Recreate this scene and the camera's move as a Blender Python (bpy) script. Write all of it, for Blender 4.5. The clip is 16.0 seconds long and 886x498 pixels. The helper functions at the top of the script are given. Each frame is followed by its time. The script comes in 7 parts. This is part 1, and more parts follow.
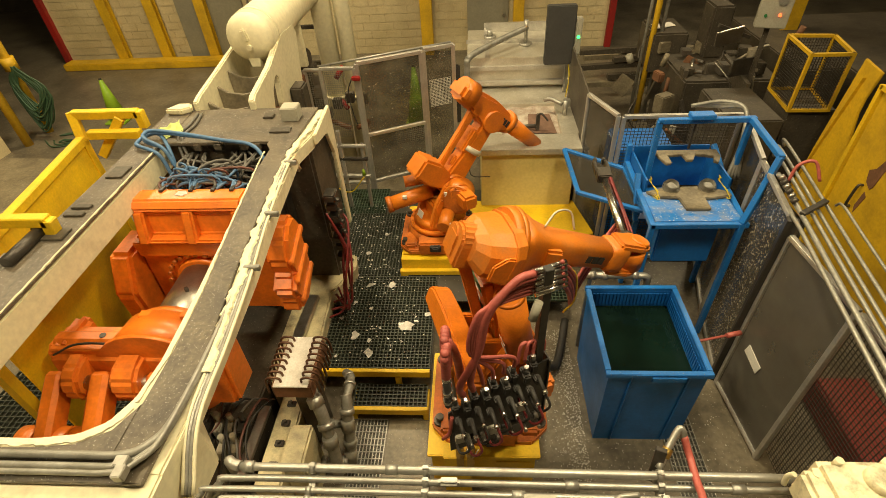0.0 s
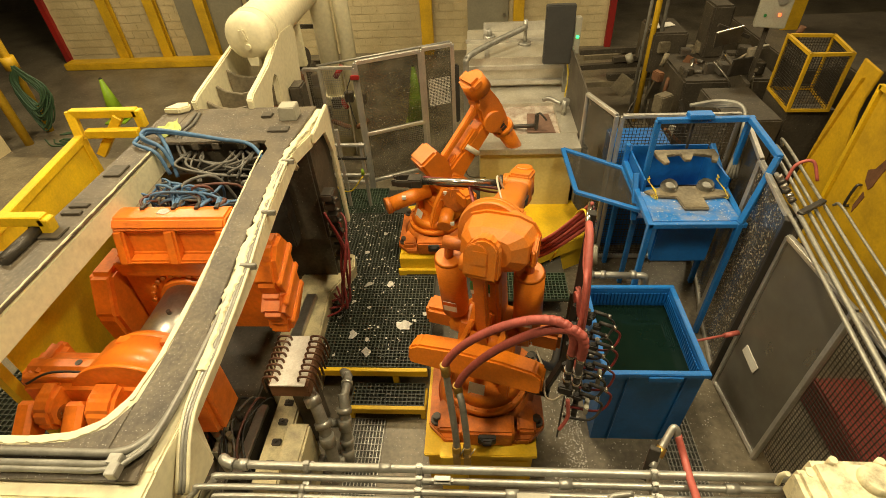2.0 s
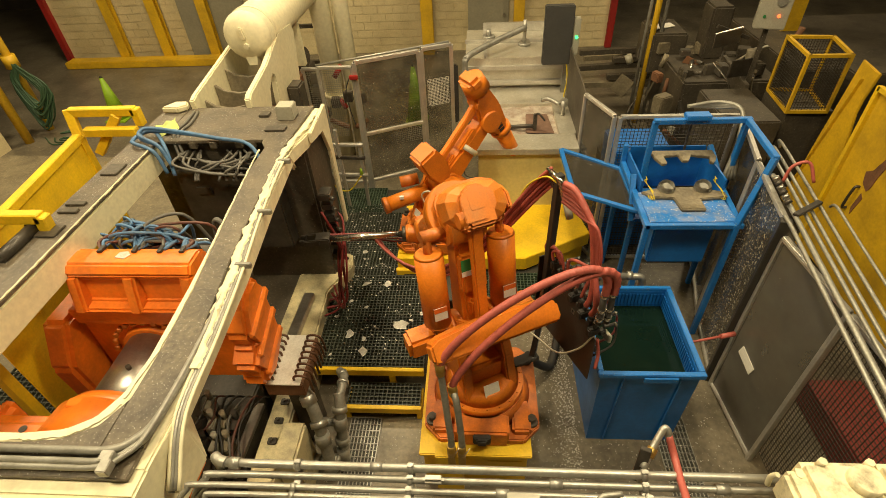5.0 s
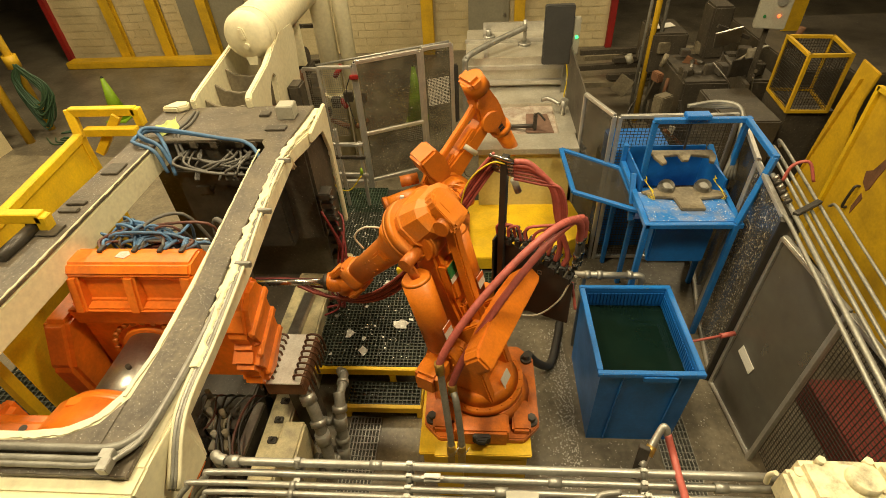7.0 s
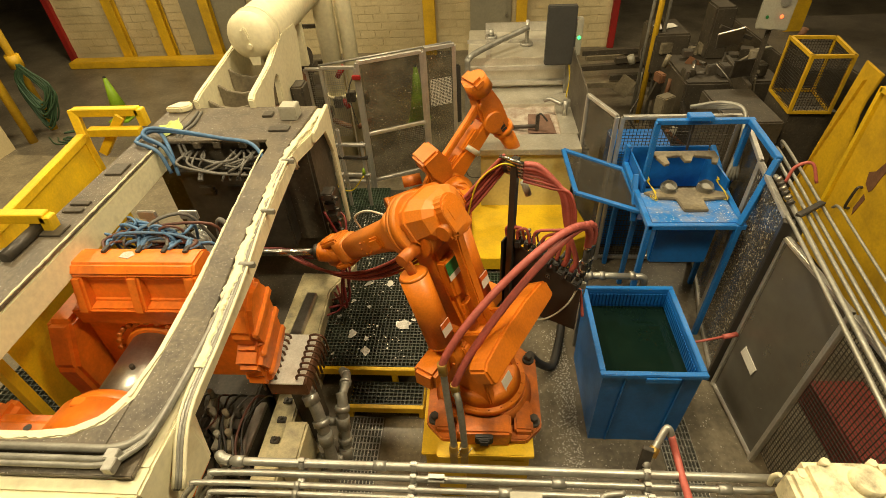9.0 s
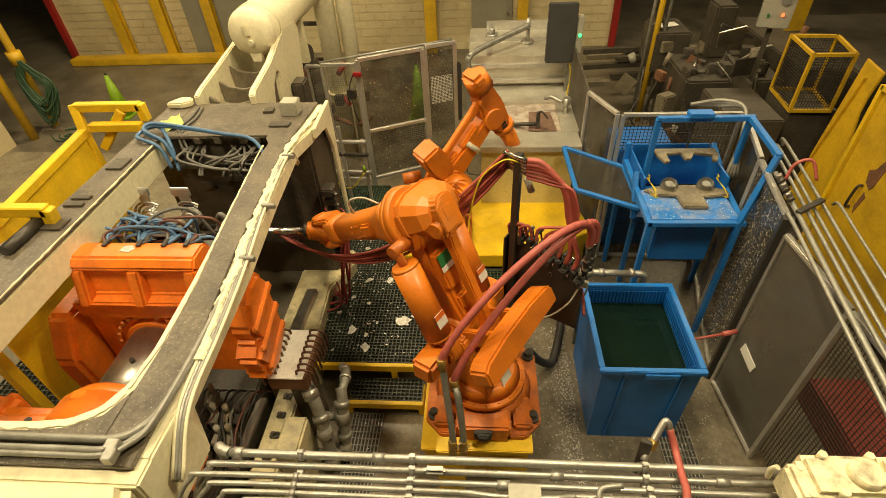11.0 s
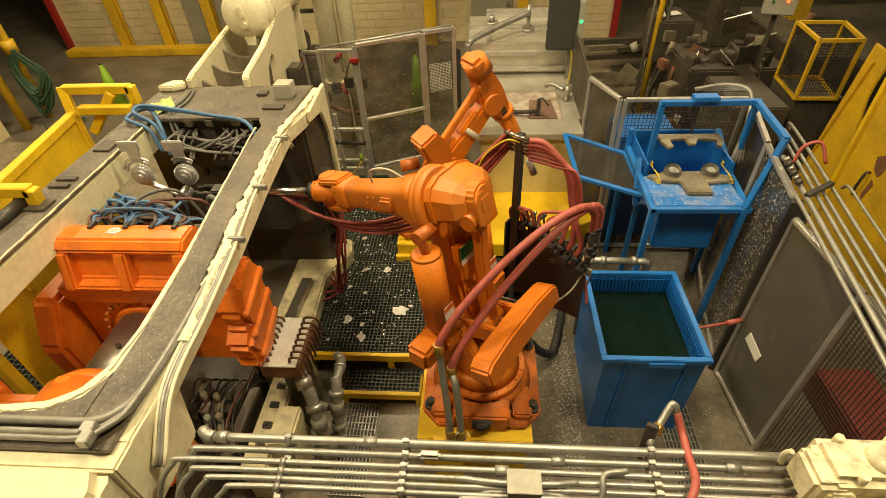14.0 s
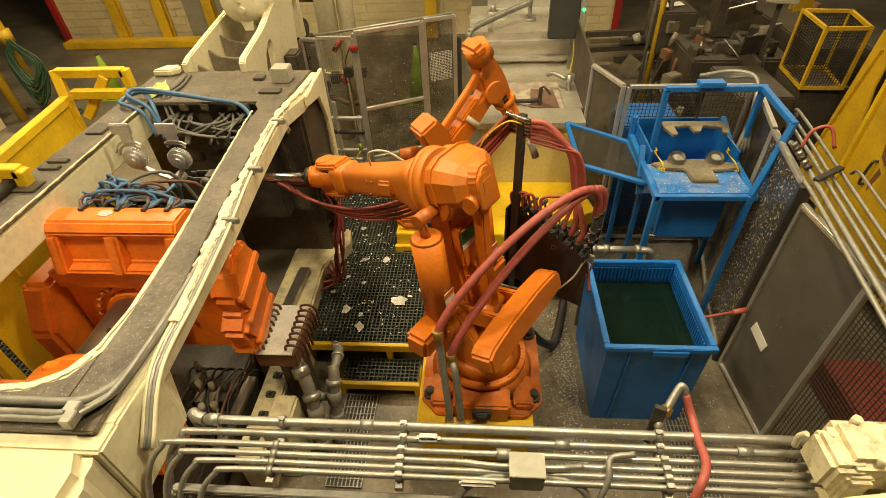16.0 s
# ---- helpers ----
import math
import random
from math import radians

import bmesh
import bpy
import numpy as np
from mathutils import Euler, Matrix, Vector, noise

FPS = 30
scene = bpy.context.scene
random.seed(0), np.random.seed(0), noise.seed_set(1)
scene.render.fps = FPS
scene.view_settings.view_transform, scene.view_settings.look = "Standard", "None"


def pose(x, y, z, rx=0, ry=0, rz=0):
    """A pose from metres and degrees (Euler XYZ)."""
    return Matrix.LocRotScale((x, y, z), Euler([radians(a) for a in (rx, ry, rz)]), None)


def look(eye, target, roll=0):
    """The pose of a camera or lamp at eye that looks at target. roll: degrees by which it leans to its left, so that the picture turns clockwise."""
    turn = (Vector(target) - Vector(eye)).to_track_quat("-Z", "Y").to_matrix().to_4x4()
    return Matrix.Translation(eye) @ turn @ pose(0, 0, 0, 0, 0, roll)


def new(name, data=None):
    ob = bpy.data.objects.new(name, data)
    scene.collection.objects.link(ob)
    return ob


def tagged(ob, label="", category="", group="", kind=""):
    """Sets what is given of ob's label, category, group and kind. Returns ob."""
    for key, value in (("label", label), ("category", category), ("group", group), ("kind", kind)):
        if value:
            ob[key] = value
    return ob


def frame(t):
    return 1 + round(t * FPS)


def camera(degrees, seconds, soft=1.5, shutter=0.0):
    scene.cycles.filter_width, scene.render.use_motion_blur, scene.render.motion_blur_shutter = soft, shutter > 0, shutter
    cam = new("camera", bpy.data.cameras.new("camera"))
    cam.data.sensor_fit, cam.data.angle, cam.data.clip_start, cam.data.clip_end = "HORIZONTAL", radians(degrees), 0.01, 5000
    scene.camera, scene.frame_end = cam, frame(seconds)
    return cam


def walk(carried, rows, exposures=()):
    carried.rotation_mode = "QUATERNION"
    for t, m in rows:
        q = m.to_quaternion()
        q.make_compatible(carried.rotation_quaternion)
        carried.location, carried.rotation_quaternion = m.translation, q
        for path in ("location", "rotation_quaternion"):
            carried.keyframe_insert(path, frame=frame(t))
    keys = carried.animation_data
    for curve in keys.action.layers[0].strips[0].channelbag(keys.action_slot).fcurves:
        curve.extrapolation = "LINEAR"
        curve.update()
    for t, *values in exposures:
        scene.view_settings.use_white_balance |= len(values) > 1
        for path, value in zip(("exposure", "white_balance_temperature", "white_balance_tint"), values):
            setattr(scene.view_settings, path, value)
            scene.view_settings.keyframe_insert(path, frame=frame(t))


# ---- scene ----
cam = camera(83.0, 16.0, soft=0.6)
PATH = [
    (0, (0.143, 0.188, 4.666), (0.01, 1.711, 3.377), -3.6),
    (0.5, (0.152, 0.188, 4.665), (0.016, 1.712, 3.376), -3.6),
    (1, (0.157, 0.19, 4.664), (0.021, 1.712, 3.375), -3.6),
    (1.5, (0.164, 0.187, 4.662), (0.028, 1.71, 3.372), -3.6),
    (2, (0.176, 0.185, 4.659), (0.039, 1.708, 3.37), -3.6),
    (2.5, (0.189, 0.184, 4.657), (0.052, 1.708, 3.369), -3.5),
    (3, (0.197, 0.184, 4.658), (0.058, 1.708, 3.37), -3.5),
    (3.5, (0.203, 0.183, 4.661), (0.064, 1.707, 3.373), -3.4),
    (4, (0.212, 0.184, 4.66), (0.072, 1.707, 3.372), -3.4),
    (6.5, (0.224, 0.177, 4.657), (0.081, 1.7, 3.368), -3.5),
    (7, (0.227, 0.175, 4.656), (0.083, 1.698, 3.368), -3.5),
    (7.5, (0.222, 0.177, 4.659), (0.077, 1.699, 3.37), -3.5),
    (8, (0.213, 0.176, 4.661), (0.068, 1.699, 3.373), -3.5),
    (8.5, (0.213, 0.175, 4.663), (0.065, 1.698, 3.375), -3.5),
    (9, (0.212, 0.174, 4.666), (0.064, 1.697, 3.377), -3.5),
    (11.5, (0.222, 0.146, 4.62), (0.072, 1.667, 3.331), -3.3),
    (12, (0.23, 0.157, 4.58), (0.08, 1.677, 3.289), -3.3),
    (12.5, (0.231, 0.164, 4.552), (0.082, 1.684, 3.26), -3.3),
    (13, (0.228, 0.171, 4.516), (0.079, 1.689, 3.222), -3.2),
    (13.5, (0.228, 0.173, 4.484), (0.08, 1.69, 3.19), -3.2),
    (14, (0.228, 0.171, 4.477), (0.079, 1.688, 3.182), -3.2),
    (14.5, (0.227, 0.17, 4.45), (0.079, 1.686, 3.154), -3.1),
    (15, (0.228, 0.167, 4.425), (0.08, 1.683, 3.129), -3.0),
    (15.5, (0.227, 0.169, 4.392), (0.08, 1.683, 3.094), -3.0),
    (16, (0.221, 0.172, 4.34), (0.073, 1.685, 3.041), -3.0),
]
walk(cam, [(t, look(e, a, r)) for t, e, a, r in PATH])

# ---- light: unseen high-bay lamps assumed overhead, warm ----
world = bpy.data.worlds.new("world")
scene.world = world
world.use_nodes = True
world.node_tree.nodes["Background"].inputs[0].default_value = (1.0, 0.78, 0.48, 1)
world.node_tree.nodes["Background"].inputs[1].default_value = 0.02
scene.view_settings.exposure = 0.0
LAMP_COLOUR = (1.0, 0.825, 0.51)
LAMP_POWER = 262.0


# ---- materials ----
def surface(name, base, dirt=None, rough=0.6, metal=0.0, amount=0.45, stain=1.6, grain=40.0, bump=0.25,
            flecks=0.0, fleck_colour=(0.75, 0.72, 0.65), fleck_scale=60.0, vary=0.0, coat=0.0, blotch=0.5, grit=(0.90, 1.06)):
    m = bpy.data.materials.new(name)
    m.use_nodes = True
    nt = m.node_tree
    n, k = nt.nodes, nt.links
    bsdf = n["Principled BSDF"]
    tc = n.new("ShaderNodeTexCoord")
    info = n.new("ShaderNodeObjectInfo")
    shift = n.new("ShaderNodeVectorMath")
    shift.operation = "MULTIPLY_ADD"
    shift.inputs[1].default_value = (1, 1, 1)
    k.new(tc.outputs["Object"], shift.inputs[0])
    k.new(info.outputs["Location"], shift.inputs[2])
    big = n.new("ShaderNodeTexNoise")
    big.inputs["Scale"].default_value = stain
    big.inputs["Detail"].default_value = 6
    big.inputs["Roughness"].default_value = 0.65
    fine = n.new("ShaderNodeTexNoise")
    fine.inputs["Scale"].default_value = grain
    fine.inputs["Detail"].default_value = 4
    for t in (big, fine):
        k.new(shift.outputs[0], t.inputs["Vector"])
    ramp = n.new("ShaderNodeMapRange")
    ramp.inputs[1].default_value, ramp.inputs[2].default_value = blotch - 0.12, blotch + 0.2
    ramp.inputs[3].default_value, ramp.inputs[4].default_value = 0.0, amount
    k.new(big.outputs["Fac"], ramp.inputs[0])
    d = dirt or tuple(c * 0.45 for c in base)
    mix = n.new("ShaderNodeMix")
    mix.data_type = "RGBA"
    mix.inputs[6].default_value, mix.inputs[7].default_value = (*base, 1), (*d, 1)
    k.new(ramp.outputs[0], mix.inputs[0])
    out = mix.outputs[2]
    gr = n.new("ShaderNodeMapRange")
    gr.inputs[1].default_value, gr.inputs[2].default_value = 0.3, 0.7
    gr.inputs[3].default_value, gr.inputs[4].default_value = grit
    k.new(fine.outputs["Fac"], gr.inputs[0])
    mul = n.new("ShaderNodeMix")
    mul.data_type, mul.blend_type = "RGBA", "MULTIPLY"
    mul.inputs[0].default_value = 1
    k.new(out, mul.inputs[6])
    k.new(gr.outputs[0], mul.inputs[7])
    out = mul.outputs[2]
    if vary:
        hv = n.new("ShaderNodeHueSaturation")
        mr = n.new("ShaderNodeMapRange")
        mr.inputs[3].default_value, mr.inputs[4].default_value = 1 - vary, 1 + vary
        k.new(info.outputs["Random"], mr.inputs[0])
        k.new(mr.outputs[0], hv.inputs["Value"])
        k.new(out, hv.inputs["Color"])
        out = hv.outputs[0]
    if flecks:
        fl = n.new("ShaderNodeTexNoise")
        fl.inputs["Scale"].default_value = fleck_scale
        fl.inputs["Detail"].default_value = 3
        k.new(shift.outputs[0], fl.inputs["Vector"])
        fr = n.new("ShaderNodeMapRange")
        fr.inputs[1].default_value = 0.72 - flecks
        fr.inputs[2].default_value = 0.74 - flecks
        k.new(fl.outputs["Fac"], fr.inputs[0])
        fm = n.new("ShaderNodeMix")
        fm.data_type = "RGBA"
        fm.inputs[7].default_value = (*fleck_colour, 1)
        k.new(fr.outputs[0], fm.inputs[0])
        k.new(out, fm.inputs[6])
        out = fm.outputs[2]
    k.new(out, bsdf.inputs["Base Color"])
    rr = n.new("ShaderNodeMapRange")
    rr.inputs[3].default_value, rr.inputs[4].default_value = max(0.05, rough - 0.13), min(1, rough + 0.18)
    k.new(big.outputs["Fac"], rr.inputs[0])
    k.new(rr.outputs[0], bsdf.inputs["Roughness"])
    bsdf.inputs["Metallic"].default_value = metal
    bsdf.inputs["Coat Weight"].default_value = coat
    bsdf.inputs["Coat Roughness"].default_value = 0.25
    b = n.new("ShaderNodeBump")
    b.inputs["Strength"].default_value = bump
    b.inputs["Distance"].default_value = 0.004
    k.new(fine.outputs["Fac"], b.inputs["Height"])
    k.new(b.outputs[0], bsdf.inputs["Normal"])
    return m


def sheet_glass(name, colour, alpha, rough=0.15, fleck=0.66):
    m = bpy.data.materials.new(name)
    m.use_nodes = True
    nt = m.node_tree
    n, k = nt.nodes, nt.links
    bsdf = n["Principled BSDF"]
    tc = n.new("ShaderNodeTexCoord")
    no = n.new("ShaderNodeTexNoise")
    no.inputs["Scale"].default_value = 3.0
    no.inputs["Detail"].default_value = 7
    k.new(tc.outputs["Object"], no.inputs["Vector"])
    mr = n.new("ShaderNodeMapRange")
    mr.inputs[1].default_value, mr.inputs[2].default_value = 0.35, 0.7
    mr.inputs[3].default_value, mr.inputs[4].default_value = alpha - 0.1, min(1, alpha + 0.22)
    k.new(no.outputs["Fac"], mr.inputs[0])
    sp = n.new("ShaderNodeTexNoise")
    sp.inputs["Scale"].default_value = 38
    sp.inputs["Detail"].default_value = 4
    k.new(tc.outputs["Object"], sp.inputs["Vector"])
    sr = n.new("ShaderNodeMapRange")
    sr.inputs[1].default_value, sr.inputs[2].default_value = fleck, fleck + 0.04
    k.new(sp.outputs["Fac"], sr.inputs[0])
    mx = n.new("ShaderNodeMix")
    mx.data_type = "RGBA"
    mx.inputs[6].default_value, mx.inputs[7].default_value = (*colour, 1), (0.42, 0.39, 0.33, 1)
    k.new(sr.outputs[0], mx.inputs[0])
    k.new(mx.outputs[2], bsdf.inputs["Base Color"])
    ad = n.new("ShaderNodeMath")
    ad.operation, ad.use_clamp = "MAXIMUM", True
    k.new(mr.outputs[0], ad.inputs[0])
    k.new(sr.outputs[0], ad.inputs[1])
    k.new(ad.outputs[0], bsdf.inputs["Alpha"])
    bsdf.inputs["Roughness"].default_value = rough
    return m


def glow(name, colour, strength):
    m = bpy.data.materials.new(name)
    m.use_nodes = True
    b = m.node_tree.nodes["Principled BSDF"]
    b.inputs["Base Color"].default_value = (*colour, 1)
    b.inputs["Emission Color"].default_value = (*colour, 1)
    b.inputs["Emission Strength"].default_value = strength
    return m


ORANGE = surface("orange_enamel", (0.70, 0.192, 0.009), (0.38, 0.095, 0.009), 0.42, amount=0.5, stain=3.2, grain=55, bump=0.3, flecks=0.0, coat=0.15)
ORANGE_DIRTY = surface("orange_enamel_greasy", (0.66, 0.175, 0.014), (0.13, 0.035, 0.012), 0.45, amount=0.75, stain=4.0, grain=60, bump=0.35, coat=0.1)
ORANGE_PALE = surface("orange_enamel_dusty", (0.62, 0.172, 0.008), (0.42, 0.19, 0.06), 0.45, amount=0.65, blotch=0.57, stain=5.0, grain=70, bump=0.25)
PLATEN = surface("orange_platen_paint", (0.86, 0.215, 0.016), (0.30, 0.065, 0.012), 0.38, amount=0.55, stain=3.0, grain=28, bump=0.45, coat=0.3)
YELLOW = surface("yellow_paint", (0.82, 0.53, 0.010), (0.35, 0.22, 0.02), 0.5, amount=0.45, stain=2.4, grain=45, bump=0.2)
YELLOW_DULL = surface("yellow_paint_worn", (0.64, 0.39, 0.012), (0.16, 0.10, 0.016), 0.5, amount=0.6, blotch=0.55, stain=1.5, grain=30, bump=0.3)
BLUE = surface("blue_paint", (0.012, 0.17, 0.56), (0.02, 0.085, 0.24), 0.42, amount=0.4, stain=3.0, grain=50, bump=0.2, flecks=0.05, fleck_colour=(0.3, 0.3, 0.3), fleck_scale=90)
BLUE_DARK = surface("blue_tank_paint", (0.010, 0.15, 0.52), (0.008, 0.06, 0.21), 0.38, amount=0.6, stain=1.8, grain=30, bump=0.15)
BLUE_TABLE = surface("blue_paint_scuffed", (0.015, 0.17, 0.55), (0.32, 0.31, 0.29), 0.5, amount=0.85, stain=7.0, grain=50, bump=0.3, flecks=0.07, blotch=0.55)
CREAM = surface("cream_machine_paint", (0.76, 0.70, 0.47), (0.40, 0.32, 0.17), 0.45, amount=0.6, stain=3.5, grain=24, bump=0.4, flecks=0.0, blotch=0.64)
CREAM_CLEAN = surface("cream_paint", (0.76, 0.70, 0.48), (0.60, 0.52, 0.32), 0.45, amount=0.4, stain=1.4, grain=20, bump=0.1)
CREAM_CHIPPED = surface("cream_paint_chipped", (0.78, 0.70, 0.46), (0.10, 0.085, 0.06), 0.5, amount=1.0, stain=11.0, grain=30, bump=0.6, blotch=0.60)
CREAM_WORN = surface("cream_tread_plate", (0.55, 0.48, 0.28), (0.13, 0.12, 0.10), 0.5, amount=0.9, stain=6.0, grain=70, bump=0.6, blotch=0.55)
BEAM_TOP = surface("grimy_dark_steel", (0.150, 0.122, 0.082), (0.062, 0.052, 0.042), 0.42, amount=0.9, stain=3.2, grain=35, bump=0.5, grit=(0.7, 1.2), flecks=0.062, fleck_colour=(0.55, 0.53, 0.48), fleck_scale=95)
STEEL_DARK = surface("dark_oily_steel", (0.085, 0.074, 0.060), (0.036, 0.032, 0.027), 0.4, 0.5, amount=0.8, stain=6.0, grain=40, bump=0.5)
STEEL = surface("bare_steel", (0.42, 0.39, 0.34), (0.20, 0.17, 0.13), 0.32, 0.9, amount=0.6, stain=5.0, grain=60, bump=0.2)
STEEL_BRIGHT = surface("polished_steel", (0.62, 0.60, 0.56), (0.4, 0.37, 0.32), 0.22, 1.0, amount=0.4, stain=6.0, grain=60, bump=0.1)
GALV = surface("galvanized_steel", (0.43, 0.42, 0.375), (0.24, 0.22, 0.18), 0.42, 0.7, amount=0.6, stain=7.0, grain=45, bump=0.2)
PIPE_GREY = surface("grey_pipe", (0.32, 0.31, 0.27), (0.15, 0.14, 0.11), 0.45, 0.4, amount=0.7, stain=6.0, grain=45, bump=0.25)
ALU = surface("aluminium_profile", (0.60, 0.58, 0.53), (0.34, 0.31, 0.26), 0.38, 0.7, amount=0.45, stain=5.0, grain=50, bump=0.1)
FURNACE_TOP = surface("furnace_sheet_metal", (0.62, 0.59, 0.50), (0.42, 0.38, 0.28), 0.38, 0.6, amount=0.7, stain=3.0, grain=40, bump=0.25, flecks=0.04)
FURNACE_SIDE = surface("furnace_side_paint", (0.64, 0.55, 0.22), (0.50, 0.43, 0.19), 0.5, amount=0.7, stain=1.6, grain=25, bump=0.15)
DROSS = surface("pale_dross", (0.52, 0.46, 0.38), (0.24, 0.14, 0.10), 0.7, 0.2, amount=0.8, stain=8.0, grain=50, bump=0.7)
CONCRETE = surface("oily_concrete_floor", (0.200, 0.170, 0.118), (0.072, 0.061, 0.045), 0.32, grit=(0.72, 1.2), amount=0.9, stain=0.9, grain=18, bump=0.22, flecks=0.06, fleck_colour=(0.36, 0.33, 0.27), fleck_scale=42, blotch=0.46)
FLOOR_PALE = surface("worn_concrete_patch", (0.26, 0.22, 0.145), (0.12, 0.10, 0.07), 0.4, grit=(0.75, 1.15), amount=0.8, stain=2.5, grain=22, bump=0.25, flecks=0.04, fleck_colour=(0.42, 0.4, 0.34))
BLOCK = surface("cream_block_paint", (0.62, 0.52, 0.30), (0.40, 0.32, 0.165), 0.6, amount=0.8, stain=0.7, grain=30, bump=0.4, vary=0.03)
MORTAR = surface("mortar", (0.60, 0.50, 0.29), (0.42, 0.34, 0.18), 0.8, stain=2, grain=50)
GREY_DOOR = surface("grey_door_paint", (0.26, 0.24, 0.17), (0.16, 0.14, 0.1), 0.5, amount=0.5, stain=1.5, grain=20, bump=0.1)
RED_PAINT = surface("red_paint", (0.30, 0.014, 0.010), (0.06, 0.008, 0.008), 0.5, stain=2, grain=30)
GRATING = surface("moulded_grating", (0.052, 0.060, 0.040), (0.026, 0.028, 0.020), 0.5, amount=0.7, stain=3.0, grain=40, bump=0.4, flecks=0.03, fleck_colour=(0.3, 0.3, 0.27))
GRATING_GREEN = surface("green_moulded_grating", (0.045, 0.075, 0.042), (0.02, 0.03, 0.02), 0.5, amount=0.7, stain=3.0, grain=40, bump=0.4, flecks=0.03, fleck_colour=(0.3, 0.3, 0.27))
# near-black colour standing for shade under gratings and inside slots
GAP_SHADE = surface("painted_gap_shade", (0.045, 0.041, 0.031), (0.022, 0.020, 0.016), 0.5, stain=3, grain=20, flecks=0.02)
FLASH = surface("aluminium_flash", (0.56, 0.54, 0.49), (0.34, 0.3, 0.25), 0.45, 0.5, amount=0.5, stain=14, grain=80, bump=0.7)
CASTING = surface("fresh_casting", (0.66, 0.65, 0.62), (0.45, 0.44, 0.42), 0.33, 0.75, amount=0.4, stain=9, grain=60, bump=0.3)
HOSE_RED = surface("red_rubber_hose", (0.43, 0.098, 0.075), (0.22, 0.052, 0.04), 0.5, amount=0.6, stain=9.0, grain=60, bump=0.2)
HOSE_DARK_RED = surface("dark_red_hose", (0.20, 0.025, 0.025), (0.07, 0.012, 0.012), 0.45, amount=0.6, stain=8.0, grain=60, bump=0.2)
HOSE_BLUE = surface("blue_hose", (0.085, 0.19, 0.36), (0.06, 0.09, 0.13), 0.45, amount=0.8, stain=8.0, grain=60, bump=0.2)
HOSE_GREY = surface("grey_hose", (0.15, 0.14, 0.12), (0.06, 0.055, 0.05), 0.5, amount=0.7, stain=8.0, grain=60, bump=0.2)
HOSE_BROWN = surface("brown_hose", (0.13, 0.045, 0.03), (0.05, 0.03, 0.02), 0.5, amount=0.7, stain=8.0, grain=60, bump=0.2)
HOSE_GREEN = surface("green_garden_hose", (0.035, 0.085, 0.04), (0.03, 0.05, 0.03), 0.5, stain=8.0, grain=60)
BLACK = surface("black_enamel", (0.030, 0.027, 0.023), (0.045, 0.040, 0.033), 0.4, amount=0.6, stain=6.0, grain=40, bump=0.25)
RUBBER = surface("black_rubber", (0.028, 0.025, 0.022), (0.04, 0.037, 0.03), 0.6, stain=6, grain=50)
BRASS = surface("brass_fitting", (0.55, 0.37, 0.10), (0.3, 0.2, 0.07), 0.35, 0.9, stain=12, grain=80)
LIME = surface("lime_green_plastic", (0.25, 0.42, 0.015), (0.13, 0.22, 0.015), 0.5, amount=0.5, stain=4, grain=40, bump=0.15)
LIME_CLOTH = surface("lime_cloth", (0.55, 0.62, 0.20), (0.4, 0.45, 0.15), 0.8, stain=9, grain=120, bump=0.5)
WIRE_YELLOW = surface("yellow_cable", (0.72, 0.55, 0.02), None, 0.45, stain=6, grain=40)
WIRE_WHITE = surface("pale_cable", (0.6, 0.55, 0.42), None, 0.45, stain=6, grain=40)
PAPER = surface("white_paper", (0.75, 0.72, 0.64), (0.6, 0.56, 0.46), 0.7, amount=0.3, stain=6, grain=90, bump=0.05)
GREEN_LABEL = surface("green_label", (0.03, 0.22, 0.06), None, 0.5, stain=6, grain=60)
ORANGE_LABEL = surface("orange_label", (0.72, 0.16, 0.02), None, 0.5, stain=6, grain=60)
GREY_BOX = surface("grey_box_paint", (0.40, 0.38, 0.30), (0.25, 0.23, 0.18), 0.45, amount=0.4, stain=4, grain=40, bump=0.1)
PATCH_BROWN = surface("brown_dross", (0.22, 0.13, 0.09), (0.12, 0.07, 0.05), 0.7, 0.2, amount=0.7, stain=7, grain=50, bump=0.6)
RUST = surface("rusty_steel", (0.22, 0.10, 0.045), (0.10, 0.05, 0.03), 0.7, 0.2, amount=0.8, stain=6, grain=50, bump=0.6)
COPPER = surface("dull_copper_tube", (0.16, 0.085, 0.05), (0.07, 0.04, 0.03), 0.4, 0.7, stain=8, grain=60)
WATER = surface("dark_quench_water", (0.004, 0.013, 0.010), (0.008, 0.018, 0.011), 0.14, amount=0.6, stain=2.0, grain=7, bump=0.04)
for link in list(WATER.node_tree.nodes["Principled BSDF"].inputs["Roughness"].links):
    WATER.node_tree.links.remove(link)
WATER.node_tree.nodes["Principled BSDF"].inputs["Roughness"].default_value = 0.03
WATER.node_tree.nodes["Principled BSDF"].inputs["IOR"].default_value = 1.33
# unseen ceiling, kept pale to bounce light into the dark parts
CEILING = surface("bounce_ceiling", (0.42, 0.37, 0.28), (0.28, 0.24, 0.18), 0.8, stain=0.5, grain=8)
MACHINE_DARK = surface("grimy_machinery", (0.080, 0.066, 0.046), (0.036, 0.030, 0.022), 0.5, grit=(0.7, 1.2), amount=0.8, stain=2.5, grain=30, bump=0.5, flecks=0.03, fleck_colour=(0.35, 0.32, 0.26))
MACHINE_TAN = surface("grimy_tan_machinery", (0.25, 0.21, 0.135), (0.085, 0.07, 0.048), 0.55, grit=(0.75, 1.15), amount=0.9, stain=2.5, grain=30, bump=0.5)
SHEET_DARK = sheet_glass("smoky_guard_sheet", (0.050, 0.045, 0.036), 0.62, 0.15, 0.70)
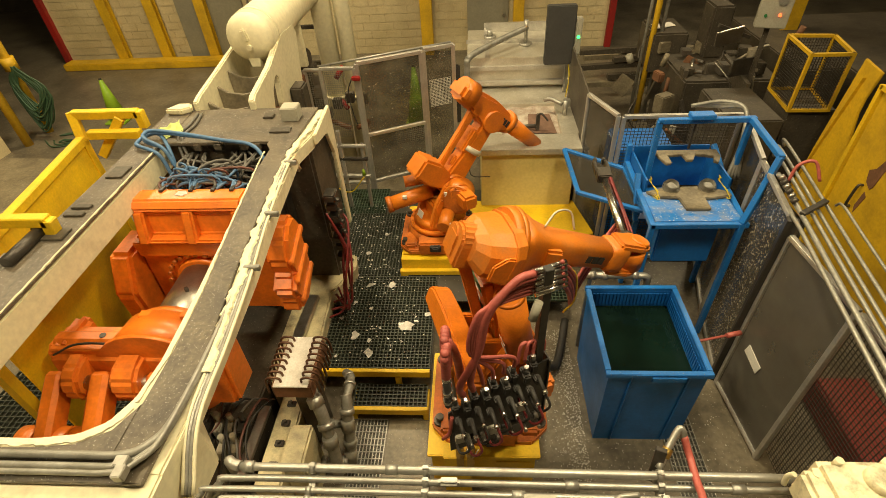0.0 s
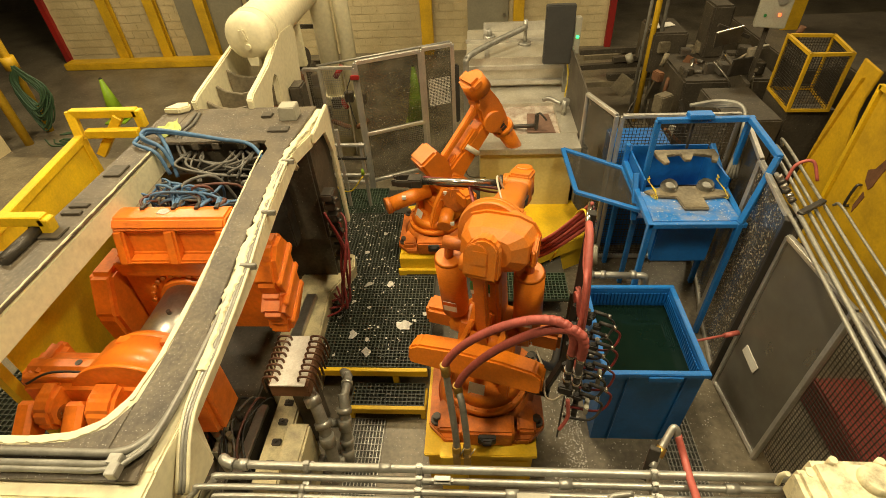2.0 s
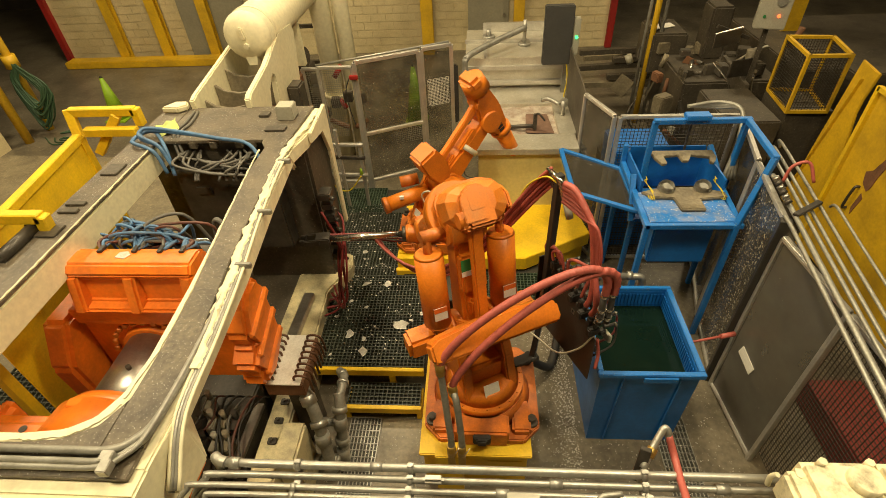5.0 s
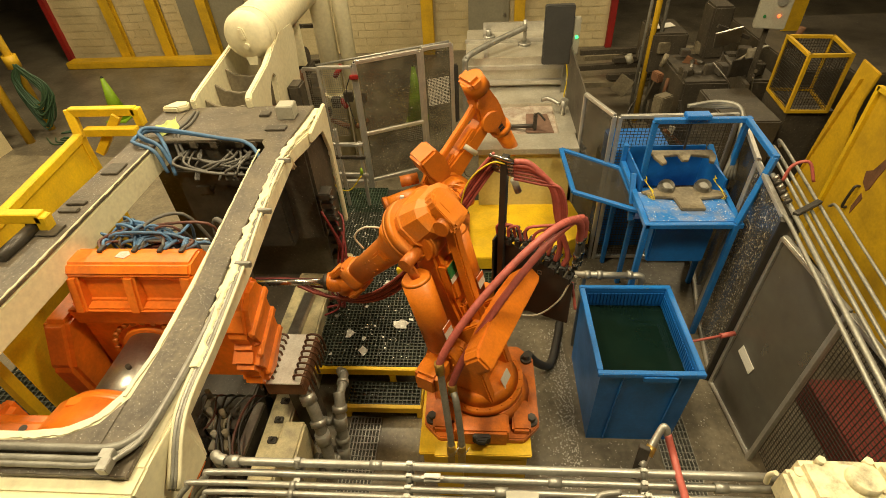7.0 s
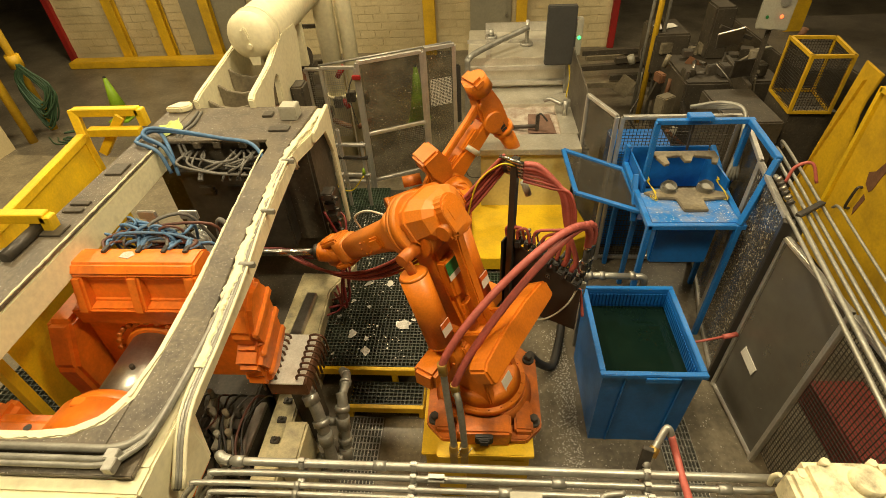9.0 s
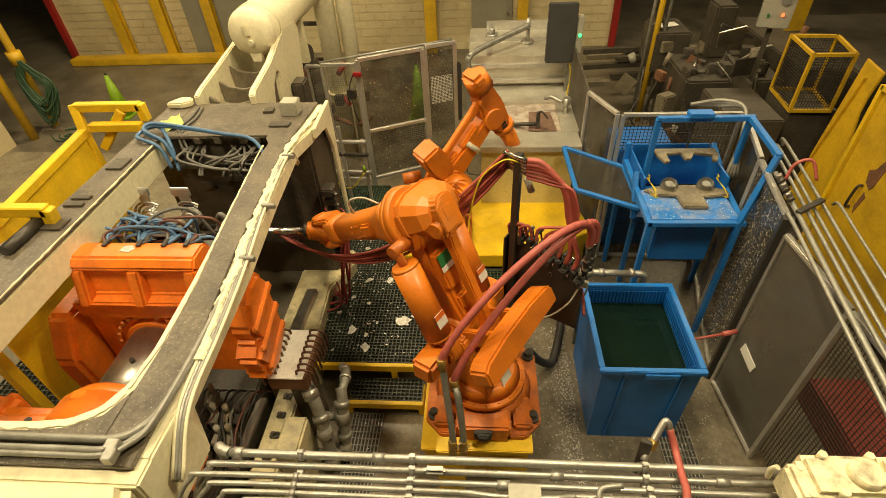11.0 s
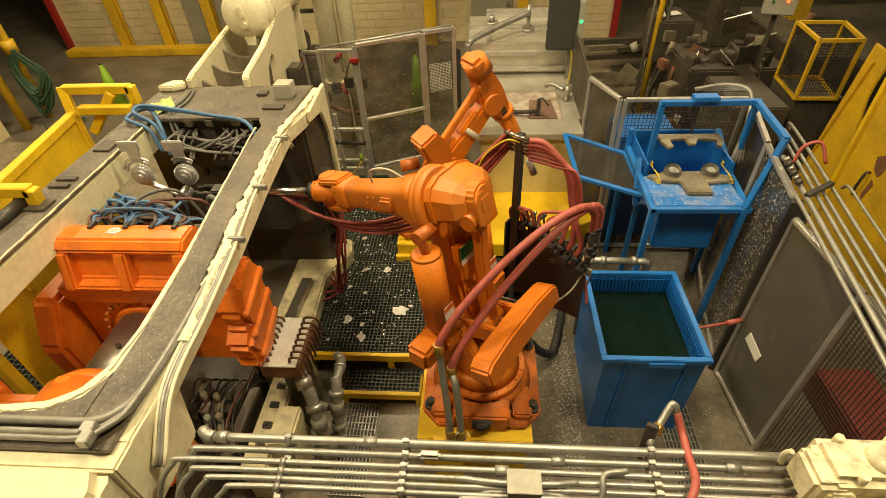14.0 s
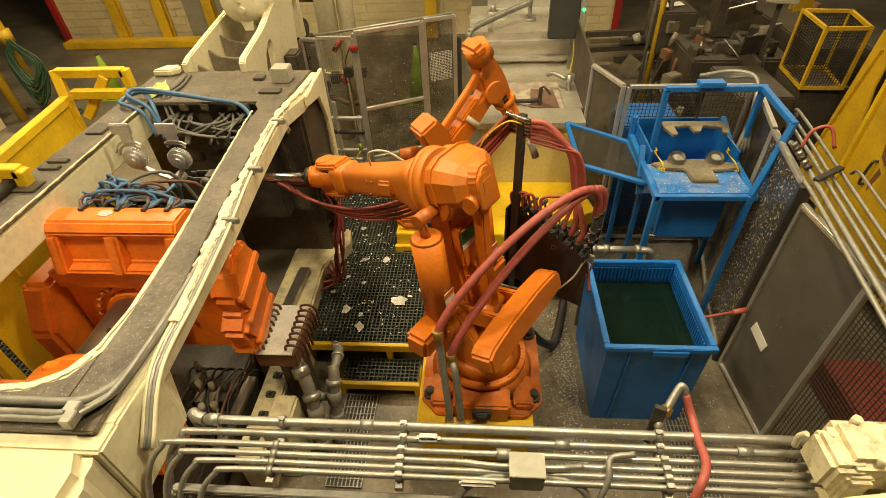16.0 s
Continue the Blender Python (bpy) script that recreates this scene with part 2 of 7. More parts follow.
# smoky sheet again, its reflections put in as a lighter grey
SHEET_GREY = sheet_glass("smoky_guard_sheet_with_sheen", (0.115, 0.105, 0.085), 0.74, 0.3, 0.72)
BARE_COVER = surface("bare_bright_plate", (0.72, 0.69, 0.62), (0.45, 0.40, 0.33), 0.5, 0.15, amount=0.6, stain=9, grain=60, bump=0.5)
SHEET_CLEAR = sheet_glass("dirty_clear_sheet", (0.05, 0.045, 0.033), 0.36)
SHEET_FLECKED = sheet_glass("splashed_guard_sheet", (0.07, 0.064, 0.052), 0.6, 0.2, 0.585)
GREEN_LIGHT = glow("green_indicator", (0.05, 0.9, 0.2), 3.0)
RED_LIGHT = glow("red_indicator", (1.0, 0.12, 0.03), 3.0)
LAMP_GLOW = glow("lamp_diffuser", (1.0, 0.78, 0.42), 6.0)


# ---- mesh tools ----
def box(bm, c, s, bevel=0.0, m=None):
    """A box of size s round c, its edges rounded; m turns it about c."""
    t = Matrix.Translation(c) @ (m or Matrix()) @ Matrix.Diagonal((*s, 1))
    v = bmesh.ops.create_cube(bm, size=1, matrix=t)["verts"]
    if bevel:
        bmesh.ops.bevel(bm, geom=list({e for q in v for e in q.link_edges}), offset=bevel, segments=2, affect="EDGES", clamp_overlap=True)
    return bm


def span(bm, lo, hi, bevel=0.0):
    lo, hi = Vector(lo), Vector(hi)
    return box(bm, (lo + hi) / 2, hi - lo, bevel)


def axis_to(a, b):
    d = Vector(b) - Vector(a)
    return Matrix.Translation((Vector(a) + Vector(b)) / 2) @ d.to_track_quat("Z", "Y").to_matrix().to_4x4(), d.length


def rod(bm, a, b, r, r2=None, seg=16, caps=True):
    m, l = axis_to(a, b)
    v = bmesh.ops.create_cone(bm, cap_ends=caps, segments=seg, radius1=r, radius2=r if r2 is None else r2, depth=l, matrix=m)["verts"]
    for f in {f for q in v for f in q.link_faces}:
        f.smooth = len(f.verts) == 4
    return bm


def bar(bm, a, b, w, h, bevel=0.0):
    """A square bar from a to b."""
    m, l = axis_to(a, b)
    v = bmesh.ops.create_cube(bm, size=1, matrix=m @ Matrix.Diagonal((w, h, l, 1)))["verts"]
    if bevel:
        bmesh.ops.bevel(bm, geom=list({e for q in v for e in q.link_edges}), offset=bevel, segments=1, affect="EDGES")
    return bm


def ball(bm, c, r, s=(1, 1, 1), seg=16):
    v = bmesh.ops.create_uvsphere(bm, u_segments=seg, v_segments=seg // 2, radius=r, matrix=Matrix.Translation(c) @ Matrix.Diagonal((*s, 1)))["verts"]
    for f in {f for q in v for f in q.link_faces}:
        f.smooth = True
    return bm


def slab(bm, outline, axis, lo, hi, bevel=0.0):
    """A flat outline pulled along an axis from lo to hi. The outline's pairs are the other two axes in order."""
    def at(p, h):
        q = list(p)
        q.insert("xyz".index(axis), h)
        return q
    a = [bm.verts.new(at(p, lo)) for p in outline]
    b = [bm.verts.new(at(p, hi)) for p in outline]
    n = len(a)
    fs = [bm.faces.new(a), bm.faces.new(b[::-1])]
    fs += [bm.faces.new((a[i], b[i], b[(i + 1) % n], a[(i + 1) % n])) for i in range(n)]
    bmesh.ops.recalc_face_normals(bm, faces=fs)
    if bevel:
        bmesh.ops.bevel(bm, geom=list({e for f in fs for e in f.edges}), offset=bevel, segments=2, affect="EDGES", clamp_overlap=True)
    return bm


def loft(bm, rows, seg=32, n=4.0, round_=True):
    """A rounded body along x through rows of (x, middle y, middle z, half width, half height)."""
    rings = []
    for x, yc, zc, hy, hz in rows:
        ring = []
        for i in range(seg):
            c, q = math.cos(2 * math.pi * (i + .5) / seg), math.sin(2 * math.pi * (i + .5) / seg)
            ring.append(bm.verts.new((x, yc + hy * math.copysign(abs(c) ** (2 / n), c), zc + hz * math.copysign(abs(q) ** (2 / n), q))))
        rings.append(ring)
    fs = []
    for a, b in zip(rings, rings[1:]):
        fs += [bm.faces.new((a[i], b[i], b[(i + 1) % seg], a[(i + 1) % seg])) for i in range(seg)]
    for f in fs:
        f.smooth = round_
    fs += [bm.faces.new(rings[0][::-1]), bm.faces.new(rings[-1])]
    bmesh.ops.recalc_face_normals(bm, faces=fs)
    return bm


def ragged(bm, line, wide, z, thick, seed):
    """A strip of thick flaking paint along a line, its two edges uneven."""
    rg = random.Random(seed)
    pts = smooth_line([(x, y, 0) for x, y in line], 26)
    ring = []
    for i, p in enumerate(pts):
        d = (pts[min(i + 1, len(pts) - 1)] - pts[max(i - 1, 0)]).normalized()
        side = Vector((d.y, -d.x, 0))
        def edge(k):
            q = Vector((p.x * 11 + k * 7 + seed, p.y * 11, seed))
            return wide * (.5 + .55 * noise.noise(q) + .35 * noise.noise(q * 3.1) + rg.uniform(-.06, .06))
        a, b = p - side * max(.004, edge(1)), p + side * max(.004, edge(2))
        h = z + thick * (1 + .5 * noise.noise(p * 17))
        ring.append([bm.verts.new(q) for q in ((a.x, a.y, z), (a.x * .85 + b.x * .15, a.y * .85 + b.y * .15, h), (a.x * .15 + b.x * .85, a.y * .15 + b.y * .85, h), (b.x, b.y, z))])
    fs = []
    for a, b in zip(ring, ring[1:]):
        fs += [bm.faces.new((a[k], a[(k + 1) % 4], b[(k + 1) % 4], b[k])) for k in range(4)]
    fs += [bm.faces.new(ring[0][::-1]), bm.faces.new(ring[-1])]
    bmesh.ops.recalc_face_normals(bm, faces=fs)
    return bm


def smooth_line(points, steps=8):
    p = [Vector(q) for q in points]
    p = [2 * p[0] - p[1]] + p + [2 * p[-1] - p[-2]]
    out = []
    for i in range(1, len(p) - 2):
        for j in range(steps):
            t = j / steps
            out.append(0.5 * (2 * p[i] + (p[i + 1] - p[i - 1]) * t + (2 * p[i - 1] - 5 * p[i] + 4 * p[i + 1] - p[i + 2]) * t * t
                              + (3 * p[i] - p[i - 1] - 3 * p[i + 1] + p[i + 2]) * t ** 3))
    return out + [p[-2]]


def tube(bm, points, r, seg=8, steps=6, sharp=False):
    """A round tube along a smooth line."""
    line = [Vector(q) for q in points] if sharp else smooth_line(points, steps)
    rings, side = [], None
    for i, q in enumerate(line):
        d = (line[min(i + 1, len(line) - 1)] - line[max(i - 1, 0)]).normalized()
        if side is None:
            side = d.orthogonal().normalized()
        side = (side - d * side.dot(d)).normalized()
        up = d.cross(side)
        rings.append([bm.verts.new(q + r * (math.cos(a) * side + math.sin(a) * up)) for a in (2 * math.pi * k / seg for k in range(seg))])
    for a, b in zip(rings, rings[1:]):
        for k in range(seg):
            bm.faces.new((a[k], a[(k + 1) % seg], b[(k + 1) % seg], b[k])).smooth = True
    bm.faces.new(rings[0][::-1])
    bm.faces.new(rings[-1])
    return bm


def part(name, bm, material, parent=None, label=""):
    me = bpy.data.meshes.new(name)
    bm.to_mesh(me)
    bm.free()
    me.materials.append(material)
    ob = new(name, me)
    ob.parent = parent
    return tagged(ob, label)


def shared(name, me, parent, m, label=""):
    ob = new(name, me)
    ob.parent, ob.matrix_basis = parent, m
    return tagged(ob, label)


def thing(name, label, category, group="", kind="", m=None):
    ob = new(name)
    ob.empty_display_size = 0.1
    if m:
        ob.matrix_basis = m
    return tagged(ob, label, category, group, kind)


def solid(name, bm, material, label, category, group="", kind=""):
    return tagged(part(name, bm, material), label, category, group, kind)


B = bmesh.new


# ---- hall ----
bm = B()
span(bm, (-20, -8, -0.3), (14, 20, 0.0))
solid("floor", bm, CONCRETE, "dark oily concrete factory floor with metal flecks", "floor", kind="structure")
bm = B()
span(bm, (-20, -8, 8.4), (14, 20, 8.6))
solid("ceiling", bm, CEILING, "unseen ceiling, pale tan to bounce lamp light", "ceiling", kind="structure")
# west, east and south walls are assumed, added to close the hall
bm = B()
span(bm, (-20.2, -8.2, 0), (-20, 20.2, 8.4))
solid("wall_west", bm, MACHINE_TAN, "assumed grimy tan wall closing the hall", "wall", kind="structure")
bm = B()
span(bm, (14, -8.2, 0), (14.2, 20.2, 8.4))
solid("wall_east", bm, MACHINE_TAN, "assumed grimy tan wall closing the hall", "wall", kind="structure")
bm = B()
span(bm, (-20, -8.2, 0), (14, -8, 8.4))
solid("wall_south", bm, MACHINE_TAN, "assumed grimy tan wall closing the hall", "wall", kind="structure")
# far wall added, its dark colour stands for the unlit space past the openings
bm = B()
span(bm, (-20, 20, 0), (14, 20.2, 8.4))
solid("wall_far", bm, MACHINE_DARK, "added far wall, dark for the unlit space past the openings", "wall", kind="structure")
bm = B()
span(bm, (-11.45, 14.028, 0), (3.6, 14.35, 8.4))
wall_north = solid("wall_north", bm, MORTAR, "cream painted concrete block wall", "wall", kind="structure")
bm = B()
span(bm, (-9.7, 3.0, 0), (-9.33, 8.85, 3.2))
solid("wall_stub", bm, BLOCK, "low cream painted wall beside the hose pole", "wall", kind="structure")
bm = B()
slab(bm, [(-11.0, 1.0), (-4.3, 1.0), (-4.3, 6.6), (-5.6, 8.4), (-11.0, 8.7)], "z", .001, .006)
solid("floor_apron", bm, FLOOR_PALE, "worn pale dusty concrete apron beside the machine", "floor", kind="structure")


def unseen_high_bay(x, y):
    lamp = thing("unseen_high_bay_lamp", "assumed high-bay lamp out of view, steel with warm diffuser", "lamp", "high-bay lamps", m=pose(x, y, 7.6))
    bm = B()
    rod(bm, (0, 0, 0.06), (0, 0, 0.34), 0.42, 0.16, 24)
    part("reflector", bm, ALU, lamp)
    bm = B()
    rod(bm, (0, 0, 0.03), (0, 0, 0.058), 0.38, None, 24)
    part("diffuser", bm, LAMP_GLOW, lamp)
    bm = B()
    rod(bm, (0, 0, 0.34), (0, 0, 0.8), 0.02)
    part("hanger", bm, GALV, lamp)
    a = bpy.data.lights.new("unseen_high_bay", "AREA")
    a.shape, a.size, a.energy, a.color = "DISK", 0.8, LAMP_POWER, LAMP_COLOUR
    new("unseen_high_bay_light", a).matrix_world = pose(x, y, 7.58)


# lamp places assumed, out of view; (-7.0, 5.6) added to brighten the left floor
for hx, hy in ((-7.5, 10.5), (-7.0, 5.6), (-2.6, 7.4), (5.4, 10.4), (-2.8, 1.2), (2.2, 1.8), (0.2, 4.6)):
    unseen_high_bay(hx, hy)


# ---- robots ----
A1, ZS, L2, H3, L3, R3 = 0.20, 0.78, 0.981, 0.104, 1.206, 0.282


def joints(scale, q1, q2, p):
    """The poses of a robot's links in its own space, from its three main angles in degrees."""
    turn = pose(0, 0, 0, 0, 0, q1)
    s = Vector((A1, 0, ZS)) * scale
    e = s + L2 * scale * Vector((math.sin(radians(q2)), 0, math.cos(radians(q2))))
    u = Vector((math.cos(radians(p)), 0, math.sin(radians(p))))
    v = Vector((-u.z, 0, u.x))
    at = Matrix.Translation
    return {
        "turret": turn,
        "lower_arm": turn @ at(s) @ pose(0, 0, 0, 0, q2, 0),
        "upper_arm": turn @ at(e) @ pose(0, 0, 0, 0, -p, 0),
        "counterweight": turn @ at(s) @ pose(0, 0, 0, 0, -p, 0),
        "parallel_rod": turn @ at(s - R3 * scale * u) @ pose(0, 0, 0, 0, q2, 0),
        "wrist": turn @ (e + H3 * scale * v + L3 * scale * u),
    }


def bolts_ring(bm, c, r, n, axis, size):
    for i in range(n):
        a = 2 * math.pi * i / n
        if axis == "z":
            q = Vector(c) + Vector((r * math.cos(a), r * math.sin(a), 0))
            rod(bm, q, q + Vector((0, 0, size)), size * 0.9, None, 6)
        else:
            q = Vector(c) + Vector((r * math.cos(a), 0, r * math.sin(a)))
            d = Vector((0, math.copysign(size, c[1]), 0))
            rod(bm, q, q + d, size * 0.9, None, 6)


def build_robot(name, label, k, place, wide):
    """A six-axis arm. wide: the large one, with balancing cylinders and a broad counterweight."""
    rb = thing(name, label, "robot", "industrial robots", m=place)
    pt = {}
    # foot
    bm = B()
    slab(bm, [(-.5 * k, -.36 * k), (-.36 * k, -.5 * k), (.36 * k, -.5 * k), (.5 * k, -.36 * k), (.5 * k, .36 * k), (.36 * k, .5 * k), (-.36 * k, .5 * k), (-.5 * k, .36 * k)], "z", 0, .07 * k, .012)
    rod(bm, (0, 0, .06 * k), (0, 0, .2 * k), .44 * k, .38 * k, 36)
    box(bm, (0, -.42 * k, .1 * k), (.46 * k, .2 * k, .2 * k), .02)
    box(bm, (.34 * k, -.3 * k, .07 * k), (.16 * k, .3 * k, .14 * k), .02)
    box(bm, (-.34 * k, -.3 * k, .07 * k), (.16 * k, .3 * k, .14 * k), .02)
    foot = part("foot", bm, ORANGE_DIRTY, rb, "orange cast base with bolted corner lugs")
    me = None
    for sx in (-.43, .43):
        for sy in (-.33, .33):
            bm = B()
            rod(bm, (sx * k, sy * k, .08 * k), (sx * k, sy * k, .155 * k), .036 * k, None, 6)
            rod(bm, (sx * k, sy * k, .07 * k), (sx * k, sy * k, .1 * k), .055 * k, None, 16)
            part("bolt", bm, STEEL_DARK, foot)
    bm = B()
    box(bm, (0, -.53 * k, .13 * k), (.15 * k, .05 * k, .1 * k), .01)
    box(bm, (.0, -.56 * k, .14 * k), (.09 * k, .05 * k, .07 * k), .012)
    part("connector", bm, RUBBER, foot, "black cable connector")
    # turret
    bm = B()
    rod(bm, (0, 0, .2 * k), (0, 0, .27 * k), .37 * k, None, 40)
    rod(bm, (0, 0, .27 * k), (0, 0, .36 * k), .33 * k, .27 * k, 36)
    bolts_ring(bm, (0, 0, .27 * k), .345 * k, 20, "z", .012)
    for s in (-1, 1):
        slab(bm, [(-.22 * k, .28 * k), (.32 * k, .28 * k), (.4 * k, .6 * k), (.36 * k, .86 * k), (.22 * k, .94 * k), (.05 * k, .88 * k), (-.12 * k, .6 * k)], "y", s * .2 * k - .045 * k, s * .2 * k + .045 * k, .015)
        rod(bm, (A1 * k, s * .2 * k, ZS * k), (A1 * k, s * .34 * k, ZS * k), .16 * k, .14 * k, 28)
        bolts_ring(bm, (A1 * k, s * .34 * k, ZS * k), .11 * k, 8, "y", .012)
        box(bm, (A1 * k + .02, s * .46 * k, ZS * k - .02), (.2 * k, .26 * k, .2 * k), .03)
    box(bm, (.1 * k, 0, .42 * k), (.4 * k, .34 * k, .3 * k), .03)
    pt["turret"] = part("turret", bm, ORANGE, rb, "orange rotating column with side motors")
    bm = B()
    box(bm, (-.255 * k, .02, .36 * k), (.008, .14 * k, .19 * k), .002, pose(0, 0, 0, 0, 24, 0))
    part("name_plate", bm, PAPER, pt["turret"], "pale rating plate")
    # lower arm
    bm = B()
    slab(bm, [(-.13 * k, -.12 * k), (.13 * k, -.12 * k), (.15 * k, .1 * k), (.12 * k, .55 * k), (.1 * k, 1.05 * k), (-.1 * k, 1.05 * k), (-.12 * k, .5 * k), (-.16 * k, .1 * k)], "y", -.11 * k, .11 * k, .03)
    rod(bm, (0, -.17 * k, 0), (0, .17 * k, 0), .17 * k, None, 28)
    rod(bm, (0, -.15 * k, L2 * k), (0, .15 * k, L2 * k), .13 * k, None, 28)
    box(bm, (-.12 * k, .0, .62 * k), (.1 * k, .21 * k, .34 * k), .02)
    box(bm, (-.14 * k, .0, .3 * k), (.08 * k, .13 * k, .14 * k), .02)
    pt["lower_arm"] = la = part("lower_arm", bm, ORANGE, rb)
    if not wide:
        bm = B()
        rod(bm, (0, 0, .5 * k), (0, 0, .57 * k), .17 * k, None, 20)
        part("strap", bm, WIRE_WHITE, la, "pale cloth strap round the arm")
        bm = B()
        tube(bm, [(.12, .1, .9 * k), (.22, .16, .5 * k), (.34, .1, .2 * k), (.6, .05, .3 * k)], .006)
        part("cable", bm, RUBBER, la)
    bm = B()
    box(bm, (-.172 * k, .03 * k, .72 * k), (.006, .15 * k, .1 * k))
    part("label_plate", bm, GREEN_LABEL if wide else ORANGE, la, "green and white warning label" if wide else "")
    bm = B()
    box(bm, (-.172 * k, .03 * k, .645 * k), (.006, .15 * k, .045 * k))
    part("label_plate", bm, PAPER if wide else ORANGE, la, "white strip of the warning label" if wide else "")
    if wide:
        for s in (-1, 1):
            bm = B()
            rod(bm, (-.03, s * .305, .17), (-.03, s * .305, .82), .114, None, 32)
            rod(bm, (-.03, s * .305, .82), (-.03, s * .305, .84), .114, .098, 32)
            rod(bm, (-.03, s * .305, .12), (-.03, s * .305, .17), .08, .114, 32)
            rod(bm, (-.03, s * .305, .02), (-.03, s * .305, .18), .035)
            cyl = part("balance_cylinder", bm, ORANGE, la, "orange balancing spring cylinder")
            bm = B()
            rod(bm, (-.03, s * .305, .835), (-.0, s * .30, .96), .035)
            slab(bm, [(-.07, .835), (.0, .835), (.03, .97), (-.04, .98)], "y", s * .305 - .012, s * .305 + .012, .006)
            rod(bm, (0, s * .12, .96), (0, s * .34, .96), .05, None, 20)
            part("rod_end", bm, ORANGE_DIRTY, cyl)
            bm = B()
            slab(bm, [(-.06, -.055), (.06, -.055), (.06, .055), (-.06, .055)], "z", 0, .004)
            bmesh.ops.transform(bm, matrix=pose(-.1455, s * .305, .33, 0, -90, 0), verts=bm.verts)
            lab = part("caution_label", bm, PAPER, cyl, "white and orange caution label")
            bm = B()
            span(bm, (-.1515, s * .305 - .055, .345), (-.1495, s * .305 + .055, .388))
            part("label_stripe", bm, ORANGE_LABEL, cyl)
    # upper arm
    bm = B()
    if wide:
        rod(bm, (0, -.13, 0), (0, .13, 0), .15, None, 28)
        loft(bm, [(-.28, -.06, .10, .15, .10), (-.22, -.08, .10, .235, .155), (-.06, -.09, .11, .265, .185), (.03, -.07, .105, .255, .20)], 12, 3.0, False)
        rod(bm, (-.01, 0, .1), (.05, 0, .1), .236, .252, 44)
        loft(bm, [(-.065, -.09, .11, .28, .2), (-.05, -.09, .11, .28, .2)], 12, 3.0, False)
        arch = [(-.15, -.08), (.07, -.08), (.07, .12)] + [(-.04 + .11 * math.cos(a), .12 + .11 * math.sin(a)) for a in (radians(20 * i) for i in range(1, 9))] + [(-.15, .12)]
        slab(bm, arch, "x", -.36, -.2, .025)
        slab(bm, [(.02 + .75 * (y - .02), .07 + .75 * (z - .07)) for y, z in [(q[0] + .04, q[1]) for q in arch]], "x", -.37, -.35, .006)
        rod(bm, (.05, 0, .1), (.085, 0, .1), .252, None, 44)
        for i in range(26):
            a = 2 * math.pi * i / 26
            q = Vector((.085, .236 * math.cos(a), .1 + .236 * math.sin(a)))
            rod(bm, q, q + Vector((.01, 0, 0)), .008, None, 6)
        loft(bm, [(.085, 0, .1, .222, .215), (.16, 0, .1, .205, .2), (.26, 0, .1, .16, .155), (.36, 0, .1, .132, .13), (.5, 0, .1, .125, .12), (.97, 0, .104, .102, .1)], 36, 3.6)
        for side in (-1, 1):
            slab(bm, [(.98, -.095), (1.2, -.105), (1.28, -.07), (1.31, 0), (1.28, .07), (1.2, .105), (.98, .095)], "z", H3 + side * .12 - .03, H3 + side * .12 + .03, .018)
            rod(bm, (1.206, 0, H3 + side * .14), (1.206, 0, H3 + side * .165), .082, .07, 28)
        box(bm, (.36, -.14, .1), (.16, .07, .14), .02)
        loft(bm, [(.92, 0, H3, .1, .1), (.94, 0, H3, .118, .12), (1.06, 0, H3, .118, .125), (1.09, 0, H3, .1, .12)], 32, 4.0)
        bolts_ring(bm, (.6, .12, .09), .06, 6, "y", .01)
        box(bm, (.42, .13, .1), (.14, .06, .12), .02)
        box(bm, (-.28, 0, -.03), (.12, .2, .12), .02)
        bolts_ring(bm, (-R3, .1, 0), .045, 4, "y", .018)
        bolts_ring(bm, (-R3, -.1, 0), .045, 4, "y", .018)
    else:
        rod(bm, (0, -.16 * k, 0), (0, .16 * k, 0), .14 * k, None, 28)
        slab(bm, [(-.5 * k, .0), (-.46 * k, .2 * k), (-.1 * k, .24 * k), (.25 * k, .2 * k), (.34 * k, .0), (.1 * k, -.12 * k), (-.15 * k, -.12 * k)], "y", -.12 * k, .12 * k, .035)
        rod(bm, (-.62 * k, 0, .1 * k), (-.42 * k, 0, .1 * k), .15 * k, .17 * k, 24)
        box(bm, (-.6 * k, 0, .08 * k), (.14 * k, .34 * k, .2 * k), .04)
        rod(bm, (.3 * k, 0, H3 * k), (1.0 * k, 0, H3 * k), .12 * k, .085 * k, 28)
        rod(bm, (.26 * k, 0, H3 * k), (.34 * k, 0, H3 * k), .15 * k, None, 28)
        box(bm, (-.2 * k, 0, -.02), (.1, .1, .1), .02)
    pt["upper_arm"] = ua = part("upper_arm", bm, ORANGE_PALE if wide else ORANGE, rb, "orange forearm housing filmed with pale dust" if wide else "")
    bm = B()
    if wide:
        slab(bm, [(-.2, .0), (-.04, -.02), (-.04, .2), (-.12, .2), (-.2, .12)], "y", -.36, -.325, .012)
        part("gear_cover", bm, ORANGE, ua)
        bm = B()
        box(bm, (-.371, -.02, .09), (.006, .1, .1), .002)
        part("label_plate", bm, ORANGE_PALE, ua)
        bm = B()
        for i in range(3):
            span(bm, (.70 + i * .055, -.119, .07), (.745 + i * .055, -.095, .13))
        part("maker_mark", bm, BLACK, ua, "black maker's mark bars")
        bm = B()
        tube(bm, [(.3, .0, .26), (.38, .06, .36), (.52, .09, .36), (.6, .05, .24)], .008)
        part("cable", bm, WIRE_WHITE, ua, "pale cable loop")
    else:
        for i in range(3):
            span(bm, (.1 * k + i * .05, -.126 * k, .04 * k), (.14 * k + i * .05, -.1225 * k, .12 * k))
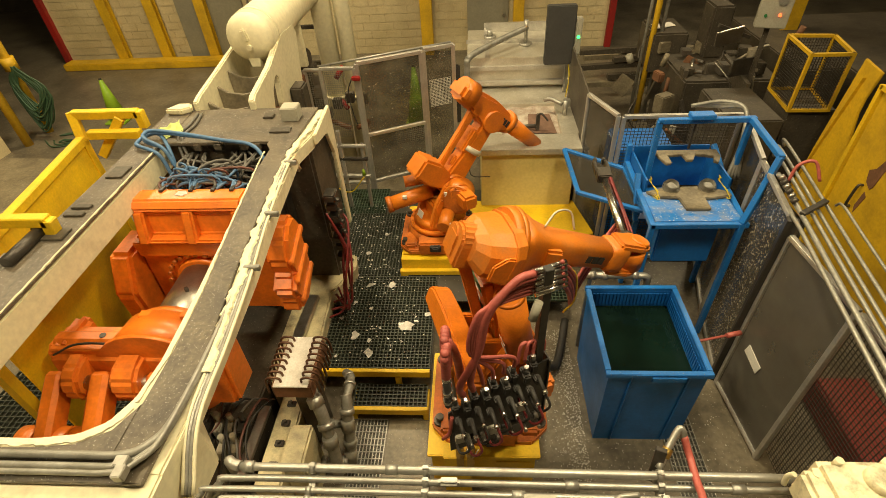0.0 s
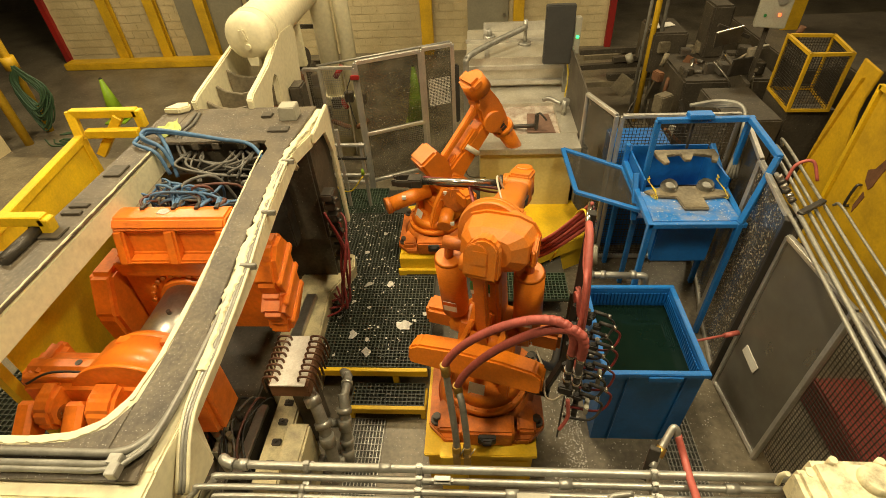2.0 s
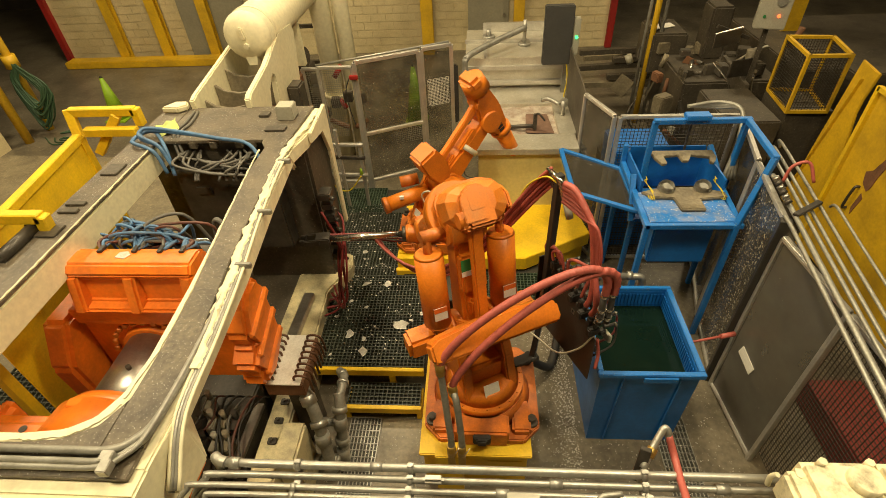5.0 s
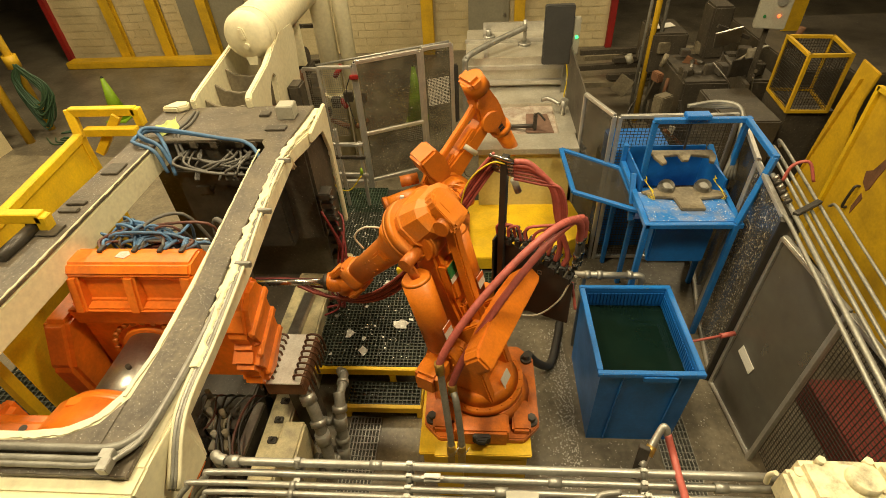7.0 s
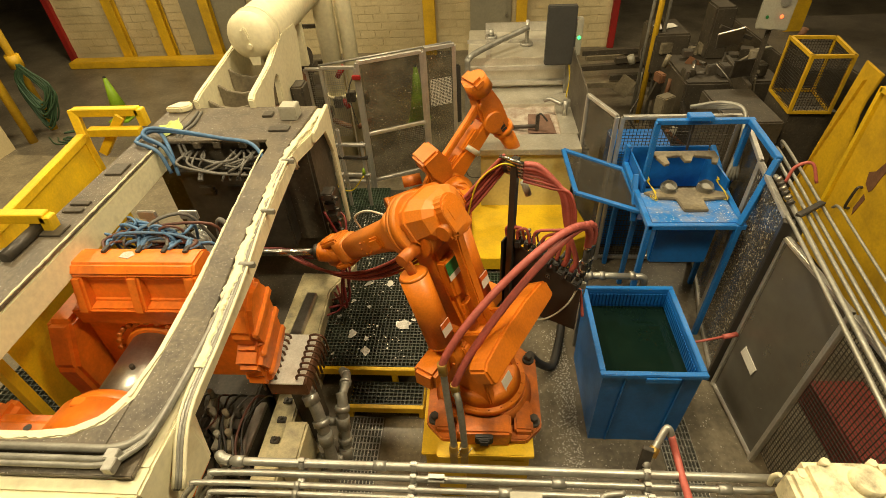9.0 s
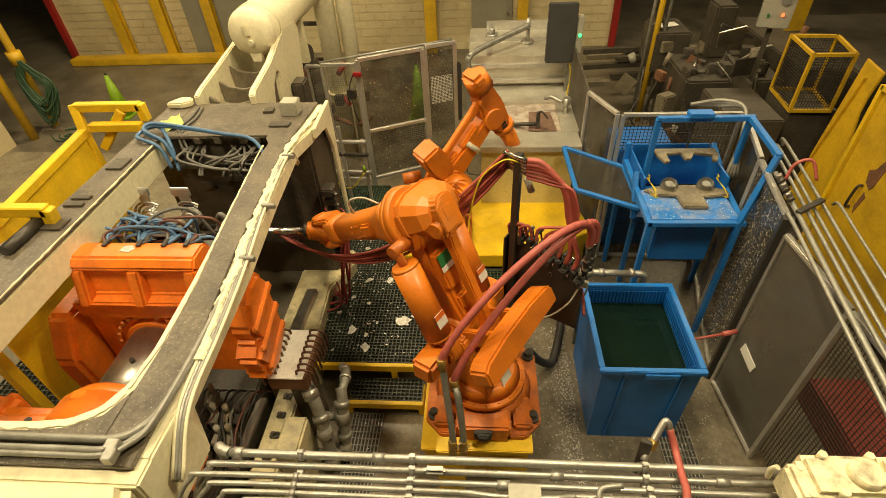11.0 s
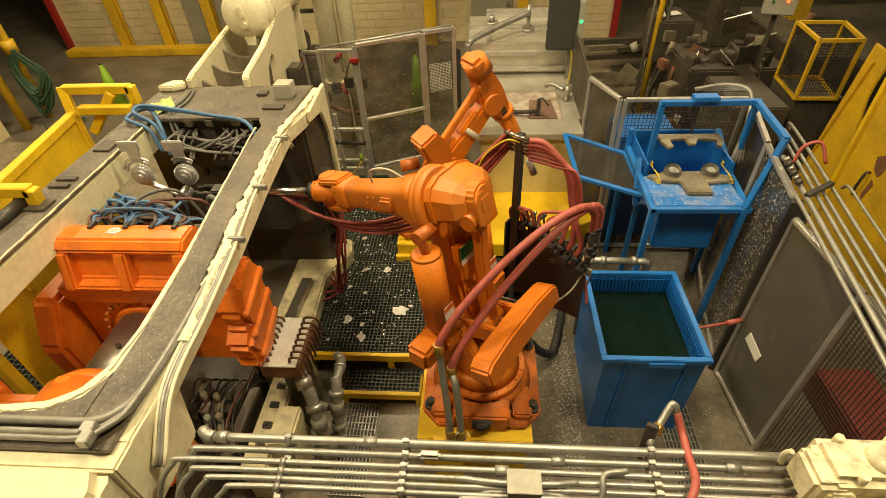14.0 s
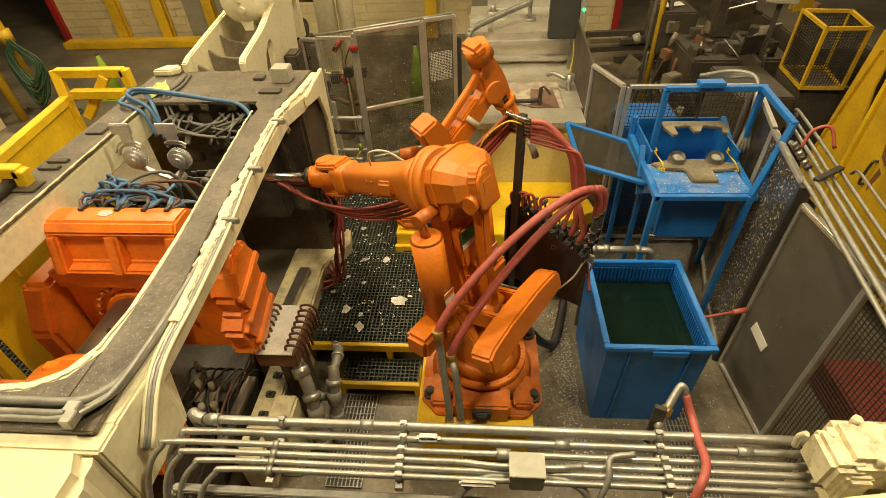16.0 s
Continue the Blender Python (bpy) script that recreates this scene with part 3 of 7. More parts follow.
        part("maker_mark", bm, BLACK, ua, "black maker's mark bars")
    # counterweight lever behind the shoulder
    bm = B()
    if wide:
        slab(bm, [(-.46, -.07), (.0, -.09), (.07, 0), (0, .09), (-.46, .07)], "y", .12, .17, .01)
        slab(bm, [(-.46, -.07), (.0, -.09), (.07, 0), (0, .09), (-.46, .07)], "y", -.17, -.12, .01)
        slab(bm, [(-.53, -.11), (-.50, -.13), (.50, -.13), (.53, -.11), (.53, .02), (.46, .06), (.2, .085), (-.2, .085), (-.46, .06), (-.53, .02)], "x", -.62, -.44, .022)
    else:
        slab(bm, [(-.62 * k, -.14 * k), (-.62 * k, .14 * k), (-.36 * k, .18 * k), (0, .08 * k), (.06 * k, 0), (0, -.08 * k), (-.36 * k, -.16 * k)], "y", -.17 * k, .17 * k, .03)
    pt["counterweight"] = part("counterweight", bm, ORANGE, rb, "broad orange counterweight block" if wide else "orange counterweight block")
    bm = B()
    slab(bm, [(-.06 * k, -.05), (.06 * k, -.05), (.04 * k, .3 * k), (.04 * k, .75 * k), (.06 * k, L2 * k + .04), (-.06 * k, L2 * k + .04), (-.04 * k, .75 * k), (-.04 * k, .3 * k)], "y", -.05 * k, .04 * k, .012)
    rod(bm, (0, -.12 * k, 0), (0, .12 * k, 0), .06 * k, None, 20)
    rod(bm, (0, -.12 * k, L2 * k), (0, .12 * k, L2 * k), .06 * k, None, 20)
    pt["parallel_rod"] = part("parallel_rod", bm, ORANGE, rb)
    # wrist: its x axis points along the tool
    bm = B()
    if wide:
        rod(bm, (0, 0, -.092), (0, 0, .092), .105, None, 32)
        loft(bm, [(-.02, 0, 0, .1, .088), (.09, 0, 0, .094, .086), (.14, 0, 0, .085, .083), (.17, 0, 0, .08, .08)], 32, 2.8)
        rod(bm, (.15, 0, 0), (.172, 0, 0), .088, None, 32)
    else:
        box(bm, (0, 0, 0), (.2 * k, .16 * k, .2 * k), .04)
        rod(bm, (.06 * k, 0, 0), (.2 * k, 0, 0), .085 * k, None, 24)
        rod(bm, (0, -.12 * k, 0), (0, .12 * k, 0), .09 * k, None, 24)
    pt["wrist"] = part("wrist", bm, ORANGE_DIRTY if not wide else ORANGE, rb)
    return rb, pt


ROBOT = (0.247, 2.892, 0.60)
robot, links = build_robot("industrial_robot", "large orange six-axis robot arm on a yellow pedestal", 1.0, pose(*ROBOT), True)
ROBOT_B = (-0.36, 5.38, 0.57)
robot_b, links_b = build_robot("industrial_robot", "orange six-axis robot arm ladling at the furnace", 0.92, pose(*ROBOT_B), False)

# the turret's ring of the far robot carries a row of motors
upright = (pose(*ROBOT_B) @ pose(0, 0, 0, 0, 0, 30)).inverted()
DRIVES = (("drive_motor", ((-.90, 5.22, 1.14), (-.42, 5.42, 1.20)), .092, ORANGE), ("motor_cap", ((-.95, 5.20, 1.134), (-.895, 5.222, 1.14)), .104, ORANGE_DIRTY),
          ("gear_case", ((-.06, 5.42, 1.20), (-.09, 5.16, 1.22)), .19, ORANGE), ("gear_cap", ((-.09, 5.165, 1.22), (-.094, 5.13, 1.223)), .15, ORANGE_DIRTY),
          ("drive_motor", ((-.20, 5.16, 1.04), (-.25, 4.94, .98)), .085, ORANGE), ("brake_motor", ((-.74, 5.42, 1.33), (-.52, 5.46, 1.35)), .07, ORANGE_DIRTY))
for nm, (a, b), r, mt in DRIVES:
    bm = B()
    rod(bm, a, b, r, None, 28)
    bmesh.ops.transform(bm, matrix=upright, verts=bm.verts)
    part(nm, bm, mt, links_b["turret"])
for i in range(12):
    bm = B()
    q = Vector((-.09 + .17 * math.cos(i * math.pi / 6), 5.16, 1.22 + .17 * math.sin(i * math.pi / 6)))
    rod(bm, q, q + Vector((-.002, -.015, 0)), .014, None, 6)
    bmesh.ops.transform(bm, matrix=upright, verts=bm.verts)
    part("bolt", bm, ORANGE_DIRTY, links_b["turret"])
for c, sz in (((-.72, 5.2, 1.25), (.05, .03, .04)), ((-.15, 4.94, 1.02), (.05, .02, .05)), ((-.22, 5.16, 1.31), (.04, .02, .06))):
    bm = B()
    box(bm, c, sz, .003)
    bmesh.ops.transform(bm, matrix=upright, verts=bm.verts)
    part("label_plate", bm, PAPER, links_b["turret"], "small white label")

# gripper bar on the near robot's wrist: x runs along the bar
bm = B()
rod(bm, (.17, 0, 0), (.21, 0, 0), .075, None, 24)
gripper = part("gripper_bar", bm, STEEL_DARK, robot, "long steel gripper bar with clamping head")
links["gripper"] = gripper
bm = B()
rod(bm, (.21, 0, 0), (.95, 0, 0), .033, None, 20)
part("tube", bm, STEEL_BRIGHT, gripper, "polished steel tube")
bm = B()
box(bm, (1.0, 0, 0), (.14, .13, .09), .01)
box(bm, (1.1, .055, 0), (.16, .03, .07), .008)
box(bm, (1.1, -.055, 0), (.16, .03, .07), .008)
box(bm, (1.2, .04, 0), (.05, .03, .07), .008)
box(bm, (1.2, -.04, 0), (.05, .03, .07), .008)
part("jaw", bm, STEEL_DARK, gripper)
for i, (oy, oz) in enumerate(((-.07, -.02), (-.09, -.04), (-.06, -.07), (-.1, -.08), (-.08, -.1))):
    bm = B()
    tube(bm, [(.1, oy, oz - .06), (.3, oy * 1.2, oz - .05 + .02 * math.sin(i)), (.55, oy, oz), (.8, oy * .8, oz + .02), (.98, oy * .5, .03)], .011)
    part("air_hose", bm, HOSE_DARK_RED, gripper)

# valve panel that turns with the column: mast, backing plate, manifolds
bm = B()
box(bm, (0, -.42, .27), (.1, .3, .04), .006)
valve_panel = part("valve_panel", bm, BLACK, robot, "black steel bracket carrying mast and valve manifolds")
links["valve_panel"] = valve_panel
bm = B()
bar(bm, (.0, -.52, .27), (.1, -.64, .62), .05, .05, .004)
bar(bm, (.1, -.64, .55), (.1, -.66, 2.14), .055, .055, .004)
part("mast", bm, BLACK, valve_panel, "black square mast")
bm = B()
slab(bm, [(-.55, .52), (.16, .52), (.16, 1.34), (-.55, 1.02)], "y", -.70, -.688, .002)
slab(bm, [(-.72, .52), (-.60, .52), (-.60, 1.34), (-.72, 1.34)], "x", .155, .167, .002)
part("backing_plate", bm, BLACK, valve_panel, "black sheet steel plate")
for x, z in ((.1, 1.2), (-.25, 1.05)):
    bm = B()
    for a, b in (((x - .02, z - .02), (x + .02, z - .015)), ((x - .02, z + .015), (x + .02, z + .02)), ((x - .02, z - .02), (x - .015, z + .02)), ((x + .015, z - .02), (x + .02, z + .02))):
        span(bm, (a[0], -.687, a[1]), (b[0], -.680, b[1]))
    part("slot_frame", bm, STEEL, valve_panel)


def plate_top(x):
    return 1.34 - .45 * (.16 - x)


for i in range(9):
    bm = B()
    x = -.5 + i * .068
    z = plate_top(x) + .03
    y = -.69 - .05 * (i % 2)
    box(bm, (x, y, z), (.052, .1, .08), .01)
    rod(bm, (x, y - .01, z + .03), (x, y - .01, z + .08), .017, None, 12)
    box(bm, (x, y - .09, z - .05), (.045, .06, .05), .008)
    rod(bm, (x, y - .1, z), (x, y - .2, z - .02), .014, None, 10)
    v = part("valve", bm, RUBBER, valve_panel, "black solenoid valve")
    bm = B()
    rod(bm, (x, y - .01, z + .08), (x, y - .01, z + .105), .016, None, 12)
    part("fitting", bm, STEEL_BRIGHT, v)
    bm = B()
    rod(bm, (x, y - .2, z - .02), (x, y - .225, z - .025), .017, None, 12)
    part("fitting", bm, STEEL_BRIGHT, v)
    if i % 3 == 0:
        bm = B()
        box(bm, (x, y - .16, z - .14), (.09, .03, .08), .006)
        part("terminal_box", bm, GREY_BOX, valve_panel)
    bm = B()
    tube(bm, [(x, y - .2, z - .03), (x + .02, y - .26, z - .12), (x - .03, y - .2, z - .24), (x - .02, -.71, z - .3)], .009)
    part("hose", bm, HOSE_DARK_RED if i % 2 else RUBBER, valve_panel)
bm = B()
rod(bm, (-.5, -.78, .78), (.12, -.78, .84), .02, None, 12)
part("header_pipe", bm, BLACK, valve_panel, "black header pipe")
for i in range(6):
    bm = B()
    x = -.45 + i * .1
    rod(bm, (x, -.78, .785 + .0097 * i), (x + .03, -.78, .789 + .0097 * i), .028, None, 12)
    rod(bm, (x + .015, -.8, .79), (x + .015, -.86, .8), .014, None, 10)
    part("coupling", bm, STEEL, valve_panel)
for x, y in ((-.54, -.69), (-.555, -.75)):
    bm = B()
    rod(bm, (x, y, 1.2), (x, y, 1.5), .024, None, 14)
    f = part("filter_bowl", bm, RUBBER, valve_panel)
    for z in (1.24, 1.33, 1.48):
        bm = B()
        rod(bm, (x, y, z), (x, y, z + .028), .031, None, 14)
        part("collar", bm, STEEL_BRIGHT, f)
for i in range(5):
    bm = B()
    z = 2.11 - .035 * i
    rod(bm, (.02, -.64 - .01 * i, z), (.22, -.64 - .01 * i, z + .02), .018, None, 12)
    part("fitting", bm, STEEL_BRIGHT, valve_panel, "chrome hose coupling")
bm = B()
rod(bm, (.04, -.7, 1.92), (.0, -.72, 1.8), .028, None, 14)
part("regulator", bm, GREY_BOX, valve_panel)
for i in range(6):
    bm = B()
    x0 = -.44 + i * .07
    tube(bm, [(.02, -.65, 2.11 - .03 * i), (-.1 - .02 * i, -.67, 2.1 - .03 * i), (-.27 - .015 * i, -.7, 1.92), (-.34 - .01 * i, -.72, 1.62), (x0 - .02, -.71, plate_top(x0) + .25), (x0, -.70, plate_top(x0) + .12)], (.024, .024, .015, .013, .013, .013)[i])
    part("hose", bm, HOSE_RED, valve_panel, "red rubber hose")
for i in range(3):
    bm = B()
    x0 = -.06 + i * .05
    tube(bm, [(x0, -.69, plate_top(x0) + .1), (x0 + .03, -.66, 1.5), (x0 + .1, -.64, 1.47), (x0 + .1, -.65, 1.38)], .012)
    part("hose", bm, HOSE_RED, valve_panel, "red rubber hose")
bm = B()
tube(bm, [(.08, -.64, 2.08), (.2, -.6, 2.08), (.36, -.54, 1.9), (.42, -.48, 1.6), (.4, -.4, 1.4)], .007)
part("cable", bm, WIRE_YELLOW, valve_panel, "yellow cable")
bm = B()
tube(bm, [(-.52, -.69, 1.04), (-.46, -.62, .85), (-.3, -.55, .66), (-.05, -.5, .62), (.1, -.4, .68)], .008)
part("cable", bm, WIRE_WHITE, valve_panel, "pale cable")
bm = B()
tube(bm, [(-.53, -.72, 1.0), (-.56, -.74, .84), (-.6, -.7, .72)], .014)
part("hose", bm, HOSE_RED, valve_panel)

# flexible hoses, in short rigid lengths that follow each other
HOSES = []


def hose_chain(name, label, n, length, r, material):
    h = thing(name, label, "hose", "robot hoses")
    bm = B()
    l = length / n
    rod(bm, (0, 0, -l * .62), (0, 0, l * .62), r, None, 10, False)
    ball(bm, (0, 0, l * .62), r, seg=10)
    ball(bm, (0, 0, -l * .62), r, seg=10)
    first = part("hose_piece", bm, material, h)
    return h, [first] + [shared("hose_piece", first.data, h, Matrix()) for _ in range(n - 1)]


for i in range(2):
    HOSES.append(("supply", i, *hose_chain("supply_hose", "thick red rubber hose from standpipe to valve panel", 22, 1.75, .030, HOSE_RED)))
for i in range(5):
    HOSES.append(("tool", i, *hose_chain("tool_hose", "dark red air hose looping to the gripper", 20, 2.1, .014, HOSE_DARK_RED if i % 2 else HOSE_RED)))


# ---- casting cell: pedestal, platforms ----
ped = thing("robot_pedestal", "yellow steel pedestal under the large robot", "pedestal")
bm = B()
span(bm, (-.26, 2.34, .0), (.64, 3.33, .56), .01)
part("body", bm, YELLOW, ped)
bm = B()
span(bm, (-.285, 2.285, .56), (.668, 3.37, .60), .008)
part("top_plate", bm, YELLOW, ped)
bm = B()
span(bm, (-.14, 2.20, .0), (.09, 2.338, .72), .008)
part("standpipe_bracket", bm, YELLOW, ped)
bm = B()
span(bm, (.3, 2.332, .18), (.6, 2.339, .42), .002)
part("access_panel", bm, YELLOW, ped)


def standpipe(x):
    s = thing("standpipe", "grey hose standpipe with brass valve", "pipe", "standpipes")
    bm = B()
    tube(bm, [(x, 2.22, .72), (x, 2.24, .95), (x - .03, 2.32, 1.3), (x - .06, 2.40, 1.62 - 3 * x)], .027, 12)
    part("pipe", bm, PIPE_GREY, s)
    bm = B()
    rod(bm, (x, 2.22, .74), (x, 2.23, .86), .036, None, 14)
    part("valve", bm, BRASS, s)
    bm = B()
    bar(bm, (x + .04, 2.2, .8), (x + .06, 2.19, .88), .02, .006)
    part("handle", bm, PAPER, s, "white valve lever")
    bm = B()
    rod(bm, (x - .057, 2.395, 1.58 - 3 * x), (x - .066, 2.41, 1.68 - 3 * x), .037, None, 14)
    part("coupling", bm, BRASS, s)
    bm = B()
    span(bm, (x - .03, 2.19, .60), (x + .03, 2.25, .745), .006)
    part("foot_block", bm, BRASS, s)


standpipe(.0)
standpipe(.085)


def grating(parent, x0, x1, y0, y1, z, pitch, material, depth=.03, w=.009):
    bm = B()
    n = int((x1 - x0) / pitch)
    for i in range(n + 1):
        x = x0 + (x1 - x0) * i / n
        span(bm, (x - w / 2, y0, z - depth), (x + w / 2, y1, z))
    n = int((y1 - y0) / pitch)
    for i in range(n + 1):
        y = y0 + (y1 - y0) * i / n
        span(bm, (x0, y - w / 2, z - depth), (x1, y + w / 2, z - .001))
    ob = part("grating", bm, material, parent)
    return tagged(ob, kind="stuff")


plat = thing("work_platform", "low platform of dark moulded grating with yellow edge", "platform", kind="structure")
grating(plat, -1.62, -.36, 3.36, 4.74, .357, .042, GRATING)
grating(plat, -2.0, -.82, 4.75, 6.1, .357, .042, GRATING)
grating(plat, .3, 1.25, 4.35, 4.8, .357, .042, GRATING_GREEN)
grating(plat, -2.0, -1.2, 6.11, 6.75, .357, .042, GRATING_GREEN)
bm = B()
span(bm, (-1.64, 3.30, .27), (-.35, 3.345, .362), .004)
span(bm, (-1.64, 3.30, .0), (-1.58, 3.345, .27), .004)
span(bm, (-.72, 3.30, .0), (-.66, 3.345, .27), .004)
part("edge_channel", bm, YELLOW, plat, "yellow steel edge channel")
# near-black sheets added for the shade below the platform grating
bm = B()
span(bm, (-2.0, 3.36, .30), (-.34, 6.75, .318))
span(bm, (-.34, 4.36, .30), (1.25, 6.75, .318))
part("under_pan", bm, GAP_SHADE, plat)
step = thing("platform_step", "grating step with yellow steel edge", "step")
grating(step, -1.13, -.38, 3.02, 3.28, .18, .042, GRATING)
bm = B()
span(bm, (-1.15, 2.965, .1), (-.36, 3.01, .185), .004)
span(bm, (-1.15, 2.97, 0), (-1.1, 3.28, .1), .004)
span(bm, (-.41, 2.97, 0), (-.36, 3.28, .1), .004)
part("edge_channel", bm, YELLOW, step)
# dark sheet added for the shade under the step's bars
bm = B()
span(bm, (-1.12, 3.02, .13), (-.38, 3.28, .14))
part("under_pan", bm, GAP_SHADE, step)


def drain(x0, x1, y0, y1, n):
    d = thing("floor_drain", "galvanized bar grate over a floor drain", "drain", "floor drains", kind="structure")
    # thin near-black sheet on the floor, painting the drain's shaded depth
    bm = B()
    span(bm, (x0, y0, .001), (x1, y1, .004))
    part("drain_pit", bm, GAP_SHADE, d)
    for i in range(n + 1):
        x = x0 + (x1 - x0) * i / n
        bm = B()
        span(bm, (x - .004, y0, .004), (x + .004, y1, .02))
        part("bar", bm, GALV, d)
    m = int((y1 - y0) / .07)
    for i in range(m + 1):
        y = y0 + (y1 - y0) * i / m
        bm = B()
        span(bm, (x0, y - .003, .006), (x1, y + .003, .021))
        part("cross_bar", bm, GALV, d)


drain(-1.09, -.78, 2.05, 2.96, 9)
drain(1.95, 2.25, 1.6, 3.1, 9)
bm = B()
slab(bm, [(-.76, 1.9), (-.36, 1.9), (-.36, 2.96), (-.76, 2.96)], "z", .001, .004)
solid("floor_patch", bm, FLOOR_PALE, "worn pale concrete strip beside the pedestal", "floor", kind="structure")

dais = thing("robot_dais", "yellow steel platform under the furnace robot", "platform")
bm = B()
slab(bm, [(-.80, 4.86), (.80, 4.86), (1.66, 5.36), (1.5, 6.1), (.9, 6.2), (-.80, 6.0)], "z", .36, .55, .008)
part("deck", bm, YELLOW, dais)
bm = B()
slab(bm, [(-.82, 4.80), (.0, 4.80), (.0, 4.858), (-.82, 4.858)], "z", .0, .40, .006)
part("skirt", bm, YELLOW, dais)
bm = B()
slab(bm, [(.72, 4.9), (1.6, 5.39), (1.46, 6.06), (.72, 6.0)], "z", .0, .36, .004)
part("side_skirt", bm, YELLOW, dais)
# no hole is cut: a near-black strip paints the slot's shade
bm = B()
span(bm, (-.72, 4.797, .30), (-.06, 4.801, .335))
part("fork_slot", bm, GAP_SHADE, dais, "fork slot, its shade painted as a near-black strip")
bm = B()
slab(bm, [(-.78, 4.94), (-.0, 4.94), (-.0, 5.9), (-.78, 5.9)], "z", .55, .57, .006)
part("mounting_plate", bm, YELLOW, dais)

# metal flakes strewn on the grating
rnd = random.Random(11)


def flake(x, y, z, s):
    bm = B()
    n = rnd.randint(7, 11)
    pts = []
    for i in range(n):
        a = 2 * math.pi * i / n
        r = s * rnd.uniform(.45, 1.0)
        pts.append((r * math.cos(a), r * math.sin(a) * .8))
    slab(bm, pts, "z", 0, .004)
    for v in bm.verts:
        v.co.z += s * .25 * noise.noise(Vector((v.co.x * 9 + x * 7, v.co.y * 9, 0)))
    ob = solid("metal_flake", bm, FLASH, "ragged flake of aluminium flash on the grating", "scrap", "aluminium flakes")
    ob.matrix_basis = pose(x, y, z + s * .06, 0, 0, rnd.uniform(0, 360))


for x, y, s in ((-.65, 3.93, .11), (-1.22, 3.79, .075), (-1.17, 4.58, .07), (-.9, 4.6, .065), (-1.02, 3.55, .085), (-1.05, 3.72, .045), (-.55, 4.0, .04),
                (-1.42, 4.05, .04), (-1.3, 4.3, .04), (-.42, 4.1, .06), (-1.1, 4.2, .035), (-.95, 3.9, .03), (-1.38, 3.5, .03), (-1.5, 4.9, .04), (-1.3, 5.2, .05), (-1.1, 5.6, .045)):
    flake(x, y, .358, s)
bm = B()
for i in range(420):
    x, y = rnd.uniform(-1.7, -.85), rnd.uniform(4.5, 6.3)
    if rnd.random() < .35:
        x, y = rnd.uniform(-1.6, -.4), rnd.uniform(3.4, 4.7)
    s = rnd.uniform(.006, .022)
    box(bm, (x, y, .361), (s, s * rnd.uniform(.4, 1), .003), 0, pose(0, 0, 0, rnd.uniform(-20, 20), 0, rnd.uniform(0, 180)))
for i in range(2100):
    x, y = rnd.uniform(.72, 2.6), rnd.uniform(1.6, 5.4)
    if i % 2:
        x, y = 1.2 - abs(rnd.gauss(0, .12)), rnd.uniform(2.3, 4.2)
    s = rnd.uniform(.004, .014)
    box(bm, (x, y, .003), (s, s * rnd.uniform(.4, 1), .003), 0, pose(0, 0, 0, 0, 0, rnd.uniform(0, 180)))
solid("metal_chips", bm, FLASH, "small aluminium chips strewn over floor and grating", "scrap", kind="stuff")


# ---- quench tank ----
tank = thing("quench_tank", "blue steel quench tank full of dark water", "tank")
T0, T1 = (1.255, 2.79), (2.075, 3.80)


def tapered(bm, x0, y0, x1, y1, z0, z1, inset, th):
    def loop(d, z):
        return [bm.verts.new(v) for v in ((x0 + d, y0 + d, z), (x1 - d, y0 + d, z), (x1 - d, y1 - d, z), (x0 + d, y1 - d, z))]
    a, b, c, d = loop(inset, z0), loop(0, z1), loop(th, z1), loop(inset + th, z0 + .05)
    for p, q in ((a, b), (b, c), (c, d)):
        for i in range(4):
            bm.faces.new((p[i], p[(i + 1) % 4], q[(i + 1) % 4], q[i]))
    bm.faces.new(a[::-1])
    bm.faces.new(d)
    return bm


part("shell", tapered(B(), *T0, *T1, 0, 1.06, .015, .02), BLUE_DARK, tank)
bm = B()
for a, b in (((1.225, 2.76), (2.105, 2.808)), ((1.225, 3.782), (2.105, 3.83)), ((1.225, 2.808), (1.273, 3.782)), ((2.057, 2.808), (2.105, 3.782))):
    span(bm, (*a, 1.05), (*b, 1.10), .006)
part("rim", bm, BLUE, tank, "bright blue angle-iron rim")
bm = B()
span(bm, (1.277, 2.812, .80), (2.053, 3.778, .86))
part("water", bm, WATER, tank, "dark green quench water")
bm = B()
span(bm, (1.60, 2.742, 1.02), (1.88, 2.758, 1.075), .003)
part("lug_plate", bm, BLUE, tank)
for x in (1.45, 1.93):
    bm = B()
    bar(bm, (x, 2.786, 1.04), (x - .02, 2.80, .02), .03, .012)
    part("stiffener", bm, BLUE_DARK, tank)
bm = B()
for i in range(22):
    x = 1.32 + i * .034
    span(bm, (x - .015, 3.765, .9), (x + .005, 3.773, 1.04))
for i in range(26):
    y = 2.9 + i * .034
    span(bm, (2.037, y - .03, .9), (2.045, y - .01, 1.04))
tagged(part("slotted_strainer", bm, BLUE_DARK, tank), kind="stuff")
pipe = thing("quench_pipe", "galvanized water pipe with elbow above the tank", "pipe")
bm = B()
rod(bm, (1.2, 3.98, 1.1), (1.78, 3.96, 1.1), .035)
tube(bm, [(1.76, 3.96, 1.1), (1.84, 3.955, 1.1), (1.87, 3.95, 1.06), (1.87, 3.95, .9)], .036, 12)
part("pipe", bm, GALV, pipe)
for x in (1.3, 1.42, 1.72):
    bm = B()
    rod(bm, (x, 3.97, 1.1), (x + .05, 3.97, 1.1), .047, None, 12)
    part("coupling", bm, GALV, pipe)
bm = B()
bar(bm, (1.3, 3.97, .0), (1.3, 3.97, 1.07), .04, .04)
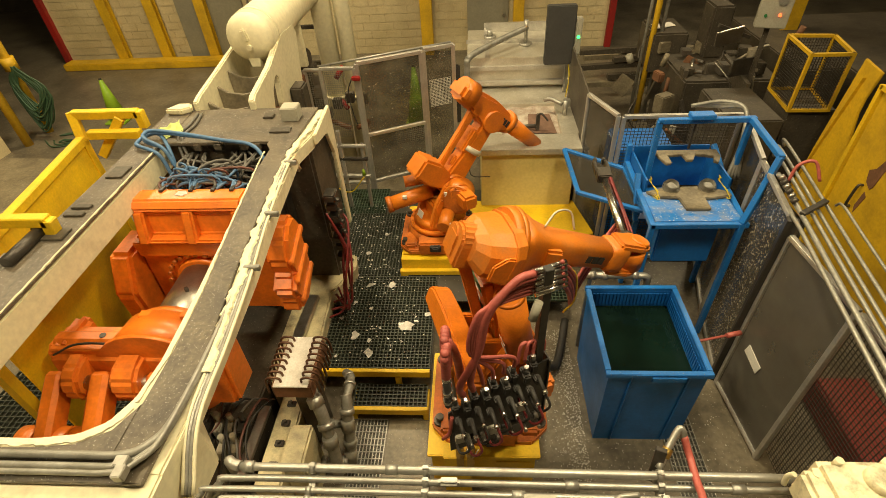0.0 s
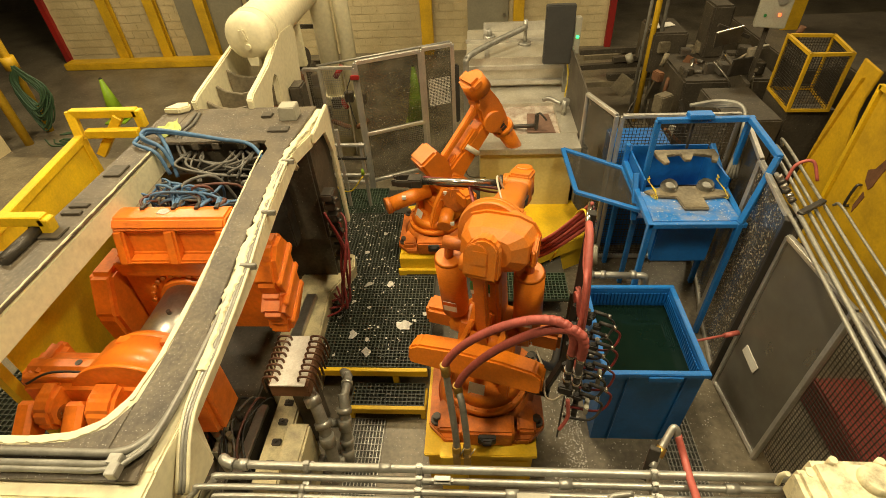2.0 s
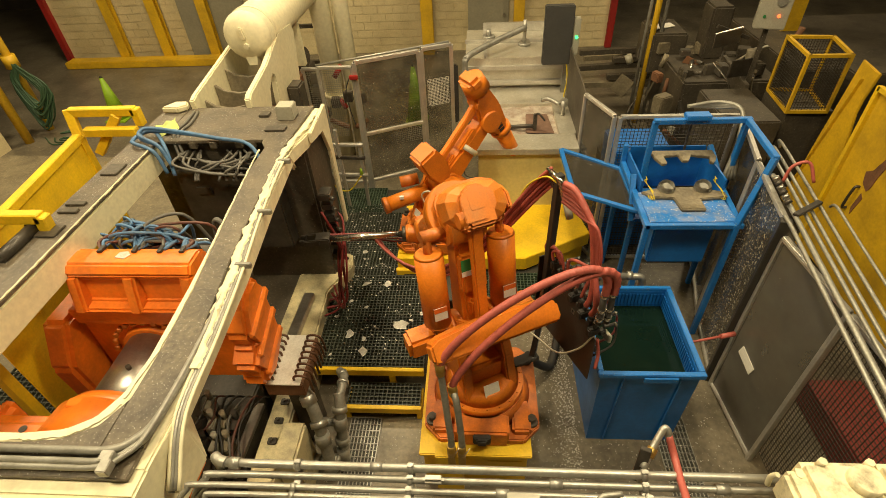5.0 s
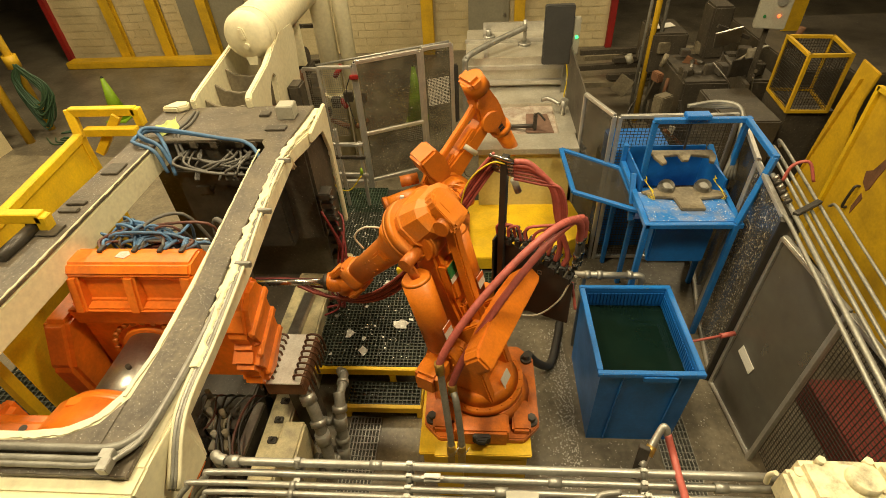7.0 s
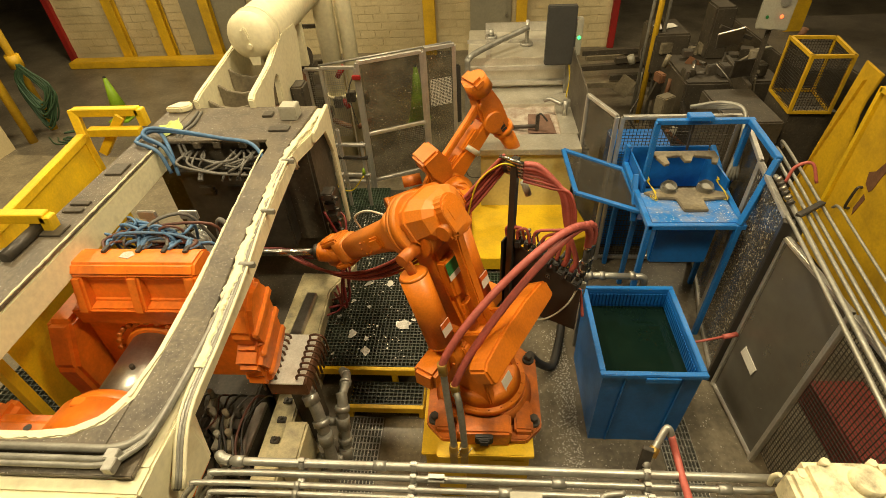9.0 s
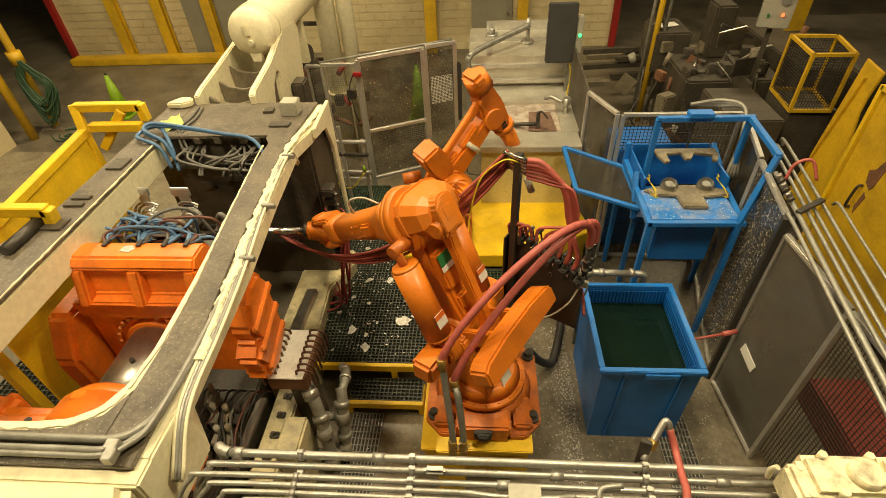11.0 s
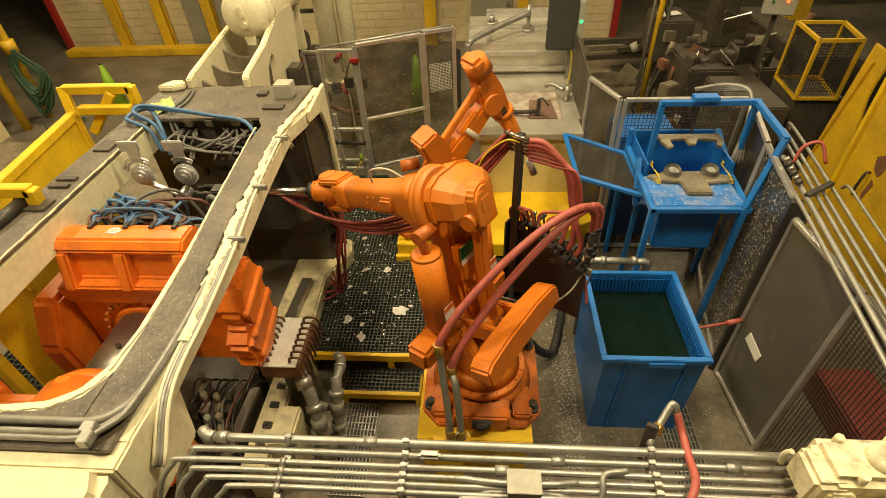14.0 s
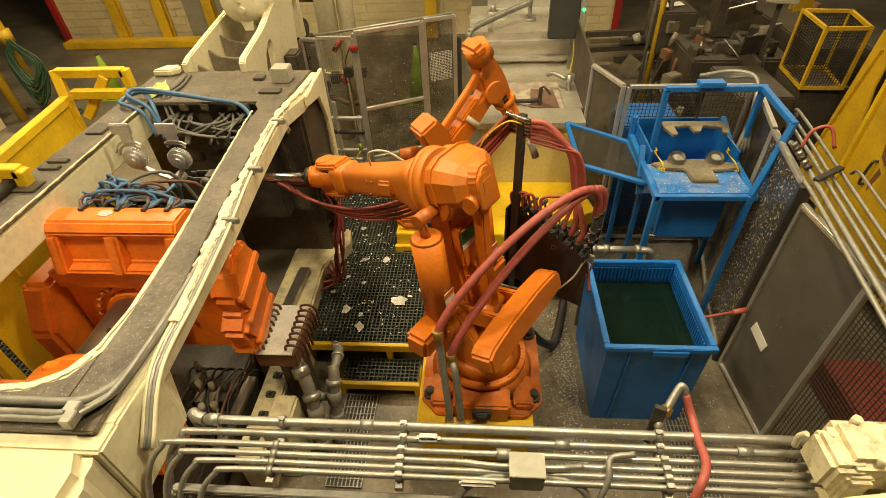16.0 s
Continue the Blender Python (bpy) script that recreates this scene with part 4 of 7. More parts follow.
part("stand", bm, GALV, pipe)


# ---- furnace ----
fur = thing("holding_furnace", "aluminium holding furnace with sheet-metal deck and yellowed sides", "furnace")
bm = B()
span(bm, (.22, 6.0, 0), (1.44, 9.3, 1.38), .01)
part("body", bm, FURNACE_SIDE, fur)
bm = B()
for a, b in (((.18, 5.93), (1.5, 6.35)), ((.18, 6.35), (.5, 7.3)), ((1.3, 6.35), (1.56, 7.3)), ((.18, 7.3), (1.56, 7.95))):
    span(bm, (*a, 1.38), (*b, 1.46), .004)
part("deck", bm, FURNACE_TOP, fur, "grey sheet-metal deck round the melt well")
bm = B()
bmesh.ops.create_grid(bm, x_segments=14, y_segments=16, size=.5, matrix=Matrix.Translation((.9, 6.825, 1.40)) @ Matrix.Diagonal((.8, .95, 1, 1)))
for v in bm.verts:
    v.co.z += .03 * noise.noise(v.co * 5)
part("melt_well", bm, DROSS, fur, "pale dross-covered melt well")
bm = B()
slab(bm, [(.86, 6.45), (1.24, 6.42), (1.2, 7.0), (.9, 7.02)], "z", 1.425, 1.432)
part("dross_patch", bm, PATCH_BROWN, fur, "brown dross skin")
bm = B()
slab(bm, [(.02, 7.95), (1.66, 7.95), (1.66, 9.35), (.02, 9.35)], "z", 1.38, 1.92, .01)
part("hood", bm, FURNACE_TOP, fur, "sheet-metal furnace hood")
bm = B()
span(bm, (-.02, 7.90, 1.74), (1.7, 7.96, 1.80), .004)
span(bm, (-.02, 7.86, 1.52), (1.7, 7.95, 1.58), .004)
span(bm, (.0, 8.62, 1.92), (1.68, 8.68, 1.97), .004)
span(bm, (.3, 7.95, 1.92), (.36, 9.3, 1.96), .004)
span(bm, (.3, 9.2, 1.92), (1.5, 9.26, 2.06), .004)
part("hood_trim", bm, ALU, fur)
bm = B()
rod(bm, (.39, 8.87, 1.92), (.39, 8.87, 1.97), .10, None, 20)
rod(bm, (.39, 8.87, 1.97), (.39, 8.87, 2.06), .05, .035, 16)
part("vent_knob", bm, GALV, fur)
bm = B()
rod(bm, (.95, 8.5, 1.92), (.95, 8.5, 2.3), .03)
rod(bm, (.95, 8.5, 1.92), (.95, 8.5, 1.96), .1, None, 18)
part("thermocouple", bm, GALV, fur)
bm = B()
tube(bm, [(.02, 7.6, .6), (.02, 7.6, 1.9), (.04, 7.62, 2.02), (.14, 7.72, 2.08), (.5, 8.05, 2.14), (.95, 8.45, 2.2)], .045, 12)
part("gas_pipe", bm, PIPE_GREY, fur, "grey gas pipe bent over the hood")
bm = B()
tube(bm, [(1.35, 6.9, 1.62), (1.2, 7.0, 1.66), (1.12, 7.05, 1.62)], .03, 10)
rod(bm, (1.4, 6.9, 1.46), (1.4, 6.9, 1.68), .035)
box(bm, (1.42, 6.95, 1.62), (.1, .08, .1), .01)
part("burner_arm", bm, GALV, fur)
bm = B()
box(bm, (.98, 6.5, 1.56), (.05, .07, .22), .01)
tube(bm, [(.98, 6.5, 1.66), (1.02, 6.44, 1.7), (1.1, 6.4, 1.62)], .014)
rod(bm, (.6, 6.6, 1.44), (.98, 6.5, 1.50), .028)
part("level_probe", bm, STEEL_DARK, fur, "dark level probe over the well")
bm = B()
for i in range(160):
    x, y = random.uniform(1.46, 1.66), random.uniform(6.1, 7.6)
    s = random.uniform(.02, .06)
    box(bm, (x, y, 1.2 + random.uniform(0, .06)), (s, s, s * .6), .0, pose(0, 0, 0, random.uniform(0, 90), random.uniform(0, 90), 0))
span(bm, (1.44, 6.05, 1.1), (1.68, 7.7, 1.19))
tagged(part("dross_heap", bm, FLASH, fur, "crumbled dross in the side trough"), kind="stuff")

ctl = thing("control_panel", "dark grey upright control box with green lamp", "control panel")
bm = B()
box(bm, (1.34, 7.62, 2.33), (.40, .12, .80), .012)
part("box", bm, surface("dark_grey_box", (.055, .055, .052), (.03, .03, .03), .45, stain=4, grain=40), ctl)
bm = B()
box(bm, (1.60, 7.66, 2.3), (.09, .12, .5), .008)
part("button_box", bm, GREY_BOX, ctl)
bm = B()
rod(bm, (1.60, 7.6, 2.3), (1.60, 7.585, 2.3), .022, None, 12)
part("green_lamp", bm, GREEN_LIGHT, ctl, "lit green indicator")
bm = B()
bar(bm, (1.5, 7.7, 0), (1.5, 7.7, 2.4), .05, .05)
part("post", bm, PIPE_GREY, ctl)
bm = B()
tube(bm, [(1.5, 7.6, 1.95), (1.53, 7.55, 1.7), (1.5, 7.5, 1.5), (1.54, 7.6, 1.3)], .01)
part("cable", bm, WIRE_YELLOW, ctl)


# ---- die casting machine ----
mach = thing("die_casting_machine", "large cream and orange die casting machine, grimy on top", "machine")
# far and near cross members and the two long beams of the top frame: cream flanks, grimy dark top plates
bm = B()
slab(bm, [(-3.10, 1.2), (-2.80, 1.2), (-2.80, 1.9), (-2.815, 3.0), (-2.835, 4.2), (-2.835, 5.1), (-3.10, 5.1)], "z", 2.22, 2.455, .012)
part("left_beam", bm, CREAM, mach, "cream side beam")
bm = B()
slab(bm, [(-3.11, 1.9), (-2.80, 1.9), (-2.815, 3.0), (-2.835, 4.2), (-2.835, 5.1), (-3.11, 5.1)], "z", 2.457, 2.485, .004)
part("left_top_plate", bm, BEAM_TOP, mach, "grimy dark top plate flecked with metal")
bm = B()
slab(bm, [(-1.62, 1.2), (-1.31, 1.2), (-1.305, 1.5), (-1.325, 1.9), (-1.365, 2.6), (-1.445, 3.4), (-1.50, 4.2), (-1.43, 4.5), (-1.43, 5.08), (-1.75, 5.08), (-1.75, 4.25), (-1.75, 3.8), (-1.70, 2.9), (-1.66, 2.4), (-1.635, 1.9)], "z", 2.31, 2.455, .012)
part("right_beam", bm, CREAM, mach, "cream side beam with peeling paint")
bm = B()
slab(bm, [(-1.57, 1.3), (-1.36, 1.3), (-1.37, 1.9), (-1.455, 2.6), (-1.52, 3.4), (-1.56, 4.2), (-1.50, 5.08), (-1.80, 5.08), (-1.80, 4.3), (-1.74, 4.2), (-1.745, 3.8), (-1.655, 2.9), (-1.595, 2.4), (-1.565, 1.9), (-1.57, 1.5)], "z", 2.457, 2.485, .004)
part("right_top_plate", bm, BEAM_TOP, mach, "grimy dark top plate flecked with metal")
bm = B()
span(bm, (-3.08, 4.42, 1.2), (-1.45, 5.07, 2.45), .03)
part("far_platen", bm, MACHINE_DARK, mach, "dark fixed platen")
bm = B()
slab(bm, [(-2.83, 4.34), (-1.79, 4.34), (-1.79, 5.08), (-2.83, 5.08)], "z", 2.457, 2.487, .004)
for x in (-2.5, -2.3, -2.05, -1.92):
    box(bm, (x, 4.35, 2.44), (.07, .05, .06), .004)
part("far_top_plate", bm, BEAM_TOP, mach, "grimy dark top plate flecked with metal")
bm = B()
slab(bm, [(-3.10, 4.97), (-3.0, 5.12), (-2.87, 5.12), (-2.83, 5.02), (-2.92, 4.95)], "z", 2.486, 2.55, .014)
part("corner_casting", bm, CREAM, mach, "cream corner casting")
bm = B()
slab(bm, [(4.5, 2.462), (5.1, 2.5), (5.1, 1.0), (5.02, 1.0), (4.98, 2.0), (4.85, 2.3), (4.5, 2.36)], "x", -1.425, -1.39, .008)
part("flank_plate", bm, CREAM, mach, "peeling cream flank plate")
bm = B()
box(bm, (-1.70, 4.82, 2.555), (.17, .16, .14), .008)
part("junction_box", bm, GREY_BOX, mach, "grey junction box")
for c, s in (((-1.74, 4.55, 2.496), (.2, .1, .018)), ((-1.95, 4.86, 2.5), (.1, .1, .03)), ((-2.97, 3.82, 2.494), (.15, .18, .018)), ((-2.98, 3.3, 2.496), (.16, .05, .02)), ((-2.98, 3.2, 2.496), (.16, .05, .02)), ((-2.98, 2.95, 2.494), (.2, .14, .015))):
    bm = B()
    box(bm, c, s, .004)
    part("cover_plate", bm, MACHINE_DARK, mach)
# thick cream paint flaking off along the edges of the top plates
for line, wide, sd in (([(-1.325, 1.75), (-1.36, 2.1), (-1.41, 2.6), (-1.455, 3.0), (-1.50, 3.6), (-1.53, 4.2), (-1.47, 4.6), (-1.455, 5.0)], .055, 3),
                       ([(-1.60, 1.56), (-1.572, 1.9), (-1.60, 2.4), (-1.66, 2.9), (-1.745, 3.8), (-1.775, 4.15)], .014, 5),
                       ([(-2.812, 1.9), (-2.826, 3.0), (-2.845, 4.2)], .013, 8),
                       ([(-3.1, 1.32), (-2.4, 1.325), (-2.0, 1.33), (-1.8, 1.35), (-1.67, 1.42), (-1.6, 1.53)], .022, 9)):
    part("flaking_paint", ragged(B(), line, wide, 2.482, .009, sd), CREAM, mach, "thick cream paint flaking off the edge")
# near cross member, with the curved inner corner
bm = B()
slab(bm, [(-3.2, 1.08), (-1.31, 1.08), (-1.31, 1.22), (-1.30, 1.5), (-1.635, 1.9), (-1.66, 1.62), (-1.73, 1.48), (-1.85, 1.41), (-2.05, 1.385), (-3.2, 1.38)], "z", 2.0, 2.449, .012)
part("near_beam", bm, CREAM, mach, "cream near cross member")
bm = B()
slab(bm, [(-3.2, 1.15), (-1.36, 1.15), (-1.36, 1.298), (-1.572, 1.298), (-1.572, 1.56), (-1.65, 1.41), (-1.8, 1.335), (-2.0, 1.315), (-3.2, 1.31)], "z", 2.457, 2.484, .004)
part("near_top_plate", bm, BEAM_TOP, mach, "grimy dark top plate")
bm = B()
slab(bm, [(-3.6, -.2), (-1.46, -.2), (-1.31, .0), (-1.31, 1.0), (-1.37, 1.12), (-3.6, 1.12)], "z", .0, 2.47, .05)
part("rear_body", bm, CREAM_CLEAN, mach, "smooth cream machine body")
bm = B()
slab(bm, [(-1.62, .55), (-1.36, .55), (-1.36, .62), (-1.62, .62)], "z", 2.473, 2.478)
part("seam_plate", bm, CREAM_CLEAN, mach)
# conduits across the near beam
for i, (y, z, r) in enumerate(((1.265, 2.515, .02), (1.215, 2.51, .017), (1.175, 2.53, .014))):
    bm = B()
    tube(bm, [(-3.4, y, z), (-2.6, y, z), (-1.75, y, z), (-1.50, y + .005, z), (-1.40, y + .06, z), (-1.35, y + .2, z - .01), (-1.36, 1.9, z - .04), (-1.41, 2.6, z - .06)], r, 10)
    part("conduit", bm, PIPE_GREY, mach)
bm = B()
box(bm, (-1.46, 1.22, 2.54), (.06, .05, .05), .004)
box(bm, (-1.44, 1.17, 2.545), (.05, .06, .05), .004)
part("pipe_clamp", bm, GALV, mach)
# conduit tray along the outside of the right beam
for i in range(7):
    bm = B()
    x, z = -.035 + .018 * (i % 4), 2.47 - .022 * (i // 4)
    tube(bm, [(x - 1.52, 4.2, z - .2), (x - 1.51, 4.02, z), (x - 1.45, 3.2, z), (x - 1.355, 2.5, z), (x - 1.30, 1.95, z), (x - 1.275, 1.5, z - .02), (x - 1.24, 1.2, z - .2)], .0105, 8)
    part("conduit", bm, (CREAM_CLEAN, GALV, PIPE_GREY)[i % 3], mach)
for y in (3.955, 3.2, 2.592):
    bm = B()
    box(bm, (-1.48 + (3.955 - y) * .095, y, 2.478), (.11, .03, .04), .004)
    part("tray_bracket", bm, PIPE_GREY, mach)
# frame legs and base bed
bm = B()
span(bm, (-3.3, .2, 0), (-1.62, 1.2, 2.1), .03)
part("frame_leg", bm, CREAM, mach)
bm = B()
span(bm, (-3.3, 4.6, 0), (-1.5, 5.2, 1.2), .03)
part("frame_leg", bm, MACHINE_DARK, mach)
bm = B()
slab(bm, [(-1.98, 3.1), (-1.74, 2.95), (-1.74, 2.0), (-1.5, 2.0), (-1.52, 3.3), (-1.56, 4.3), (-1.35, 4.75), (-1.4, 5.0), (-1.98, 5.0)], "z", .0, .52, .02)
part("bed_ledge", bm, CREAM_WORN, mach, "worn cream tread-plate ledge")
bm = B()
span(bm, (-2.9, 1.2, 0), (-1.96, 5.0, .5), .02)
part("bed", bm, MACHINE_DARK, mach)
bm = B()
bar(bm, (-1.78, 3.1, .56), (-1.74, 4.2, .56), .12, .08, .01)
for i in range(5):
    tube(bm, [(-1.68, 3.3 + .05 * i, .55), (-1.64, 3.32 + .05 * i, .62), (-1.6, 3.34 + .05 * i, .55)], .008)
part("guide_rail", bm, STEEL, mach)
bm = B()
span(bm, (-1.5, 2.12, 0), (-1.30, 2.5, .70), .02)
part("support_block", bm, CREAM_WORN, mach)
bm = B()
bar(bm, (-1.86, 2.05, .56), (-1.84, 2.75, .56), .09, .05, .006)
part("slide_bar", bm, STEEL, mach, "bare steel slide bar")
rv = random.Random(64)
for i in range(9):
    bm = B()
    x, y = -2.3 + .11 * (i % 4), 2.3 + .2 * (i // 4)
    box(bm, (x, y, .58), (.07, .13, .14), .008)
    rod(bm, (x, y + .05, .64), (x, y + .05, .71 + rv.uniform(0, .05)), .026, None, 12)
    part("solenoid_valve", bm, (MACHINE_TAN, STEEL_DARK, GREY_BOX)[i % 3], mach)
for i in range(8):
    bm = B()
    x = -2.35 + .08 * i
    tube(bm, [(x, 2.85, .52), (x + rv.uniform(-.05, .05), 2.75, .66), (x + rv.uniform(-.1, .1), 2.5, .7), (x + rv.uniform(-.08, .08), 2.25, .66), (x + .05, 2.1, .5)], rv.choice((.008, .011)), 8)
    part("valve_hose", bm, (RUBBER, HOSE_GREY, HOSE_BROWN, RUBBER)[i % 4], mach)
for i in range(4):
    bm = B()
    box(bm, (-1.62, 2.2 + .2 * i, .535), (.08, .06, .03), .006)
    rod(bm, (-1.62, 2.2 + .2 * i, .55), (-1.62, 2.2 + .2 * i, .575), .016, None, 6)
    part("clamp", bm, STEEL_DARK, mach)
# grated floor seen between the frame's legs
grating(mach, -4.9, -2.5, 1.3, 4.4, .30, .06, GRATING)
# dark sheet added here too, for shade beneath the bars
bm = B()
span(bm, (-4.9, 1.3, .2), (-2.5, 4.4, .22))
part("under_pan", bm, GAP_SHADE, mach)

# moving platen: built at its open place
bm = B()
slab(bm, [(2.70, 2.26), (2.76, 2.33), (2.93, 2.33), (3.0, 2.27), (3.0, 1.95), (2.62, 1.95), (2.62, 1.985), (2.72, 2.0), (2.75, 2.2)], "x", -2.84, -1.86, .02)
platen = part("moving_platen", bm, PLATEN, mach, "bright orange moving platen, chipped and oily")
bm = B()
slab(bm, [(2.70, 1.05), (3.0, 1.05), (3.02, 1.95), (2.72, 1.95)], "x", -2.98, -1.715, .03)
part("platen_body", bm, PLATEN, platen)
for x in (-2.79, -2.35, -1.91):
    bm = B()
    slab(bm, [(2.60, 1.95), (2.70, 2.25), (2.80, 2.25), (2.80, 1.95)], "x", x - .05, x + .05, .02)
    part("rib", bm, PLATEN, platen)
for x in (-2.62, -2.35, -2.15, -1.98):
    bm = B()
    slab(bm, [(2.88, 2.325), (2.96, 2.325), (2.96, 2.35), (2.88, 2.35)], "x", x - .018, x + .018, .003)
    part("hose_notch", bm, BLACK, platen)
bm = B()
slab(bm, [(-.05, -.03), (.03, -.045), (.06, .0), (.02, .04), (-.04, .03)], "z", 0, .004)
bmesh.ops.translate(bm, verts=bm.verts, vec=(-2.42, 2.86, 2.331))
part("tape_patch", bm, FLASH, platen, "grey tape patch")
bm = B()
slab(bm, [(2.66, 1.82), (2.64, 1.95), (2.73, 1.95), (2.73, 1.76), (2.66, 1.78)], "x", -2.94, -1.70, .01)
part("flange_ledge", bm, PLATEN, platen)
for i in range(13):
    a = radians(8 + 164 * i / 12)
    q = Vector((-2.42 + .36 * math.cos(a), 2.70, 1.42 + .36 * math.sin(a)))
    bm = B()
    rod(bm, q, q + Vector((0, -.035, 0)), .022, None, 6)
    part("bolt", bm, ORANGE_DIRTY, platen)
bm = B()
rod(bm, (-2.42, 2.74, 1.42), (-2.42, 2.66, 1.42), .31, .29, 40)
part("ram_collar", bm, PLATEN, platen)
bm = B()
rod(bm, (-2.42, 2.68, 1.42), (-2.42, 2.0, 1.42), .26, None, 48)
part("ram", bm, STEEL, platen, "scored bare-steel ram")
bm = B()
rod(bm, (-2.38, 2.32, 1.66), (-2.38, 2.32, 1.71), .018, None, 10)
part("plug", bm, STEEL_DARK, platen)
bm = B()
rod(bm, (-2.45, 2.12, 1.30), (-2.45, 2.02, 1.30), .40, .46, 48)
rod(bm, (-2.45, 2.02, 1.30), (-2.45, 1.72, 1.30), .46, .49, 48)
rod(bm, (-2.45, 1.72, 1.30), (-2.45, 1.68, 1.30), .51, None, 48)
part("cylinder_head", bm, PLATEN, platen, "orange cast cylinder drum")
bm = B()
slab(bm, [(1.98, 1.0), (1.98, 1.60), (1.90, 1.67), (1.74, 1.67), (1.66, 1.60), (1.62, 1.0)], "x", -3.3, -1.85, .045)
part("crossbeam", bm, PLATEN, platen, "orange cast crossbeam")
bm = B()
slab(bm, [(-3.42, 1.0), (-3.1, 1.0), (-3.1, 1.64), (-3.2, 1.68), (-3.36, 1.5)], "y", 1.7, 2.06, .04)
part("shoulder", bm, PLATEN, platen)
for x, y in ((-2.55, 1.98), (-2.2, 1.98)):
    bm = B()
    box(bm, (x, y, 1.735), (.1, .07, .05), .006)
    part("lug", bm, PLATEN, platen)
for x in (-2.86, -2.2):
    bm = B()
    rod(bm, (x, 1.82, 1.66), (x, 1.82, 1.676), .026, None, 14)
    part("plug", bm, STEEL_DARK, platen)
bm = B()
tube(bm, [(-3.2, 1.66, 1.62), (-3.0, 1.72, 1.683), (-2.6, 1.72, 1.685), (-2.2, 1.73, 1.684), (-1.95, 1.75, 1.68)], .009)
part("cable", bm, RUBBER, platen)
nose = [(1.70, 1.62), (1.56, 1.60), (1.46, 1.54), (1.42, 1.43), (1.46, 1.31), (1.56, 1.25), (1.70, 1.22)]
for x, w in ((-3.02, .075), (-2.58, .11), (-2.12, .11)):
    bm = B()
    slab(bm, nose, "x", x - w, x + w, .03)
    part("clevis", bm, PLATEN, platen, "orange cast clevis")
bm = B()
rod(bm, (-3.06, 1.55, 1.42), (-1.95, 1.55, 1.42), .06, None, 24)
part("clevis_pin", bm, STEEL_BRIGHT, platen, "polished steel clevis pin")
for x, w in ((-3.2, .07), (-2.82, .075), (-2.36, .075)):
    bm = B()
    bar(bm, (x, 1.62, 1.46), (x + .02, 1.16, 1.16), 2 * w, .2, .03)
    part("toggle_link", bm, PLATEN, platen, "orange toggle link")
for x0, x1 in ((-3.42, -3.28), (-3.26, -3.02), (-3.0, -2.74), (-2.72, -2.4), (-2.38, -2.0)):
    bm = B()
    rod(bm, (x0, 1.2, 1.12), (x1, 1.2, 1.12), .125, None, 28)
    part("crosshead_sleeve", bm, PLATEN, platen)
# right cheek of the platen, seen past the beam, with cast ribs
bm = B()
slab(bm, [(3.0, 1.3), (2.72, 1.16), (2.5, 1.2), (2.54, 1.34), (2.46, 1.50), (2.60, 1.60), (2.54, 1.78), (2.62, 1.98), (2.74, 2.08), (2.9, 2.08), (2.98, 1.95)], "x", -1.72, -1.50, .04)
part("right_cheek", bm, PLATEN, platen)
for z in (1.32, 1.55, 1.78):
    bm = B()
    bar(bm, (-1.50, 2.56, z - .03), (-1.50, 2.98, z + .1), .05, .07, .015)
    part("cast_rib", bm, PLATEN, platen)
bm = B()
slab(bm, [(2.45, 1.0), (2.42, 1.5), (2.6, 1.85), (3.0, 1.85), (3.0, .9)], "x", -3.2, -2.98, .04)
part("left_cheek", bm, PLATEN, platen)
# die half on the moving platen, with its hose nest
bm = B()
span(bm, (-2.72, 3.02, 1.3), (-1.78, 3.36, 2.02), .015)
part("moving_die", bm, STEEL_DARK, platen, "dark oily die half")
rh = random.Random(21)
for i in range(34):
    bm = B()
    x0 = rh.choice((-2.62, -2.35, -2.15, -1.98)) + rh.uniform(-.015, .015)
    x1 = rh.uniform(-2.7, -1.85)
    y1 = rh.uniform(3.1, 3.36)
    top = rh.uniform(2.22, 2.44)
    xm = (x0 + x1) / 2 + rh.uniform(-.25, .25)
    tube(bm, [(x0, 2.92, 2.33), (x0 + rh.uniform(-.05, .05), 3.02, 2.31 + rh.uniform(0, .05)), (xm, 3.08 + rh.uniform(-.05, .08), top), (x1 + rh.uniform(-.15, .15), y1 - .1, top - .02), (x1, y1, 2.0)], rh.choice((.010, .012, .014)), 7, 5)
    part("die_hose", bm, (HOSE_BLUE, HOSE_BLUE, HOSE_GREY, HOSE_BLUE, HOSE_BROWN)[i % 5], platen)
bm = B()
tube(bm, [(-1.95, 3.3, 2.05), (-1.93, 3.32, 2.26), (-1.87, 3.3, 2.32), (-1.8, 3.28, 2.2), (-1.8, 3.26, 2.02)], .022, 10)
part("die_hose", bm, HOSE_GREY, platen)
bm = B()
rod(bm, (-1.93, 3.1, 2.1), (-1.76, 3.14, 2.1), .03, None, 12)
rod(bm, (-1.8, 3.0, 2.12), (-1.8, 3.06, 2.16), .045, None, 12)
part("fitting", bm, GALV, platen)
